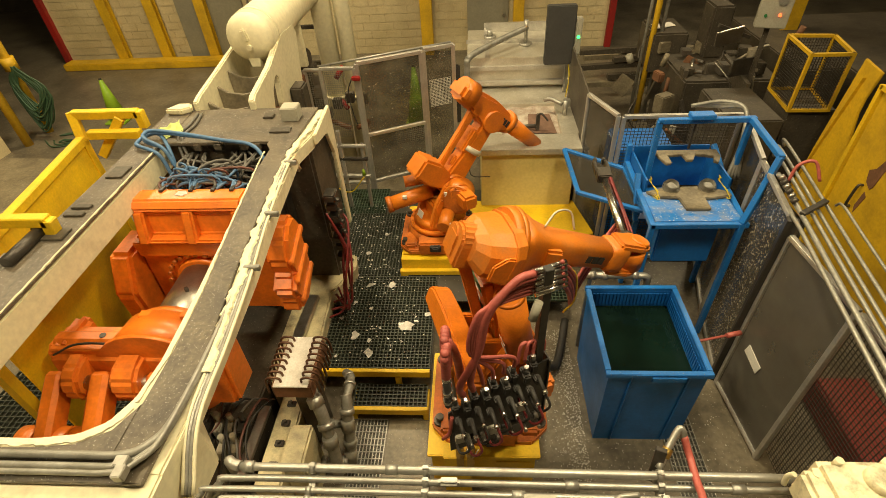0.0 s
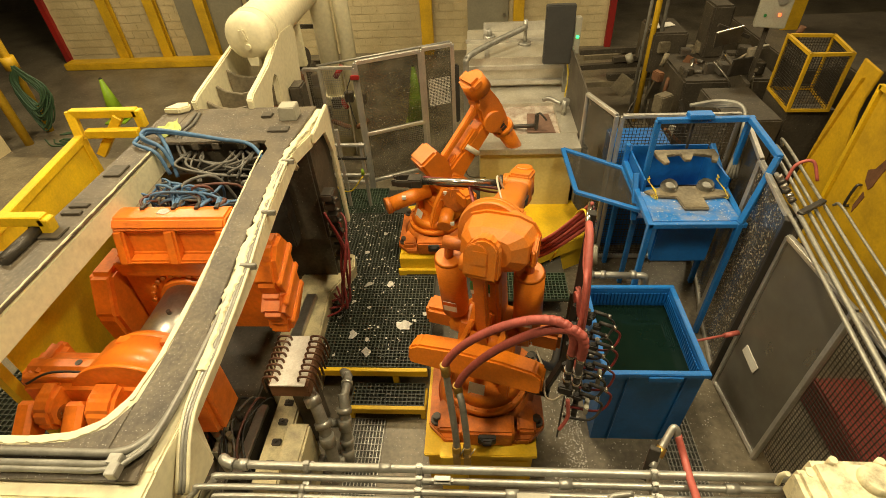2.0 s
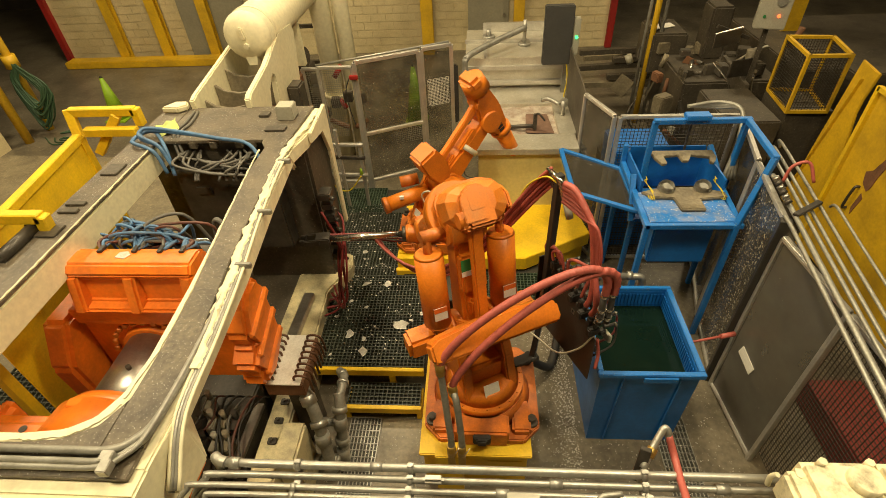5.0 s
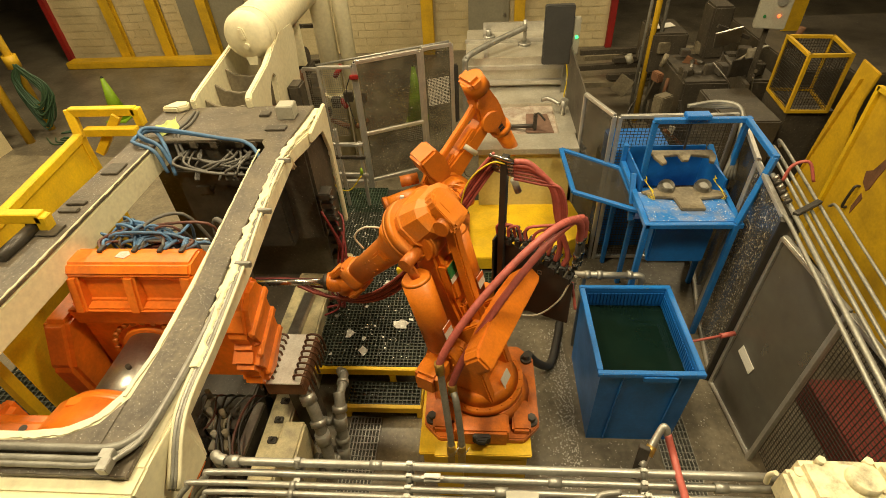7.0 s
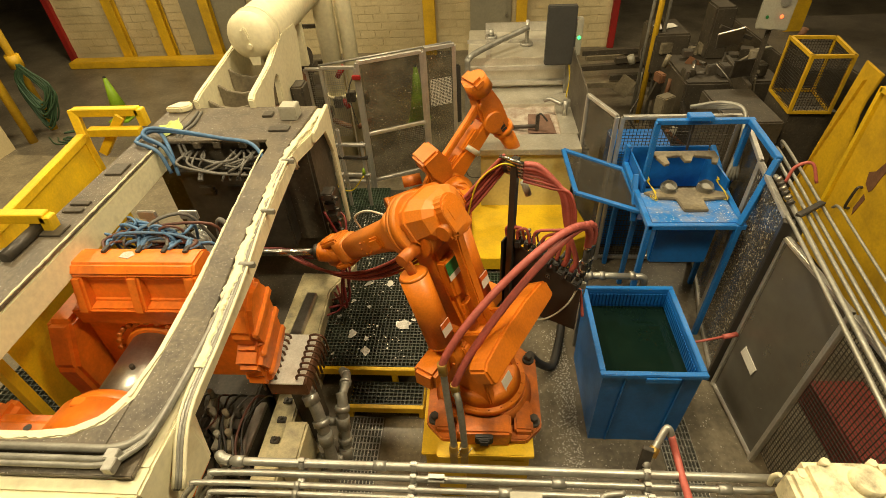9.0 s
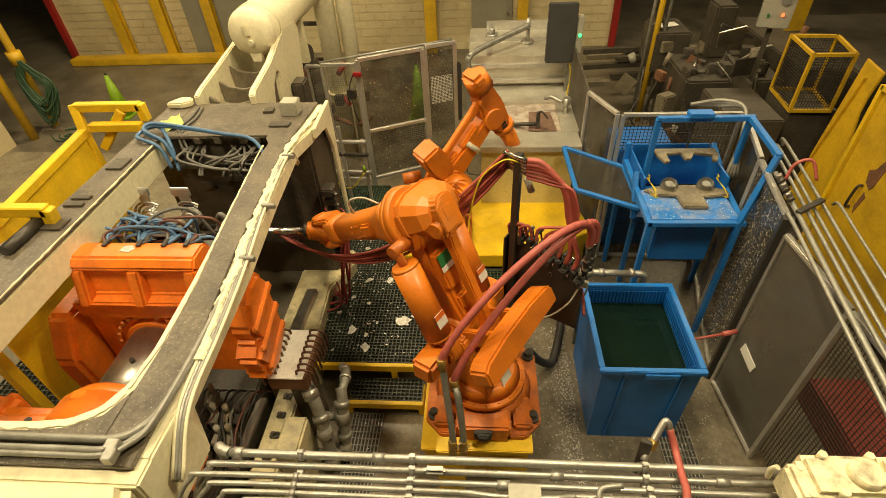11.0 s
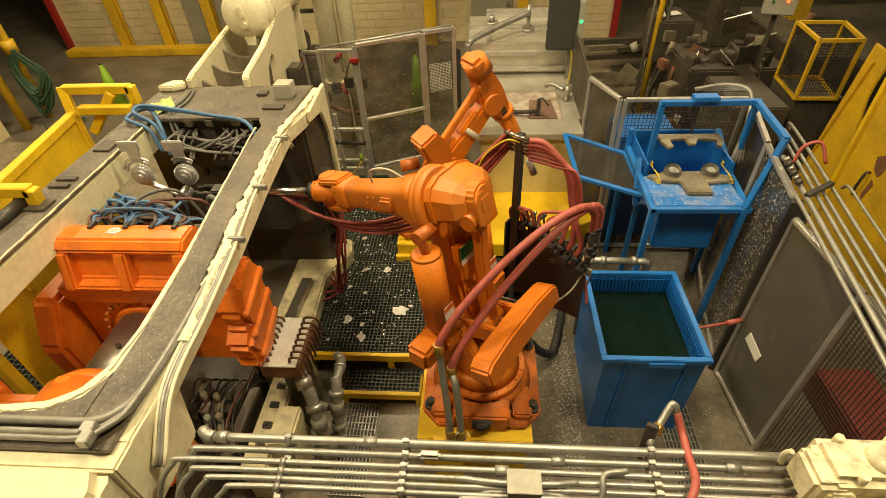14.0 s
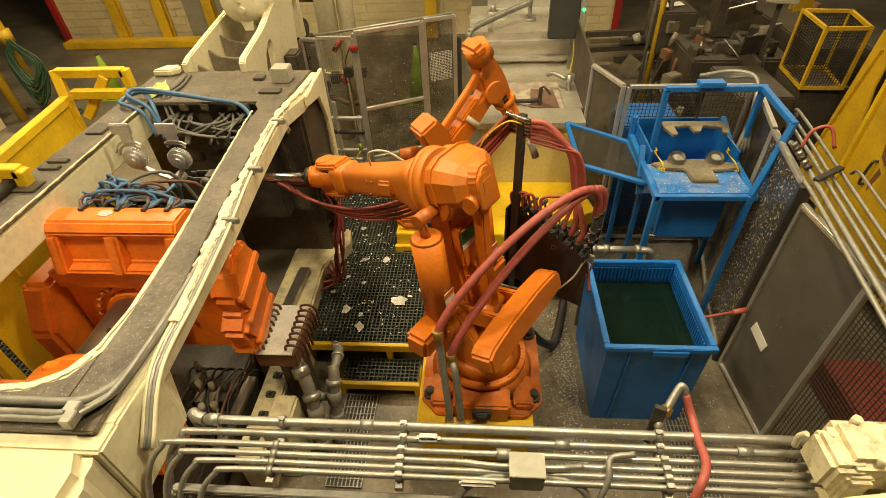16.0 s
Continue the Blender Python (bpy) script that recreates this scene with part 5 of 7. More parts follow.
# fixed die half and its hoses
bm = B()
span(bm, (-2.75, 4.235, 1.25), (-1.76, 4.42, 2.22), .015)
part("fixed_die", bm, STEEL_DARK, mach, "dark oily fixed die half")
bm = B()
for x in (-2.5, -2.2, -1.98):
    box(bm, (x, 4.25, 2.0), (.16, .06, .1), .01)
span(bm, (-2.78, 4.2, 2.2), (-1.76, 4.42, 2.24), .01)
part("die_clamp", bm, STEEL_DARK, mach)
for i in range(14):
    bm = B()
    x0, x1 = rh.uniform(-2.62, -1.9), rh.uniform(-2.62, -1.9)
    y = rh.uniform(4.1, 4.3)
    tube(bm, [(x0, 4.38, 2.36), (x0 + rh.uniform(-.1, .1), y, 2.36), ((x0 + x1) / 2, y - .05, 2.30 + rh.uniform(-.04, .04)), (x1, y - .02, 2.24), (x1, 4.1, 2.19)], rh.choice((.010, .013)), 7, 5)
    part("die_hose", bm, HOSE_GREY, mach)
# thick blue hose draped over the frame
for i in range(3):
    bm = B()
    dz = .026 * i
    tube(bm, [(-2.70, 4.2, 2.3), (-2.78, 4.25, 2.48), (-2.92, 4.28, 2.53 + dz), (-3.0, 4.36, 2.54 + dz), (-2.95, 4.44, 2.55 + dz), (-2.6, 4.38, 2.55 + dz * .5), (-2.2, 4.3, 2.53), (-1.95, 4.27, 2.5), (-1.83, 4.2, 2.42), (-1.80, 4.15, 2.25)] if i < 2 else
         [(-2.74, 4.15, 2.25), (-2.8, 4.18, 2.46), (-2.98, 4.22, 2.53), (-3.05, 4.3, 2.52), (-3.02, 4.42, 2.53), (-2.9, 4.45, 2.53), (-2.76, 4.3, 2.44), (-2.7, 4.18, 2.2)], .018, 10)
    part("draped_hose", bm, HOSE_BLUE, mach, "thick blue hose draped over the frame")
bm = B()
tube(bm, [(-2.7, 4.95, 2.5), (-2.66, 4.7, 2.5), (-2.68, 4.5, 2.5), (-2.66, 4.38, 2.46), (-2.6, 4.3, 2.3)], .014)
tube(bm, [(-2.74, 4.95, 2.5), (-2.72, 4.7, 2.5), (-2.73, 4.5, 2.5), (-2.7, 4.38, 2.46), (-2.66, 4.3, 2.3)], .014)
part("cable", bm, HOSE_GREY, mach)
# shot end: two side plates and the nitrogen bottle over them
bm = B()
slab(bm, [(5.05, 1.9), (5.05, 2.58), (5.15, 2.61), (6.3, 2.76), (7.6, 2.9), (7.6, 1.9)], "x", -2.82, -2.76, .012)
part("shot_frame_plate", bm, CREAM, mach, "cream shot-end side plate")
bm = B()
slab(bm, [(5.05, 1.5), (5.05, 2.58), (5.12, 2.62), (5.7, 2.71), (6.28, 2.89), (6.74, 2.86), (6.80, 2.74), (6.45, 1.5), (5.9, 1.5), (5.80, 2.21), (5.84, 2.44), (5.84, 2.52), (5.79, 2.56), (5.72, 2.53), (5.62, 2.45), (5.2, 1.5)], "x", -2.22, -2.15, .012)
part("shot_frame_web", bm, CREAM_CLEAN, mach, "cream plate with a tapering opening")
bm = B()
span(bm, (-2.14, 6.05, 1.6), (-1.98, 6.3, 2.3), .02)
part("shot_valve", bm, MACHINE_DARK, mach)
for i, y in enumerate((5.25, 5.55, 5.9)):
    bm = B()
    slab(bm, [(-2.755, 1.9), (-2.225, 1.9), (-2.225, 2.5 + .05 * i), (-2.32, 2.43 + .05 * i), (-2.49, 2.40 + .05 * i), (-2.66, 2.43 + .05 * i), (-2.755, 2.5 + .05 * i)], "y", y - .02, y + .02, .006)
    part("cradle", bm, MACHINE_TAN, mach)
bm = B()
span(bm, (-2.7, 5.1, 2.0), (-2.2, 7.0, 2.15))
part("drip_pan", bm, RUST, mach, "rust-stained drip pan")
bot = thing("pressure_bottle", "large cream steel pressure bottle lying on the shot frame", "tank")
bm = B()
rod(bm, (-2.42, 6.02, 2.93), (-2.42, 9.2, 2.93), .27, None, 40)
ball(bm, (-2.42, 6.02, 2.93), .27, (1, .55, 1), 32)
part("shell", bm, CREAM_CLEAN, bot)
bm = B()
rod(bm, (-2.42, 6.16, 2.93), (-2.42, 6.2, 2.93), .278, None, 40)
part("weld_band", bm, CREAM_CLEAN, bot)
bm = B()
box(bm, (-2.42, 5.872, 2.99), (.07, .05, .14), .016, pose(0, 0, 0, 0, -12, 0))
part("lug", bm, CREAM_CLEAN, bot)
bm = B()
rod(bm, (-2.40, 5.9, 2.86), (-2.40, 5.85, 2.855), .032, None, 14)
part("drain_plug", bm, CREAM_CLEAN, bot)
bm = B()
slab(bm, [(-2.46, 2.62), (-2.36, 2.62), (-2.34, 2.72), (-2.48, 2.72)], "y", 5.93, 5.965, .004)
part("lifting_eye", bm, CREAM_CLEAN, bot)
bm = B()
span(bm, (-2.57, 6.5, 2.1), (-2.27, 6.6, 2.69), .01)
part("saddle", bm, CREAM, bot)
bm = B()
span(bm, (-2.57, 7.3, 2.1), (-2.27, 7.4, 2.69), .01)
part("saddle", bm, CREAM, bot)
bm = B()
bmesh.ops.create_grid(bm, x_segments=14, y_segments=14, size=.1)
for v in bm.verts:
    v.co.z += .045 * noise.noise(v.co * 13 + Vector((3, 1, 0))) + .02 * noise.noise(v.co * 40)
    v.co.x *= 1 + .3 * noise.noise(v.co * 9)
for f in bm.faces:
    f.smooth = True
bmesh.ops.solidify(bm, geom=bm.faces[:], thickness=.004)
rag = solid("lime_rag", bm, LIME_CLOTH, "crumpled lime green rag on the machine frame", "rag")
rag.matrix_basis = pose(-2.83, 4.55, 2.52, 10, -14, 25)

# coil manifold beside the machine
mani = thing("water_manifold", "steel manifold box with rows of bent copper tubes", "manifold", m=pose(-.10, .1, .02))
bm = B()
box(bm, (-1.33, 2.75, 1.02), (.34, .52, .16), .008)
part("body", bm, RUST, mani)
bm = B()
box(bm, (-1.33, 2.75, 1.108), (.30, .54, .014), .004)
part("cover", bm, BARE_COVER, mani, "bare metal cover plate")
for i in range(8):
    y = 2.53 + i * .063
    for s in (-1, 1):
        bm = B()
        x = -1.33 + s * .09
        tube(bm, [(x, y, 1.11), (x + s * .01, y, 1.16), (x + s * .08, y, 1.17), (x + s * .13, y, 1.12), (x + s * .14, y, .95)], .011, 8, 4)
        part("bent_tube", bm, COPPER, mani)
bm = B()
span(bm, (-1.4, 2.6, .0), (-1.26, 2.9, .94), .01)
part("stand", bm, MACHINE_DARK, mani)
pip = thing("water_pipes", "cluster of grey water pipes with elbows and couplings", "pipe")
for pts, r in (([(-1.32, 2.68, .97), (-1.22, 2.55, .75), (-1.16, 2.42, .4), (-1.15, 2.38, .1)], .055), ([(-1.05, 2.75, .78), (-1.03, 2.68, .72), (-1.03, 2.6, .6), (-1.04, 2.5, .2), (-1.05, 2.45, .06)], .05),
               ([(-1.14, 3.1, .62), (-1.06, 2.98, .7), (-1.04, 2.86, .74), (-1.04, 2.74, .74)], .04), ([(-1.36, 2.42, .2), (-1.2, 2.4, .2), (-1.06, 2.42, .2)], .04), ([(-1.3, 2.6, .5), (-1.16, 2.62, .5), (-1.04, 2.62, .5)], .04)):
    bm = B()
    tube(bm, pts, r, 14)
    part("pipe", bm, PIPE_GREY, pip)
for p, q, r in (((-1.17, 2.45, .58), (-1.165, 2.43, .48), .068), ((-1.155, 2.39, .2), (-1.15, 2.375, .1), .068), ((-1.03, 2.6, .62), (-1.035, 2.57, .5), .062), ((-1.045, 2.5, .26), (-1.05, 2.47, .14), .062), ((-1.1, 3.05, .655), (-1.07, 3.0, .68), .05), ((-1.29, 2.64, .9), (-1.26, 2.6, .83), .07), ((-1.2, 2.52, .69), (-1.185, 2.49, .65), .075), ((-1.032, 2.66, .7), (-1.03, 2.63, .66), .068), ((-1.038, 2.54, .38), (-1.04, 2.525, .33), .066), ((-1.3, 2.41, .2), (-1.25, 2.405, .2), .055), ((-1.13, 2.41, .2), (-1.09, 2.415, .2), .055), ((-1.22, 2.61, .5), (-1.18, 2.615, .5), .052), ((-1.045, 2.9, .73), (-1.04, 2.86, .74), .055)):
    bm = B()
    rod(bm, p, q, r, None, 16)
    part("coupling", bm, GALV, pip)
bm = B()
tube(bm, [(.72, 3.42, .5), (.85, 3.5, .25), (1.0, 3.62, .07), (1.1, 3.9, .05), (1.2, 4.3, .05)], .045, 12)
solid("floor_hose", bm, RUBBER, "thick black hose from pedestal to floor", "hose")
# dark red hoses hanging off the fixed platen
for i in range(5):
    bm = B()
    tube(bm, [(-1.36, 4.2 + .06 * i, 1.75 - .12 * (i % 3)), (-1.2 - .05 * (i % 2), 4.12 + .05 * i, 1.3 + .06 * i), (-1.28 + .05 * (i % 3), 4.0 + .08 * (i % 2), .95 + .04 * i), (-1.33 + .06 * (i % 2), 3.95 + .1 * (i % 3), .62), (-1.5, 3.9 + .12 * i, .53)], .012 + .003 * (i % 2))
    solid("platen_hose", bm, HOSE_DARK_RED, "dark red hydraulic hose drooping beside the fixed platen", "hose", "platen hoses")
for i in range(7):
    bm = B()
    z = 1.9 - .13 * i
    box(bm, (-1.31, 4.3 + .03 * (i % 2), z), (.12, .16, .08), .01)
    rod(bm, (-1.25, 4.24, z), (-1.2, 4.2, z), .02, None, 10)
    part("hose_block", bm, STEEL_DARK, mach)

# casting, held by the gripper once taken
cast = thing("casting", "fresh aluminium casting of two ribbed discs with runners", "casting")
for sx in (-.19, .19):
    bm = B()
    rod(bm, (sx, .0, .0), (sx, .05, .0), .085, None, 32)
    rod(bm, (sx, -.02, .0), (sx, .0, .0), .06, None, 28)
    rod(bm, (sx, -.035, .0), (sx, -.02, .0), .03, None, 20)
    for i in range(26):
        a = 2 * math.pi * i / 26
        box(bm, (sx + .085 * math.cos(a), .025, .085 * math.sin(a)), (.02, .04, .008), 0, pose(0, 0, 0, 0, -math.degrees(a), 0))
    part("disc", bm, CASTING, cast)
    for r, n in ((.125, 7), (.155, 6)):
        for i in range(n):
            a = radians(60 + (110 if sx < 0 else 60) * i / n)
            bm = B()
            box(bm, (sx + r * math.cos(a), .03, r * math.sin(a)), (.02, .02, .05), .004, pose(0, 0, 0, 0, 90 - math.degrees(a) + 90, 0))
            part("overflow_tab", bm, CASTING, cast)
    bm = B()
    box(bm, (sx - .02, .04, .26), (.17, .03, .09), .008)
    box(bm, (sx, .035, .17), (.1, .015, .12), .004)
    part("vent_block", bm, CASTING, cast)
bm = B()
bar(bm, (-.19, .03, -.08), (.08, .03, -.22), .04, .03, .004)
bar(bm, (.19, .03, -.08), (.08, .03, -.22), .04, .03, .004)
rod(bm, (.08, .0, -.22), (.08, .12, -.22), .05, None, 20)
part("runner", bm, CASTING, cast)

# yellow guard beyond the machine
yg = thing("machine_guard", "bright yellow steel guard frame with sheet panel", "guard")
bm = B()
for a, b in (((-3.9, 4.72, 2.63), (-3.2, 4.72, 2.63)), ((-3.2, 4.72, 2.66), (-3.2, 4.72, 2.48)), ((-3.9, 4.72, 2.66), (-3.86, 4.6, 2.2)), ((-3.86, 4.62, 2.4), (-3.5, 2.3, 2.4)),
             ((-3.2, 4.62, 2.46), (-3.75, 4.62, 2.46)), ((-3.75, 4.66, 2.2), (-3.4, 4.7, 2.6)), ((-2.98, 2.98, 2.60), (-3.6, 2.98, 2.60)), ((-3.55, 2.98, 2.60), (-3.6, 2.98, 1.6)), ((-2.98, 2.98, 2.62), (-3.0, 2.98, 2.49))):
    bm2 = B()
    bar(bm2, a, b, .085, .085, .008)
    part("rail", bm2, YELLOW, yg)
bm.free()
bm = B()
m = pose(-3.68, 3.55, 1.4, 0, 0, 8.8)
box(bm, (0, 0, 0), (.02, 2.2, 2.0), .004)
bmesh.ops.transform(bm, matrix=m, verts=bm.verts)
part("sheet", bm, YELLOW, yg, "yellow sheet panel")
bm = B()
bar(bm, (-3.53, 2.35, 0), (-3.53, 2.35, 2.4), .08, .08)
part("post", bm, YELLOW, yg)
bm = B()
bar(bm, (-3.85, 4.6, 0), (-3.85, 4.6, 2.4), .08, .08)
part("post", bm, YELLOW, yg)
bm = B()
rod(bm, (-3.08, 2.6, 2.52), (-3.08, 2.95, 2.52), .045)
rod(bm, (-3.08, 2.95, 2.52), (-3.08, 3.02, 2.52), .06)
solid("tie_rod_end", bm, STEEL_DARK, "dark steel rod end beside the yellow guard", "rod")
bm = B()
for i in range(3):
    rod(bm, (-3.22 + .05 * i, 1.4, 2.44), (-3.22 + .05 * i, 2.75, 2.47), .02)
solid("side_conduits", bm, GALV, "grey conduits beside the long machine beam", "conduit")


# ---- guards and fences ----
def profile(bm, a, b, w=.045):
    bar(bm, a, b, w, w, .004)
    bar(bm, a, b, w + .004, w * .25)
    bar(bm, a, b, w * .25, w + .004)
    return bm


def mesh_sheet(parent, a, b, z0, z1, pitch, material, name="wire_mesh", w=.003):
    """Woven wire between two uprights at a and b."""
    a, b = Vector((*a, 0)), Vector((*b, 0))
    bm = B()
    n = max(2, int((b - a).length / pitch))
    for i in range(n + 1):
        q = a.lerp(b, i / n)
        bar(bm, q + Vector((0, 0, z0)), q + Vector((0, 0, z1)), w, w)
    m = max(2, int((z1 - z0) / pitch))
    for i in range(m + 1):
        z = Vector((0, 0, z0 + (z1 - z0) * i / m))
        bar(bm, a + z, b + z, w, w)
    return tagged(part(name, bm, material, parent), kind="stuff")


def fence_panel(parent, a, b, z0, z1, sheet=None, mid=None, first=True, frame=ALU, w=.045):
    va, vb = Vector((*a, 0)), Vector((*b, 0))
    up = lambda q, z: q + Vector((0, 0, z))
    for q in ((va, vb) if first else (vb,)):
        part("post", profile(B(), up(q, 0), up(q, z1), w), frame, parent)
    for z in [z0, z1] + ([mid] if mid else []):
        part("rail", profile(B(), up(va, z), up(vb, z), w), frame, parent)
    if sheet:
        d = (vb - va).normalized()
        n = Vector((-d.y, d.x, 0)) * .004
        bm = B()
        vs = [bm.verts.new(q) for q in (up(va + n, z0), up(vb + n, z0), up(vb + n, z1), up(va + n, z1))]
        ws = [bm.verts.new(q) for q in (up(va - n, z0), up(vb - n, z0), up(vb - n, z1), up(va - n, z1))]
        bm.faces.new(vs)
        bm.faces.new(ws[::-1])
        part("sheet", bm, sheet, parent, "dirty guard sheet")


gate = thing("safety_gate", "aluminium-profile safety gate with dirty clear panels", "gate")
fence_panel(gate, (-2.2, 6.92), (-1.98, 6.9), .9, 2.2)
mesh_sheet(gate, (-2.2, 6.92), (-1.98, 6.9), .9, 2.2, .03, GALV)
fence_panel(gate, (-1.98, 6.9), (-1.5, 6.88), .4, 2.22, first=False)
mesh_sheet(gate, (-1.98, 6.9), (-1.68, 6.88), 1.2, 2.2, .03, GALV)
fence_panel(gate, (-1.46, 6.89), (-.62, 7.27), .42, 2.28, SHEET_CLEAR, 1.22, w=.055)
fence_panel(gate, (-.58, 7.29), (-.17, 7.46), .42, 2.3, SHEET_CLEAR, w=.055)
mesh_sheet(gate, (-.52, 7.31), (-.22, 7.43), 1.45, 1.85, .022, PAPER)
mesh_sheet(gate, (-1.2, 7.02), (-.66, 7.24), .95, 1.2, .03, GALV)
bm = B()
rod(bm, (-2.0, 6.9, 2.25), (-.2, 7.45, 2.34), .016)
part("conduit", bm, GALV, gate)
bm = B()
box(bm, (-1.48, 6.83, 2.1), (.12, .05, .06), .01)
part("safety_switch", bm, RED_PAINT, gate, "red safety switch")
bm = B()
tube(bm, [(-1.54, 6.84, 2.1), (-1.62, 6.84, 1.9), (-1.6, 6.84, 1.6), (-1.56, 6.84, 1.4)], .008)
part("cable", bm, RUBBER, gate)
bm = B()
box(bm, (-.12, 7.5, 1.55), (.08, .08, .9), .02)
part("bumper", bm, RUBBER, gate, "black rubber bumper")
mini = thing("low_rail", "low aluminium rail frame at the platform's end", "rail")
for z in (.89, 1.17, 1.37):
    part("rail", profile(B(), (-2.3, 6.33, z), (-1.36, 6.28, z)), ALU if z != 1.17 else STEEL_DARK, mini)
for x in (-2.05, -1.72, -1.42):
    part("post", profile(B(), (x, 6.30, .3), (x, 6.30, 1.6 if x < -1.5 else 1.4)), ALU, mini)
bm = B()
tube(bm, [(-1.9, 6.27, .92), (-1.85, 6.24, .72), (-1.65, 6.2, .68), (-1.45, 6.24, .9)], .009)
part("cable", bm, WIRE_YELLOW, mini)
for x in (-1.9, -1.45):
    bm = B()
    rod(bm, (x, 6.28, .91), (x, 6.28, 1.0), .03, .015, 10)
    part("nozzle", bm, LIME, mini)

fen = thing("side_fence", "tall smoky guard fence with aluminium and black posts", "fence")
fence_panel(fen, (2.74, 2.64), (2.68, 3.46), .04, 2.0, SHEET_GREY)
bm = B()
bar(bm, (2.67, 3.53, 0), (2.66, 3.50, 2.15), .09, .07, .006)
part("black_post", bm, BLACK, fen)
fence_panel(fen, (2.70, 3.58), (2.85, 4.45), .04, 2.1, SHEET_FLECKED)
fence_panel(fen, (2.87, 4.5), (3.1, 5.48), .04, 2.1, SHEET_DARK)
mesh_sheet(fen, (2.71, 3.6), (2.86, 4.42), .9, 2.08, .03, GALV, w=.004)
bm = B()
box(bm, (2.688, 3.195, .76), (.006, .235, .115), .0, pose(0, 0, 0, 12, 0, 4))
part("paper_sheet", bm, PAPER, fen, "white paper notice")
mesh_sheet(fen, (2.78, 1.1), (2.75, 2.6), .2, 2.0, .035, STEEL_DARK, w=.005)
bm = B()
profile(bm, (2.80, 1.1, 2.0), (2.74, 2.62, 2.0))
part("rail", bm, ALU, fen)
back = thing("back_fence", "aluminium-profile fence with wire mesh behind the blue stand", "fence")
fence_panel(back, (1.52, 6.1), (1.74, 5.5), .05, 2.1, SHEET_CLEAR)
fence_panel(back, (1.8, 5.48), (3.06, 5.46), .05, 2.1)
mesh_sheet(back, (1.82, 5.48), (3.04, 5.46), .06, 2.08, .04, STEEL_DARK, w=.005)
bm = B()
slab(bm, [(6.15, .1), (7.5, .1), (7.5, 2.2), (6.15, 2.1)], "x", 1.52, 1.54)
solid("splash_shield", bm, MACHINE_DARK, "dark dented steel splash shield beside the furnace", "shield")
# conduits along the side fence
run = thing("conduit_run", "bank of galvanized conduits along the fence top", "conduit")
for i, (x, z, r, far) in enumerate(((2.66, 2.16, .016, 3.5), (2.73, 2.16, .02, 4.1), (2.82, 2.15, .015, 4.6), (2.89, 2.14, .014, 4.7), (2.97, 2.15, .014, 4.8), (3.05, 2.2, .011, 3.7))):
    bm = B()
    lean = .163
    tube(bm, [(x + lean * (y - 3.5), y, z) for y in (.9, 2.2, 3.2, far - .1)] + [(x + lean * (far - 3.5) + (.05 if i > 1 else 0), far + .05, z - (.1 if i > 1 else 0))], r, 10)
    part("conduit", bm, GALV, run)
bm = B()
bar(bm, (2.72, 3.52, 2.185), (2.98, 3.68, 2.195), .045, .03, .003)
part("strut", bm, STEEL_DARK, run)
for i in range(6):
    bm = B()
    rod(bm, (2.71 + .012 * i, 3.68 + .07 * i, 2.18), (2.75 + .012 * i, 3.68 + .07 * i, 2.22), .02, None, 8)
    part("fitting", bm, STEEL if i % 2 else STEEL_DARK, run)
bm = B()
tube(bm, [(2.82, 3.98, 2.2), (2.86, 4.0, 2.34), (2.97, 3.98, 2.38), (3.02, 3.9, 2.24)], .014)
part("hose", bm, HOSE_RED, run)
bm = B()
for i in range(4):
    tube(bm, [(2.5 + .04 * i, 5.5, 2.2), (2.8, 5.46, 2.26 - .02 * i), (2.98, 5.3, 2.24), (2.95, 5.1, 2.0), (2.85 + .04 * i, 4.95, 1.6)], .022, 8)
part("flexible_conduit", bm, PIPE_GREY, run)
bm = B()
rod(bm, (2.13, 3.3, .86), (2.62, 3.42, .86), .012)
rod(bm, (2.5, 3.39, .86), (2.64, 3.425, .86), .025)
solid("air_line", bm, HOSE_RED, "thin red air line from tank to fence", "hose")

# ---- blue stand ----
st = thing("inspection_stand", "blue square-tube stand with scuffed table and chute", "stand")
FRAME = (((1.87, 4.18, 0), (1.87, 4.18, 1.6)), ((2.71, 4.17, 0), (2.71, 4.17, 1.6)), ((2.71, 4.17, 1.6), (2.86, 4.26, 2.27)), ((2.02, 5.01, 0), (2.02, 5.01, 2.27)), ((2.92, 5.01, 0), (2.92, 5.01, 2.27)),
         ((2.0, 5.01, 2.27), (2.96, 5.01, 2.27)), ((2.92, 5.03, 2.27), (2.86, 4.24, 2.27)), ((1.85, 4.18, 1.57), (2.78, 4.18, 1.57)), ((1.87, 4.18, 1.57), (1.9, 5.4, 1.57)),
         ((2.75, 4.18, 1.57), (2.86, 5.4, 1.57)), ((1.9, 5.4, 0), (1.9, 5.4, 1.8)), ((1.86, 4.62, 1.3), (1.88, 4.9, 1.72)), ((2.84, 4.9, 1.55), (2.8, 5.35, 1.8)))
for a, b in FRAME:
    part("tube", bar(B(), a, b, .055, .055, .006), BLUE, st)
bm = B()
span(bm, (1.9, 4.2, 1.585), (2.73, 4.72, 1.605), .003)
part("tabletop", bm, BLUE_TABLE, st, "scuffed blue tabletop")
bm = B()
for a, b in (((1.93, 4.76, 1.25), (1.95, 5.4, 1.72)), ((2.78, 4.76, 1.25), (2.8, 5.4, 1.72)), ((1.95, 5.38, 1.25), (2.78, 5.4, 1.78)), ((1.95, 4.76, 1.2), (2.78, 5.38, 1.22))):
    span(bm, a, b)
part("chute", bm, BLUE_DARK, st, "blue steel chute behind the table")
bm = B()
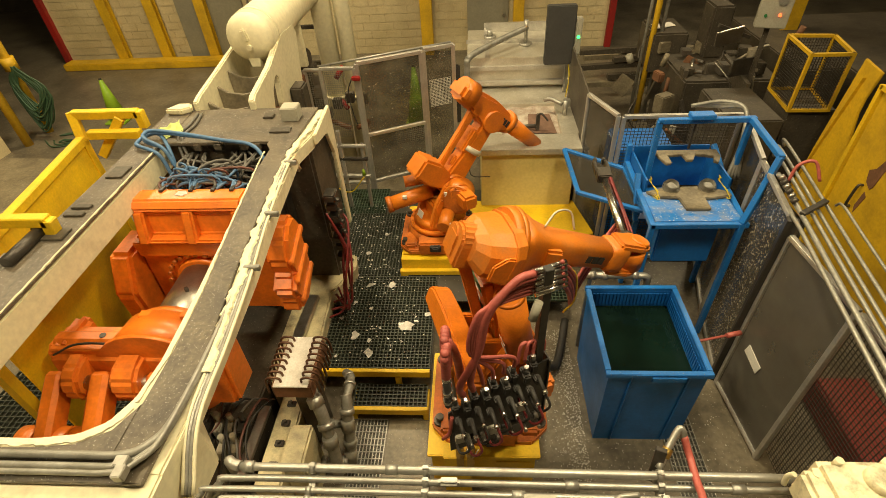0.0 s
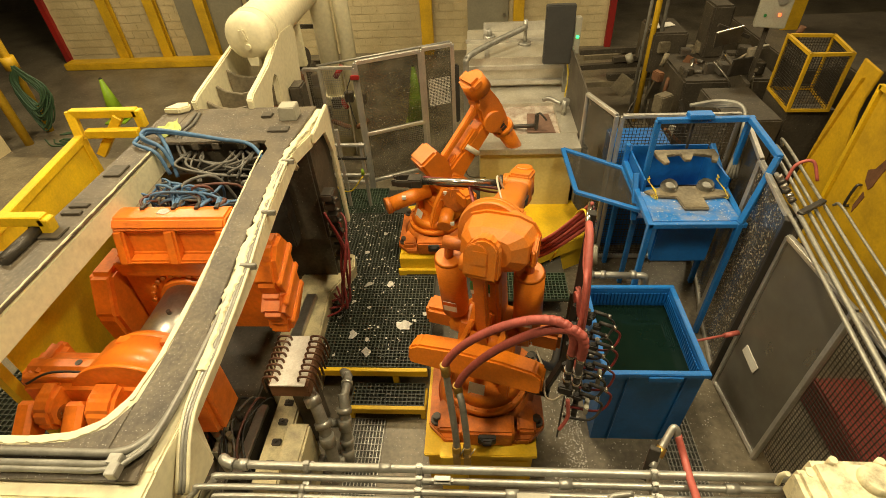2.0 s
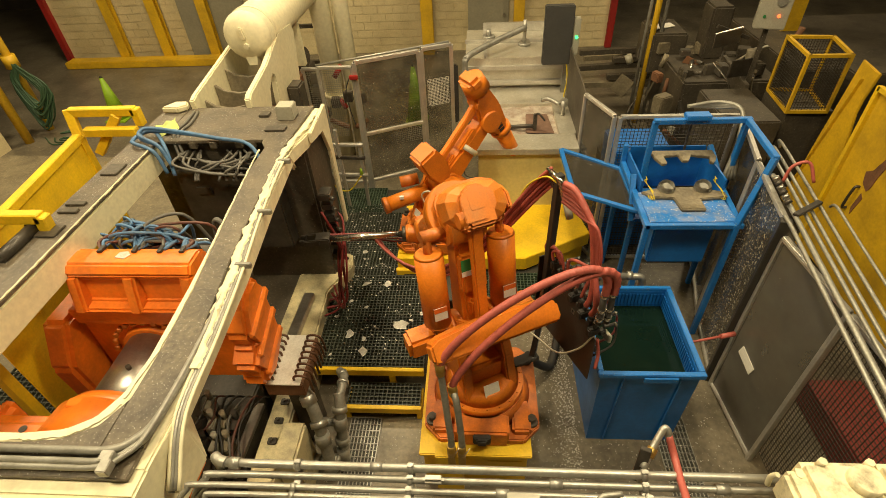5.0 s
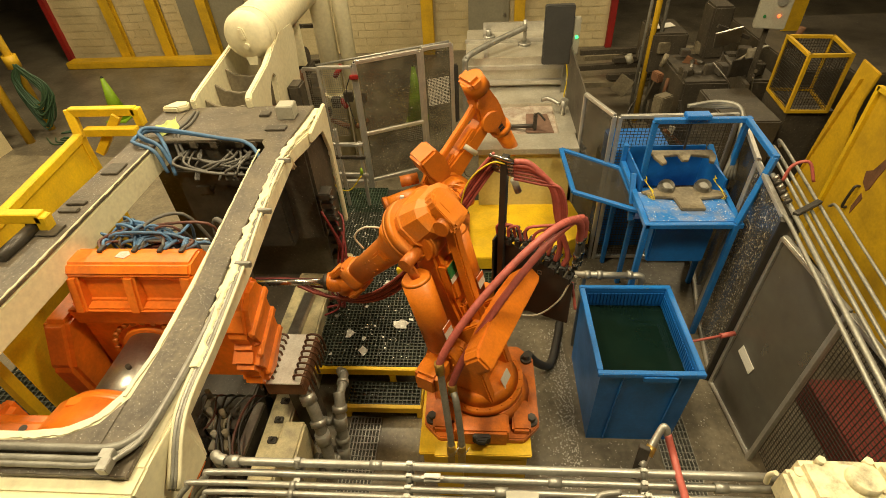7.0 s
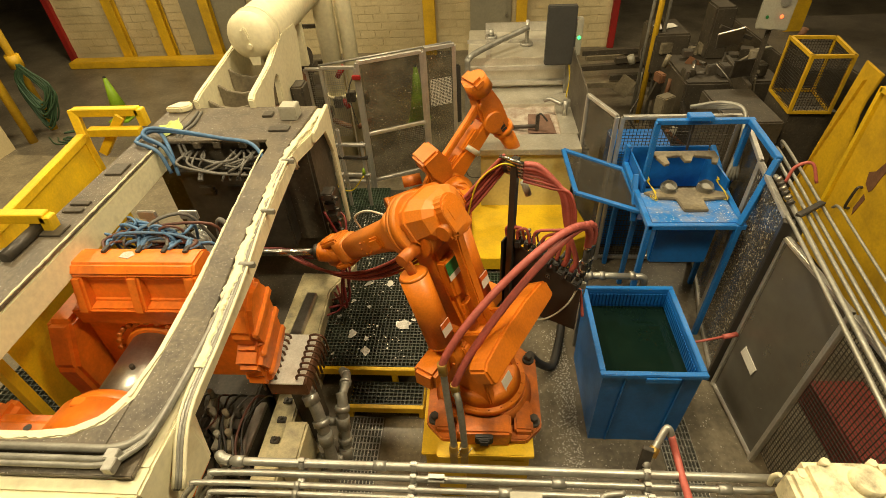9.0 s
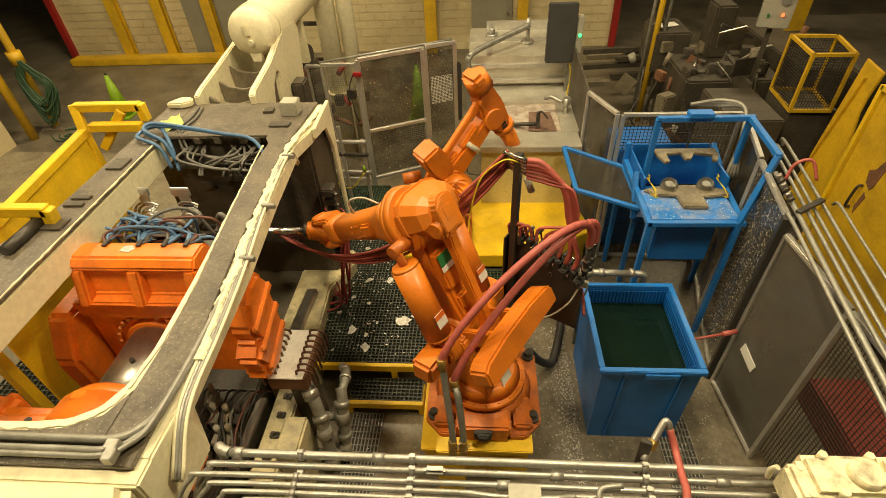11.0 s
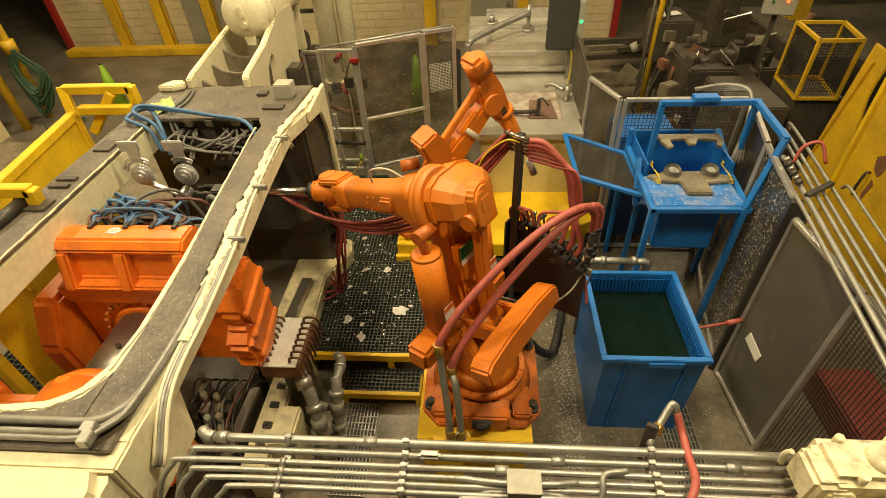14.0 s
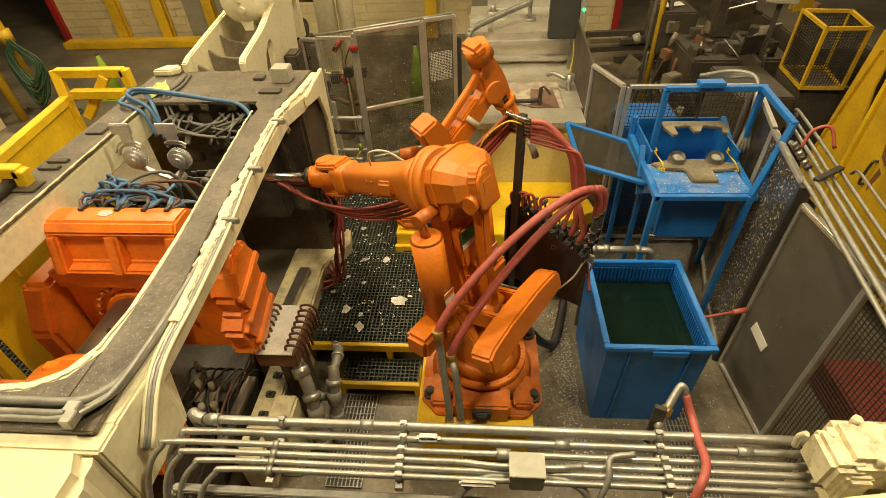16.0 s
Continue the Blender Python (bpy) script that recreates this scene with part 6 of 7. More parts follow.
slab(bm, [(2.0, 4.3), (2.6, 4.3), (2.5, 4.75), (2.1, 4.75)], "z", .98, 1.55, .02)
part("hopper", bm, BLUE_DARK, st)
bm = B()
box(bm, (2.42, 5.01, 2.32), (.24, .12, .05), .006)
part("top_plate", bm, BLUE, st)
DOOR = ((1.25, 5.84, 1.5), (1.88, 5.36, 1.5), (1.90, 4.56, 1.47), (1.28, 4.93, 1.47))
for i in range(4):
    part("door_edge", bar(B(), DOOR[i], DOOR[(i + 1) % 4], .05, .04, .004), BLUE, st)
bm = B()
vs = [bm.verts.new(Vector(q) + Vector((0, 0, -.006))) for q in DOOR] + [bm.verts.new(Vector(q) + Vector((0, 0, -.016))) for q in DOOR]
bm.faces.new(vs[:4])
bm.faces.new(vs[7:3:-1])
part("door_sheet", bm, SHEET_DARK, st, "smoky door sheet")
bm = B()
slab(bm, [(-.42, .12), (-.2, .2), (.2, .2), (.42, .1), (.42, .02), (.14, -.02), (.14, -.2), (-.1, -.2), (-.12, .0), (-.3, .02)], "z", 0, .035, .008)
fx = solid("fixture_plate", bm, MACHINE_TAN, "grey aluminium fixture plate on the blue table", "fixture")
fx.matrix_basis = pose(2.34, 4.56, 1.608)
for x in (2.18, 2.55):
    bm = B()
    for r0, h in ((.085, .04), (.07, .07)):
        rod(bm, (0, 0, 0), (0, 0, h), r0, None, 24, False)
    rod(bm, (0, 0, 0), (0, 0, .05), .04, None, 20)
    rod(bm, (0, 0, .0), (0, 0, .012), .085, None, 24)
    r = solid("locating_ring", bm, GALV, "round steel locating ring on the fixture", "fixture", "locating rings")
    r.matrix_basis = pose(x, 4.72, 1.645, 15, 0, 0)
bm = B()
slab(bm, [(-.36, .1), (.36, .1), (.38, -.02), (.33, -.12), (.28, -.1), (.3, -.02), (.1, .02), (.05, -.08), (-.02, -.08), (-.05, .02), (-.22, .0), (-.2, -.12), (-.26, -.14), (-.33, -.02)], "z", -.02, .02, .006)
fk = solid("sample_casting", bm, MACHINE_TAN, "dull forked casting hung at the back of the stand", "casting")
fk.matrix_basis = pose(2.38, 5.0, 1.86, 12, 0, 0) @ Matrix.Diagonal((.9, .9, .9, 1))
bm = B()
bar(bm, (2.4, 5.06, 1.92), (2.4, 5.06, 2.27), .02, .02)
part("hanger", bm, STEEL_DARK, st)
for x in (1.98, 2.68):
    bm = B()
    for i in range(4):
        tube(bm, [(x, 4.8 - .02 * i, 1.75), (x + .01 - .01 * i, 4.76, 1.69 + .01 * i), (x + .03 + .012 * i, 4.66, 1.67 - .01 * i), (x + .05 - .012 * i, 4.55 + .02 * i, 1.625), (x + .03 * i, 4.60, 1.622), (x + .02, 4.68 - .02 * i, 1.64)], .0032)
    solid("yellow_wires", bm, WIRE_YELLOW, "loose yellow wires at the fixture's edge", "cable", "yellow wires")

# ---- pipe rack in the foreground ----
rack = thing("pipe_rack", "bank of galvanized conduits on struts over a guard fence", "pipe rack")
RUNS = ((1.325, 2.315, .021, -1.02, 1.62), (1.283, 2.285, .017, -1.06, 1.62), (1.25, 2.25, .012, -1.06, 1.62), (1.222, 2.30, .014, -1.12, 1.62), (1.184, 2.295, .0135, -1.02, .2), (1.15, 2.29, .013, -.94, 1.6), (1.118, 2.285, .013, -.84, 1.6))
for y, z, r, x0, x1 in RUNS:
    bm = B()
    tube(bm, [(x0 - .14, y - .25, z - .45), (x0 - .13, y - .1, z - .14), (x0 - .06, y - .02, z - .02), (x0 + .06, y, z), (0, y, z), (x1, y, z)] if y < 1.29 else [(x0, y, z), (0, y, z), (x1, y, z)], r, 10, 8)
    part("conduit", bm, GALV, rack)
bm = B()
tube(bm, [(.12, 1.184, 2.295), (.2, 1.18, 2.297), (.28, 1.165, 2.315), (.34, 1.16, 2.32), (.4, 1.16, 2.32)], .0135, 10)
part("conduit", bm, GALV, rack)
bm = B()
tube(bm, [(.47, 1.16, 2.32), (.56, 1.165, 2.318), (.64, 1.182, 2.30), (.75, 1.184, 2.295), (1.6, 1.184, 2.295)], .0135, 10)
part("conduit", bm, GALV, rack)
bm = B()
tube(bm, [(-1.02, 1.325, 2.315), (-1.06, 1.335, 2.315), (-1.09, 1.355, 2.305), (-1.10, 1.365, 2.2)], .027, 12)
rod(bm, (-1.0, 1.325, 2.315), (-.95, 1.325, 2.315), .028, None, 14)
part("elbow", bm, GALV, rack)
for x in (-.655, -.105, .985):
    bm = B()
    bar(bm, (x, 1.08, 2.24), (x, 1.37, 2.265), .035, .035, .003)
    s = part("strut", bm, GALV, rack)
    for y, z, r, _, _ in RUNS[:1 if x < -.6 else 7]:
        bm = B()
        rod(bm, (x - .012, y, z + .0), (x + .012, y, z), r + .007, None, 12)
        box(bm, (x, y, z + r + .008), (.03, .02, .016), .003)
        part("clamp", bm, GALV, s)
for x in (-.655,):
    for y, z, r, _, _ in RUNS[3:]:
        bm = B()
        rod(bm, (x - .012, y, z), (x + .012, y, z), r + .007, None, 12)
        part("clamp", bm, GALV, rack)
for x0, y, z in ((.55, 1.283, 2.285), (-.3, 1.325, 2.315), (.3, 1.222, 2.30), (1.3, 1.283, 2.285)):
    bm = B()
    rod(bm, (x0, y, z), (x0 + .06, y, z), .024, None, 14)
    part("coupling", bm, GALV, rack)
bm = B()
box(bm, (.008, 1.268, 2.325), (.1, .04, .036), .012)
lb = part("conduit_body", bm, GALV, rack)
bm = B()
box(bm, (.008, 1.268, 2.346), (.078, .024, .006), .003)
part("cover", bm, PAPER, lb)
bm = B()
box(bm, (.42, 1.155, 2.29), (.14, .10, .12), .006)
jb = part("junction_box", bm, GREY_BOX, rack, "grey steel junction box")
bm = B()
box(bm, (.42, 1.155, 2.353), (.145, .105, .006), .002)
part("lid", bm, GREY_BOX, jb)
bm = B()
box(bm, (.22, 1.10, 2.29), (.15, .03, .03), .01)
part("conduit_body", bm, PIPE_GREY, rack)
bm = B()
tube(bm, [(.70, 1.0, 2.0), (.70, 1.06, 2.2), (.745, 1.13, 2.31), (.76, 1.2, 2.345), (.86, 1.22, 2.35)], .013, 10)
part("flexible_conduit", bm, PIPE_GREY, rack)
bm = B()
tube(bm, [(.49, 1.14, 2.28), (.58, 1.13, 2.28), (.66, 1.1, 2.24), (.68, 1.06, 2.1), (.68, 1.04, 1.8)], .016, 10)
part("flexible_conduit", bm, PIPE_GREY, rack)
bm = B()
tube(bm, [(.35, 1.14, 2.28), (.26, 1.13, 2.28), (.16, 1.09, 2.24), (.12, 1.05, 2.1), (.12, 1.04, 1.8)], .016, 10)
part("flexible_conduit", bm, PIPE_GREY, rack)
grd = thing("guard_fence", "black wire mesh guard fence with aluminium rails under the pipes", "fence")
part("rail", profile(B(), (-1.1, 1.075, 2.17), (1.5, 1.075, 2.17), .035), PIPE_GREY, grd)
part("rail", profile(B(), (-1.1, 1.075, .2), (1.5, 1.075, .2), .05), ALU, grd)
for x in (-1.1, -.12, .75, 1.48):
    part("post", profile(B(), (x, 1.075, 0), (x, 1.075, 2.15), .04), PIPE_GREY, grd)
mesh_sheet(grd, (-1.1, 1.07), (1.5, 1.07), .3, 2.15, .032, STEEL_DARK, w=.004)
wh = thing("washdown_hose", "red hose on a brass valve and galvanized elbow", "hose", m=pose(0, .03, 0))
bm = B()
tube(bm, [(.99, 1.33, 2.31), (1.04, 1.40, 2.36), (1.08, 1.45, 2.40), (1.105, 1.475, 2.42), (1.12, 1.465, 2.41), (1.125, 1.45, 2.38)], .017, 12)
part("elbow", bm, GALV, wh)
bm = B()
rod(bm, (1.02, 1.372, 2.34), (1.045, 1.405, 2.365), .024, None, 12)
part("valve", bm, BRASS, wh)
bm = B()
tube(bm, [(1.125, 1.455, 2.39), (1.145, 1.38, 2.33), (1.14, 1.27, 2.33), (1.12, 1.15, 2.37), (1.07, 1.06, 2.36), (1.03, 1.0, 2.2), (1.02, .97, 1.8)], .0175, 12)
part("hose", bm, HOSE_RED, wh, "red rubber hose")
bm = B()
bar(bm, (.98, 1.33, 2.2), (1.0, 1.38, 2.4), .05, .03, .003)
part("bracket", bm, STEEL_DARK, wh)
hv = thing("hydraulic_valve", "chipped cream cast hydraulic valve block", "valve")
bm = B()
box(bm, (1.74, 1.22, 2.42), (.34, .2, .2), .03)
rod(bm, (1.8, 1.22, 2.5), (1.8, 1.22, 2.56), .07, .06, 20)
part("body", bm, CREAM_CHIPPED, hv)
bm = B()
box(bm, (1.585, 1.2, 2.41), (.13, .17, .17), .02)
part("end_cap", bm, CREAM_CHIPPED, hv)
bm = B()
box(bm, (1.95, 1.22, 2.46), (.2, .16, .2), .03)
part("port_block", bm, CREAM_CHIPPED, hv)
bm = B()
rod(bm, (1.86, 1.1, 2.36), (1.92, .85, 2.3), .1, None, 20)
part("spool_housing", bm, CREAM_CHIPPED, hv)
bm = B()
box(bm, (1.62, 1.13, 2.36), (.1, .08, .2), .015)
part("bracket", bm, CREAM_CHIPPED, hv)
for x, y, z in ((1.575, 1.26, 2.49), (1.575, 1.15, 2.49), (1.67, 1.3, 2.53), (1.86, 1.3, 2.53), (1.68, 1.14, 2.53)):
    bm = B()
    rod(bm, (x, y, z - .03), (x, y, z + .012), .018, None, 6)
    part("bolt", bm, CREAM, hv)
bm = B()
tube(bm, [(1.5, 1.28, 2.36), (1.49, 1.28, 2.43), (1.5, 1.27, 2.47)], .012)
part("lever", bm, CREAM_CLEAN, hv)
bm = B()
tube(bm, [(1.84, 1.1, 2.43), (1.7, 1.05, 2.43), (1.52, 1.02, 2.43), (1.38, .97, 2.4), (1.28, .9, 2.3), (1.24, .85, 2.1)], .021, 10)
part("pipe", bm, CREAM_CLEAN, hv)
bm = B()
tube(bm, [(1.98, 1.28, 2.5), (2.02, 1.34, 2.56), (2.1, 1.36, 2.56)], .03, 10)
part("hose", bm, PIPE_GREY, hv)
bm = B()
span(bm, (1.52, .8, 0), (2.3, 1.25, 2.3), .02)
part("tank_body", bm, CREAM_CHIPPED, hv)

# ---- background, back wall side ----
W = 0.4
bm = B()
box(bm, (0, 0, 0), (.39, .06, .19), .006)
brick_me = bpy.data.meshes.new("block")
bm.to_mesh(brick_me)
bm.free()
brick_me.materials.append(BLOCK)
bm = B()
for r in range(8, 41):
    for c in range(38):
        span(bm, (-11.4 + c * W + (r % 2) * .2 - .1, 14.022, r * .2 + .003), (-11.4 + c * W + (r % 2) * .2 + .294, 14.06, r * .2 + .197))
tagged(part("upper_blocks", bm, BLOCK, wall_north), kind="stuff")


def column(x, w, material, name, label, y=13.85, h=8.4, d=.2):
    c = thing(name, label, "column", "wall columns", kind="structure")
    bm = B()
    span(bm, (x - w / 2, y - d / 2, 0), (x + w / 2, y - d / 2 + .03, h))
    part("front_flange", bm, material, c)
    bm = B()
    span(bm, (x - .02, y - d / 2 + .03, 0), (x + .02, y + d / 2 - .03, h))
    part("web", bm, material, c)
    bm = B()
    span(bm, (x - w / 2, y + d / 2 - .03, 0), (x + w / 2, y + d / 2, h))
    part("back_flange", bm, material, c)


for x in (-9.55, -8.3, -6.95, -1.1):
    column(x, .26 if x < -2 else .3, YELLOW_DULL, "steel_column", "worn yellow steel column against the block wall")
column(1.25, .26, YELLOW_DULL, "steel_column", "worn yellow steel column against the block wall")
for x in (-11.35, 3.62):
    bm = B()
    span(bm, (x - .08, 13.9, 0), (x + .08, 14.1, 8.4), .01)
    solid("door_jamb", bm, RED_PAINT, "red painted steel jamb of the wide opening", "jamb", "red jambs", "structure")
bm = B()
span(bm, (-11.1, 13.35, 0), (-5.7, 13.75, .18), .02)
solid("wall_kerb", bm, YELLOW_DULL, "worn yellow concrete kerb along the wall", "kerb", kind="structure")
for i, (x0, x1, h) in enumerate(((-7.7, -5.9, 3.2), (-.05, 1.0, 3.0))):
    bm = B()
    span(bm, (x0, 13.96, 0.03), (x1, 14.02, h), .01)
    d = solid("door_%d" % (i + 1), bm, GREY_DOOR, "flat grey painted steel door in the block wall", "door", kind="structure")
    for z in (0.9, 2.0):
        bm = B()
        rod(bm, (x1 - .12, 13.94, z), (x1 - .12, 13.9, z), .03)
        part("door_handle", bm, STEEL, d)
for i in range(4):
    bm = B()
    rod(bm, (-5.7 + .13 * i, 13.8, 0), (-5.6 + .13 * i, 13.8, 4), .035, None, 10)
    if i % 2:
        rod(bm, (-5.7 + .13 * i, 13.8, 1.2), (-5.7 + .13 * i, 13.8, 1.35), .07, None, 10)
    solid("wall_pipe", bm, RED_PAINT if i == 3 else PIPE_GREY, "pipe running up the block wall", "pipe", "wall pipes")
for x, r in ((-2.235, .16), (-1.91, .125)):
    c = thing("white_duct", "tall cream round duct behind the safety gate", "duct", "white ducts")
    bm = B()
    rod(bm, (x, 8.4, .0), (x, 8.4, 6.0), r, None, 28)
    part("pipe", bm, CREAM_CLEAN, c)
    bm = B()
    rod(bm, (x, 8.4, 1.2), (x, 8.4, 1.24), r + .03, None, 28)
    rod(bm, (x, 8.4, 3.4), (x, 8.4, 3.44), r + .02, None, 28)
    part("band", bm, CREAM_CLEAN, c)
junk = thing("pump_set", "dark pump and valves behind the gate", "pump")
bm = B()
rod(bm, (-2.6, 7.6, 2.15), (-2.35, 7.5, 2.15), .16, None, 24)
box(bm, (-2.5, 7.6, 1.2), (.4, .5, 1.6), .02)
part("motor", bm, MACHINE_DARK, junk)
rj = random.Random(3)
for i in range(12):
    bm = B()
    c = (rj.uniform(-2.4, -1.55), rj.uniform(7.2, 7.9), rj.uniform(.9, 1.9))
    if i % 2:
        rod(bm, c, (c[0] + rj.uniform(-.3, .3), c[1], c[2] + rj.uniform(-.2, .2)), .04)
    else:
        box(bm, c, (.14, .12, .16), .01)
    part("valve_body", bm, (MACHINE_DARK, RUST, STEEL, RED_PAINT)[i % 4], junk)
ru = thing("ladder_rack", "dark steel upright rack beside the ducts", "rack")
for x in (-3.3, -2.85):
    part("upright", bar(B(), (x, 8.9, 0), (x, 8.9, 4.5), .08, .08), MACHINE_DARK, ru)
for z in (1.6, 2.2, 2.8, 3.3):
    part("rung", bar(B(), (-3.3, 8.9, z), (-2.4, 8.9, z), .06, .06), MACHINE_DARK, ru)


def cone(x, y, h, label):
    c = thing("traffic_cone", label, "cone", "lime cones")
    bm = B()
    rod(bm, (x, y, .04), (x, y, h), .20, .035, 28)
    part("body", bm, LIME, c)
    bm = B()
    box(bm, (x, y, .02), (.46, .46, .04), .012)
    part("base", bm, LIME, c)
    bm = B()
    rod(bm, (x, y, h), (x, y, h + .03), .036, .02, 16)
    part("tip", bm, RUBBER, c)


cone(-7.75, 10.2, .93, "tall lime green safety cone on the dark floor")
cone(-1.05, 9.8, 1.15, "tall lime green safety cone seen through the gate")
hp = thing("hose_pole", "yellow column with coils of green hose hung on it", "column")
bm = B()
rod(bm, (-9.15, 9.15, 0), (-9.15, 9.15, 3.4), .085, None, 16)
part("pole", bm, YELLOW_DULL, hp)
bm = B()
rod(bm, (-9.1, 9.75, 0), (-9.1, 9.75, 3.4), .075, None, 16)
rod(bm, (-9.1, 9.75, 1.35), (-9.1, 9.75, 1.6), .13, None, 16)
part("pole", bm, YELLOW_DULL, hp)
for i in range(26):
    bm = B()
    a, w = rj.uniform(-.06, .06), rj.uniform(.16, .36)
    zc = 1.4 + rj.uniform(-.05, .05)
    lo = rj.uniform(.15, .7)
    tube(bm, [(-9.0 + a, 9.66, zc), (-9.0 - w * .5 + a, 9.6, (zc + lo) / 2 + .1), (-8.85 + a, 9.5 + rj.uniform(-.1, .1), lo), (-8.8 + w + a, 9.55, (zc + lo) / 2), (-9.0 + a, 9.66, zc)], .016, 6, 8)
    part("hose_loop", bm, HOSE_GREEN, hp)
for i in range(4):
    bm = B()
    tube(bm, [(-8.9 + .2 * i, 9.3, .02), (-8.5, 9.0 + .1 * i, .02), (-8.1, 9.2, .02), (-8.2 - .1 * i, 9.6, .02), (-8.7, 9.5, .02)], .014, 6, 8)
    part("hose_loop", bm, HOSE_GREEN, hp)

bb = thing("blue_bin", "blue steel bin with a grille behind the mesh fence", "bin")
bm = B()
span(bm, (1.9, 5.75, 0), (2.6, 6.4, 1.5), .02)
part("body", bm, BLUE_DARK, bb)
bm = B()
span(bm, (2.05, 5.735, .9), (2.35, 5.752, 1.3), .004)
part("grille", bm, MACHINE_DARK, bb)
bm = B()
rod(bm, (2.12, 5.74, 1.4), (2.12, 5.71, 1.4), .03, None, 14)
part("stop_button", bm, RED_PAINT, bb, "red stop button")
# ---- background, right-hand machines ----
cage = thing("mesh_cage", "yellow angle-iron cage with wire mesh panels", "cage")
C = ((4.44, 7.52), (4.36, 6.77), (4.86, 6.75), (5.0, 7.45))
for i in range(4):
    a, b = C[i], C[(i + 1) % 4]
    for z in (1.51, 2.25):
        part("rail", bar(B(), (*a, z), (*b, z), .04, .04), YELLOW_DULL, cage)
    part("post", bar(B(), (*a, 1.49), (*a, 2.27), .04, .04), YELLOW_DULL, cage)
    mesh_sheet(cage, a, b, 1.53, 2.23, .035, STEEL_DARK, w=.005)
bm = B()
span(bm, (4.4, 6.8, 0), (5.0, 7.5, 1.488))
part("stand", bm, MACHINE_DARK, cage)
yp = thing("yellow_press_guard", "large worn yellow sheet-steel press guard", "guard")
bm = B()
slab(bm, [(5.44, .4), (6.35, .4), (6.23, .89), (6.2, 1.26), (6.05, 2.46), (5.71, 2.42), (5.77, 2.10), (5.77, 1.94), (5.70, 1.68), (5.60, 1.3), (5.44, 1.0)], "x", 4.5, 4.53, .008)
part("plate", bm, YELLOW_DULL, yp)
bm = B()
bar(bm, (4.49, 6.28, .5), (4.485, 5.9, 2.3), .05, .012, .004)
part("plate", bm, YELLOW_DULL, yp)
bm = B()
slab(bm, [(2.5, .3), (5.42, .3), (5.42, 2.36), (2.5, 2.36)], "x", 4.38, 4.44, .01)
part("door_plate", bm, YELLOW_DULL, yp)
bm = B()
bar(bm, (4.37, 2.5, 2.38), (4.37, 5.45, 2.38), .05, .05)
bar(bm, (4.37, 5.45, .3), (4.37, 5.45, 2.40), .05, .05)
part("edge_bar", bm, YELLOW, yp)
bm = B()
tube(bm, [(4.38, 5.06, 1.15), (4.33, 5.06, 1.17), (4.33, 5.04, 1.42), (4.38, 5.04, 1.44)], .015)
part("handle", bm, STEEL_DARK, yp)
bm = B()
slab(bm, [(4.93, 1.45), (5.02, 1.5), (5.06, 1.62), (4.98, 1.68), (4.9, 1.88), (4.82, 1.92), (4.88, 1.66), (4.90, 1.5)], "x", 4.372, 4.378)
slab(bm, [(4.97, 1.12), (5.0, 1.2), (4.97, 1.4), (4.92, 1.36)], "x", 4.372, 4.378)
part("rust_patch", bm, RUST, yp)
bm = B()
span(bm, (4.62, 2.4, 0), (6.0, 5.9, 1.5), .02)
part("body", bm, MACHINE_DARK, yp)
red = thing("red_skid", "faded red steel skid behind the fence", "skid")
bm = B()
span(bm, (3.45, 1.5, .0), (3.95, 3.3, .35), .02)
part("body", bm, HOSE_DARK_RED, red)
px = thing("trim_press", "grimy tan trim press in a dark bay", "press")
bm = B()
span(bm, (3.5, 8.2, 0), (5.0, 9.6, 1.35), .03)
part("bed", bm, MACHINE_DARK, px)
bm = B()
span(bm, (4.08, 9.2, 1.35), (4.42, 9.65, 2.2), .03)
span(bm, (3.3, 9.5, 1.0), (3.9, 10.4, 1.7), .03)
part("column", bm, MACHINE_DARK, px)
rk = random.Random(40)
for i in range(46):
    bm = B()
    c = Vector((rk.uniform(2.9, 5.1), rk.uniform(7.9, 9.9), rk.uniform(.5, 2.1)))
    kind_ = i % 5
    if kind_ == 0:
        tube(bm, [c, c + Vector((rk.uniform(-.3, .3), rk.uniform(-.2, .2), rk.uniform(-.5, -.2))), c + Vector((rk.uniform(-.5, .5), rk.uniform(-.3, .3), -rk.uniform(.6, .9)))], rk.uniform(.012, .03), 8)
    elif kind_ == 1:
        box(bm, c, (rk.uniform(.1, .4), .03, rk.uniform(.15, .5)), .006, pose(0, 0, 0, rk.uniform(-20, 20), rk.uniform(-30, 30), rk.uniform(-40, 40)))
    elif kind_ == 2:
        bar(bm, c, c + Vector((rk.uniform(-.7, .7), rk.uniform(-.3, .3), rk.uniform(-.9, .4))), .06, .05, .006)
    elif kind_ == 3:
        rod(bm, c, c + Vector((rk.uniform(-.1, .1), rk.uniform(-.1, .1), rk.uniform(.1, .35))), rk.uniform(.03, .09), None, 14)
    else:
        box(bm, c, (rk.uniform(.1, .3), rk.uniform(.1, .3), rk.uniform(.1, .3)), .015, pose(0, 0, 0, 0, 0, rk.uniform(-40, 40)))
    part("press_fitting", bm, (MACHINE_DARK, MACHINE_TAN, STEEL_DARK, RUST, MACHINE_TAN, GREY_BOX, STEEL)[i % 7], px)
bm = B()
slab(bm, [(7.6, .3), (8.9, .3), (8.7, 1.6), (7.7, 1.5)], "x", 4.2, 4.26)
part("side_plate", bm, MACHINE_DARK, px)
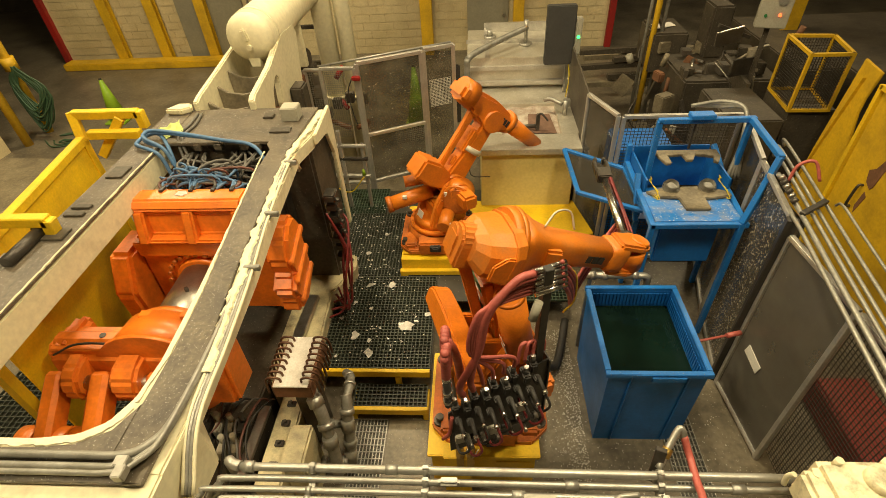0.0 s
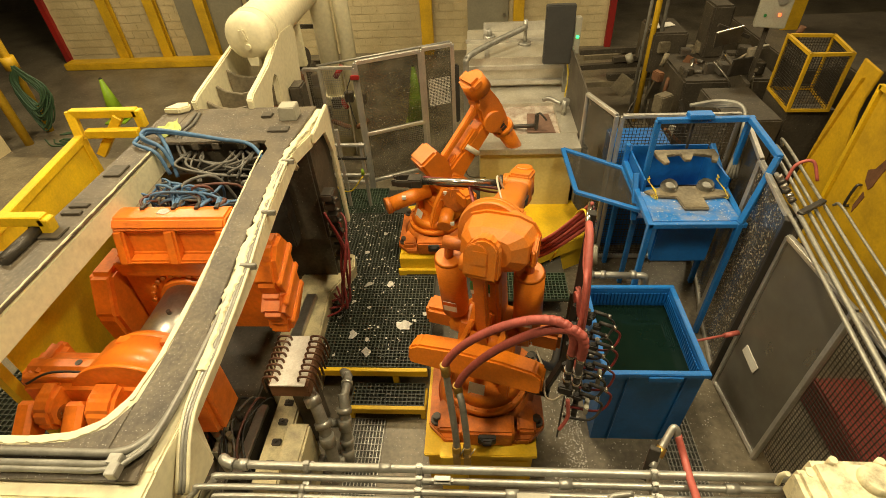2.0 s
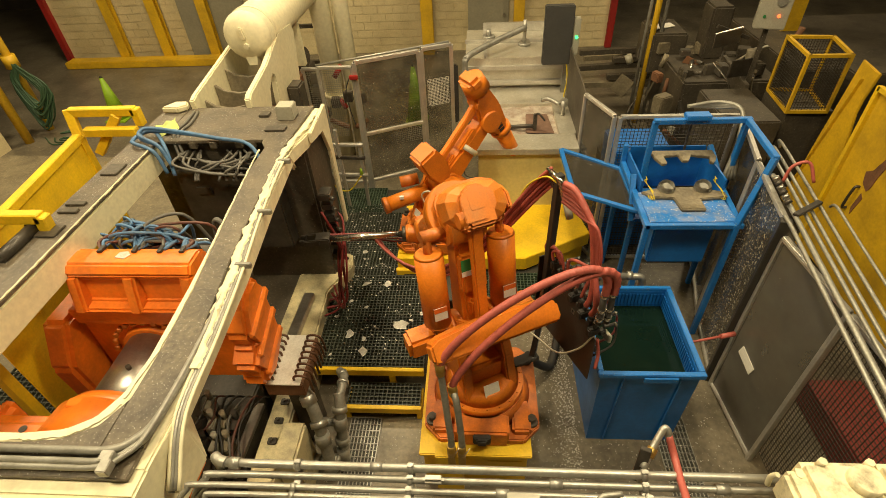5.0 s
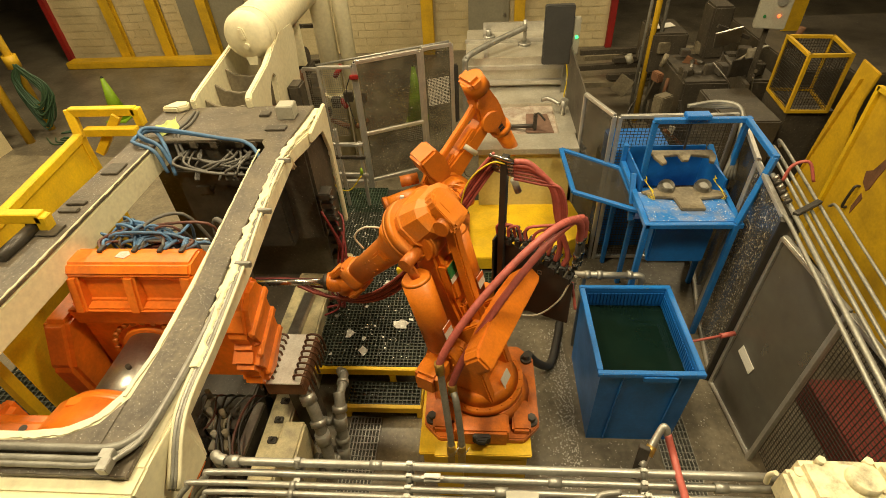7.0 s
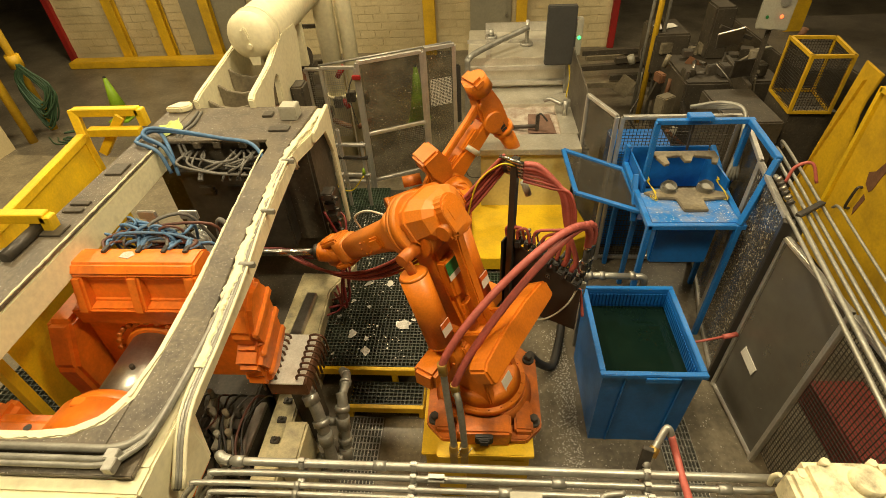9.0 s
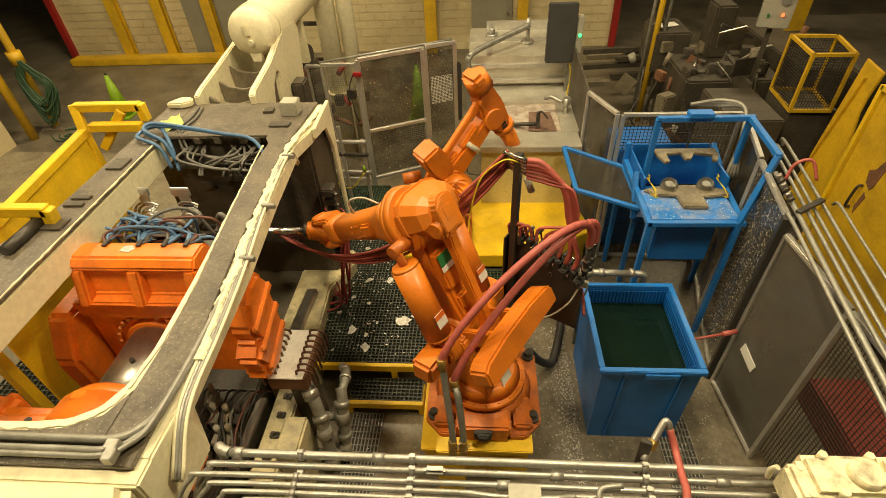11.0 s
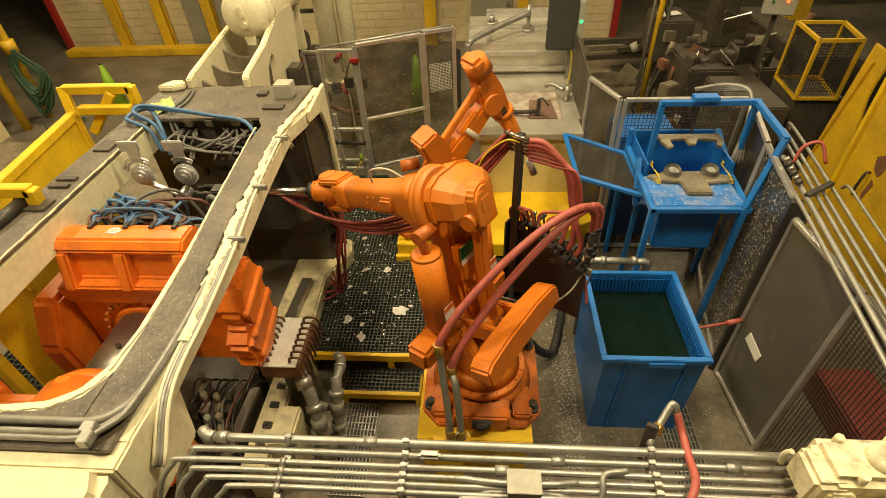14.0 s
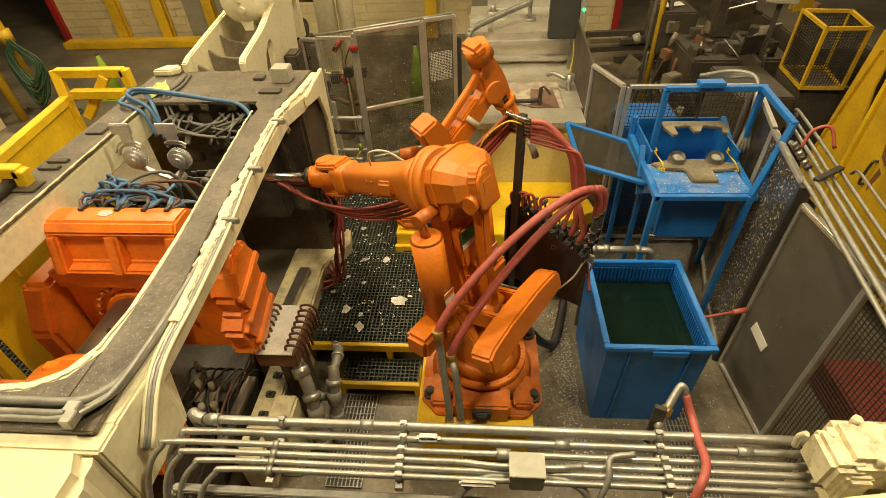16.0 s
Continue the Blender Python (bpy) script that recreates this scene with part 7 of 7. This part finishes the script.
for i in range(22):
    bm = B()
    c = Vector((rj.uniform(3.5, 4.9), rj.uniform(8.3, 9.6), 1.36 + rj.uniform(0, .12)))
    if i % 3:
        box(bm, c, (rj.uniform(.06, .22), rj.uniform(.06, .22), rj.uniform(.06, .2)), .012, pose(0, 0, 0, 0, 0, rj.uniform(-20, 20)))
    else:
        rod(bm, c, c + Vector((rj.uniform(-.4, .4), rj.uniform(-.4, .4), rj.uniform(-.1, .3))), .03)
    part("machine_detail", bm, (MACHINE_DARK, MACHINE_TAN, STEEL, MACHINE_DARK, MACHINE_DARK)[i % 5], px)
bm = B()
slab(bm, [(-.2, -.12), (.18, -.1), (.22, .1), (-.16, .14)], "z", 0, .01)
pap = solid("paper_sheet", bm, PAPER, "white paper lying on the press", "paper")
pap.matrix_basis = pose(3.55, 9.9, 1.715, 0, 0, 20)
bm = B()
slab(bm, [(-.08, -.16), (.08, -.16), (.08, .16), (-.08, .16)], "y", 0, .006)
pap = solid("paper_sheet", bm, PAPER, "white paper notice hung on dark machinery", "paper")
pap.matrix_basis = pose(3.72, 6.488, 1.38, 0, 0, 0)
bm = B()
span(bm, (3.5, 6.5, 0), (4.2, 7.6, 1.5), .02)
span(bm, (2.2, 6.6, 0), (3.3, 7.8, .5), .02)
solid("dark_cabinet", bm, MACHINE_DARK, "dark grimy steel cabinet behind the fence", "cabinet")
eb = thing("electrical_box", "grey electrical box with dial and red lamp", "electrical box")
bm = B()
box(bm, (0, 0, 0), (.5, .2, .62), .015)
part("box", bm, GREY_BOX, eb)
bm = B()
rod(bm, (.08, -.1, .12), (.08, -.13, .12), .08, None, 20)
part("dial", bm, PIPE_GREY, eb)
bm = B()
rod(bm, (.1, -.1, -.1), (.1, -.125, -.1), .025, None, 12)
part("red_lamp", bm, RED_LIGHT, eb, "lit red indicator")
bm = B()
rod(bm, (-.12, -.1, -.12), (-.12, -.12, -.12), .025, None, 12)
part("button", bm, GREEN_LABEL, eb)
bm = B()
bar(bm, (0, .1, -.3), (0, .1, -2.4), .08, .08)
part("post", bm, MACHINE_DARK, eb)
eb.matrix_basis = pose(4.38, 8.0, 2.5, 0, 0, -20) @ Matrix.Diagonal((.8, .8, .9, 1))
tp = thing("yellow_post", "thin worn yellow post with conduits", "post")
bm = B()
rod(bm, (3.3, 9.6, 0), (3.3, 9.6, 4.0), .05, None, 14)
part("post", bm, YELLOW_DULL, tp)
for x in (3.18, 3.45):
    bm = B()
    rod(bm, (x, 9.65, 0), (x + .02, 9.65, 4.0), .03, None, 10)
    part("conduit", bm, PIPE_GREY, tp)
dk = thing("conveyor", "dark grimy conveyor and rails in the back bay", "conveyor")
for i in range(9):
    bm = B()
    y = 10.3 + .5 * (i % 4)
    bar(bm, (2.0 + .2 * i, y, .5 + .15 * (i % 3)), (5.4 + .6 * (i % 4), y + .3 * (i % 2), .5 + .2 * (i % 3)), .12, .1)
    part("rail", bm, MACHINE_DARK if i % 3 else MACHINE_TAN, dk)
bm = B()
span(bm, (5.2, 8.2, .0), (8.5, 11.0, 1.5), .02)
span(bm, (5.5, 7.4, 1.6), (8.5, 7.7, 1.75), .02)
part("body", bm, MACHINE_DARK, dk)
column(5.9, .3, YELLOW_DULL, "steel_column", "worn yellow steel column in the back bay", 10.2)
# block wall, its lower courses in single blocks
for r in range(8):
    for c in range(37):
        shared("block", brick_me, wall_north, pose(-11.2 + c * W + (r % 2) * .2, 14.052, r * .2 + .1))


# ---- what moves ----
# seconds; column turn, lower arm lean and forearm pitch in degrees; turn of the tool to the forearm's left
ARM = [
    (0.0, 18.3, -10.3, -22.5, 74), (0.6, 25.1, -10.0, -21.1, 66), (1.0, 31.7, -8.2, -23.6, 98), (1.3, 46.0, -4.5, -25.5, 102), (1.5, 59.5, -6.5, -23.4, 102),
    (1.75, 66.0, -9.0, -18.0, 98), (2.0, 73.6, -9.5, -14.5, 99), (2.3, 77.5, -6.5, -18.0, 98), (2.6, 80.9, -2.9, -23.9, 97), (3.0, 85.8, 0.3, -32.9, 93), (3.5, 89.6, 3.4, -40.7, 90),
    (4.2, 90.0, 5.0, -41.5, 89), (4.8, 108.0, 8.0, -43.0, 76), (5.6, 140.0, 11.5, -45.0, 46), (6.3, 155.4, 13.1, -45.8, 27), (7.0, 156.0, 14.9, -47.5, 26),
    (8.0, 156.0, 15.5, -46.5, 26), (8.4, 154.5, 16.5, -43.0, 27), (9.2, 150.4, 18.9, -33.6, 30), (9.8, 149.4, 21.3, -30.8, 32), (10.6, 149.0, 23.6, -28.8, 32), (11.3, 149.0, 24.2, -28.1, 32), (11.5, 149.0, 23.8, -27.8, 32),
    (11.7, 148.6, 21.0, -25.0, 32), (12.0, 147.8, 12.5, -19.5, 33), (12.15, 147.5, 10.2, -18.2, 33), (12.5, 147.4, 8.2, -16.9, 33), (13.0, 147.5, 7.6, -16.5, 33), (14.5, 147.8, 7.2, -16.4, 33), (16.0, 148.1, 6.9, -16.4, 33),
]
ARM_B = [(0.0, 30.0, 39.0, -43.0), (0.5, 30.0, 39.0, -44.0), (1.0, 30.8, 40.0, -48.0), (1.5, 32.5, 41.5, -54.0), (2.0, 33.6, 42.5, -58.0), (3.0, 34.0, 43.0, -60.0), (16.0, 34.0, 43.0, -60.0)]
PLATEN_Y = [(0.0, 0.86), (0.5, 0.84), (1.0, 0.79), (1.5, 0.70), (2.0, 0.58), (2.5, 0.45), (3.0, 0.30), (3.5, 0.14), (4.0, 0.05), (4.6, 0.01), (6.0, 0.0), (16.0, 0.0)]
TICKS = sorted({round(0.15 * i, 2) for i in range(29)} | {round(4.2 + 0.3 * i, 2) for i in range(8)} | {round(6.5 + 0.5 * i, 2) for i in range(20)} | {11.65, 11.85, 12.15, 12.35})


def mixed(rows, t):
    """The row at t seconds, on a smooth line through the rows."""
    ts = [r[0] for r in rows]
    i = max(0, min(len(ts) - 2, int(np.searchsorted(ts, t)) - 1))
    out = []
    for c in range(1, len(rows[0])):
        def slope(j):
            if j <= 0 or j >= len(ts) - 1:
                return 0.0
            a = (rows[j][c] - rows[j - 1][c]) / (ts[j] - ts[j - 1])
            b = (rows[j + 1][c] - rows[j][c]) / (ts[j + 1] - ts[j])
            return 0.0 if a * b <= 0 else 2 * a * b / (a + b)
        h = ts[i + 1] - ts[i]
        s = (t - ts[i]) / h
        out.append(rows[i][c] * (1 + 2 * s) * (1 - s) ** 2 + slope(i) * h * s * (1 - s) ** 2 + rows[i + 1][c] * s * s * (3 - 2 * s) + slope(i + 1) * h * s * s * (s - 1))
    return out


def arm_pose(t):
    q1, q2, p, yaw = mixed(ARM, t)
    j = joints(1.0, q1, q2, p)
    heading = q1 + yaw
    j["wrist"] = j["gripper"] = Matrix.Translation(j["wrist"]) @ pose(0, 0, 0, 0, mixed(TILT, t)[0], heading)
    j["valve_panel"] = j["turret"]
    return j


GRIP = Vector((-1.40, -0.09, 0.21))
TILT = [(0.0, -8.0), (0.6, -3.0), (1.0, -18.0), (1.5, -4.0), (2.0, 2.0), (3.0, 2.0), (6.3, 0.0), (16.0, 0.0)]


def arc(a, b, c, d, n):
    """n + 1 places along a bent line from a to d."""
    return [(1 - s) ** 3 * a + 3 * s * (1 - s) ** 2 * b + 3 * s * s * (1 - s) * c + s ** 3 * d for s in (i / n for i in range(n + 1))]


def motions():
    rows, hoses = {k: [] for k in links}, {}
    base = Matrix.Translation(ROBOT)
    for t in TICKS:
        j = arm_pose(t)
        for k in rows:
            rows[k].append((t, j[k]))
        turn, tool = base @ j["turret"], base @ j["gripper"]
        for kind, i, h, pieces in HOSES:
            n = len(pieces)
            if kind == "supply":
                a = Vector((-.065 + .085 * i, 2.41, 1.66 - .25 * i))
                d = turn @ Vector((-.54 - .015 * i, -.69 - .06 * i, 1.52))
                far = (d - a).length
                over = Vector((d.x - a.x, d.y - a.y, 0)) / max(far, .1)
                line = arc(a, a + Vector((.02, .04, .2 + .12 * far)) + .1 * (d - a), d + Vector((0, 0, .62)) + .06 * over, d, n)
            else:
                a = turn @ Vector((.2, -.64 - .01 * i, 2.13 - .035 * i))
                d = tool @ Vector((.50, -.05 - .014 * i, -.09))
                m = turn @ Vector((.58, -.48 + .03 * i, 1.75 - .08 * i))
                inward = Vector((ROBOT[0] - d.x, ROBOT[1] - d.y, 0)).normalized()
                line = arc(a, m + Vector((0, 0, -.1)), d + .95 * inward + turn.to_3x3() @ Vector((0, -.12, 0)) + Vector((0, 0, -.5 - .03 * i)), d, n)
            for q, a, b in zip(pieces, line, line[1:]):
                hoses.setdefault(q, []).append((t, Matrix.Translation((a + b) / 2) @ (b - a).to_track_quat("Z", "Y").to_matrix().to_4x4()))
    for k, r in rows.items():
        walk(links[k], r)
    for q, r in hoses.items():
        walk(q, r)
    rows = {k: [] for k in links_b}
    for t in sorted({0.25 * i for i in range(13)} | {16.0}):
        q1, q2, p = mixed(ARM_B, t)
        j = joints(0.92, q1, q2, p)
        j["wrist"] = Matrix.Translation(j["wrist"]) @ pose(0, 0, 0, 0, 35 - p * .55, q1 + 10)
        for k in rows:
            rows[k].append((t, j[k]))
    for k, r in rows.items():
        walk(links_b[k], r)
    held = []
    for t in TICKS:
        if t <= 8.0:
            q = Vector((-2.37, 3.39 + mixed(PLATEN_Y, t)[0], 1.72))
        else:
            q = base @ arm_pose(t)["wrist"].translation + GRIP
        held.append((t, Matrix.Translation(q)))
    walk(cast, held)
    walk(platen, [(t, pose(0, mixed(PLATEN_Y, t)[0], 0)) for t in TICKS])


motions()
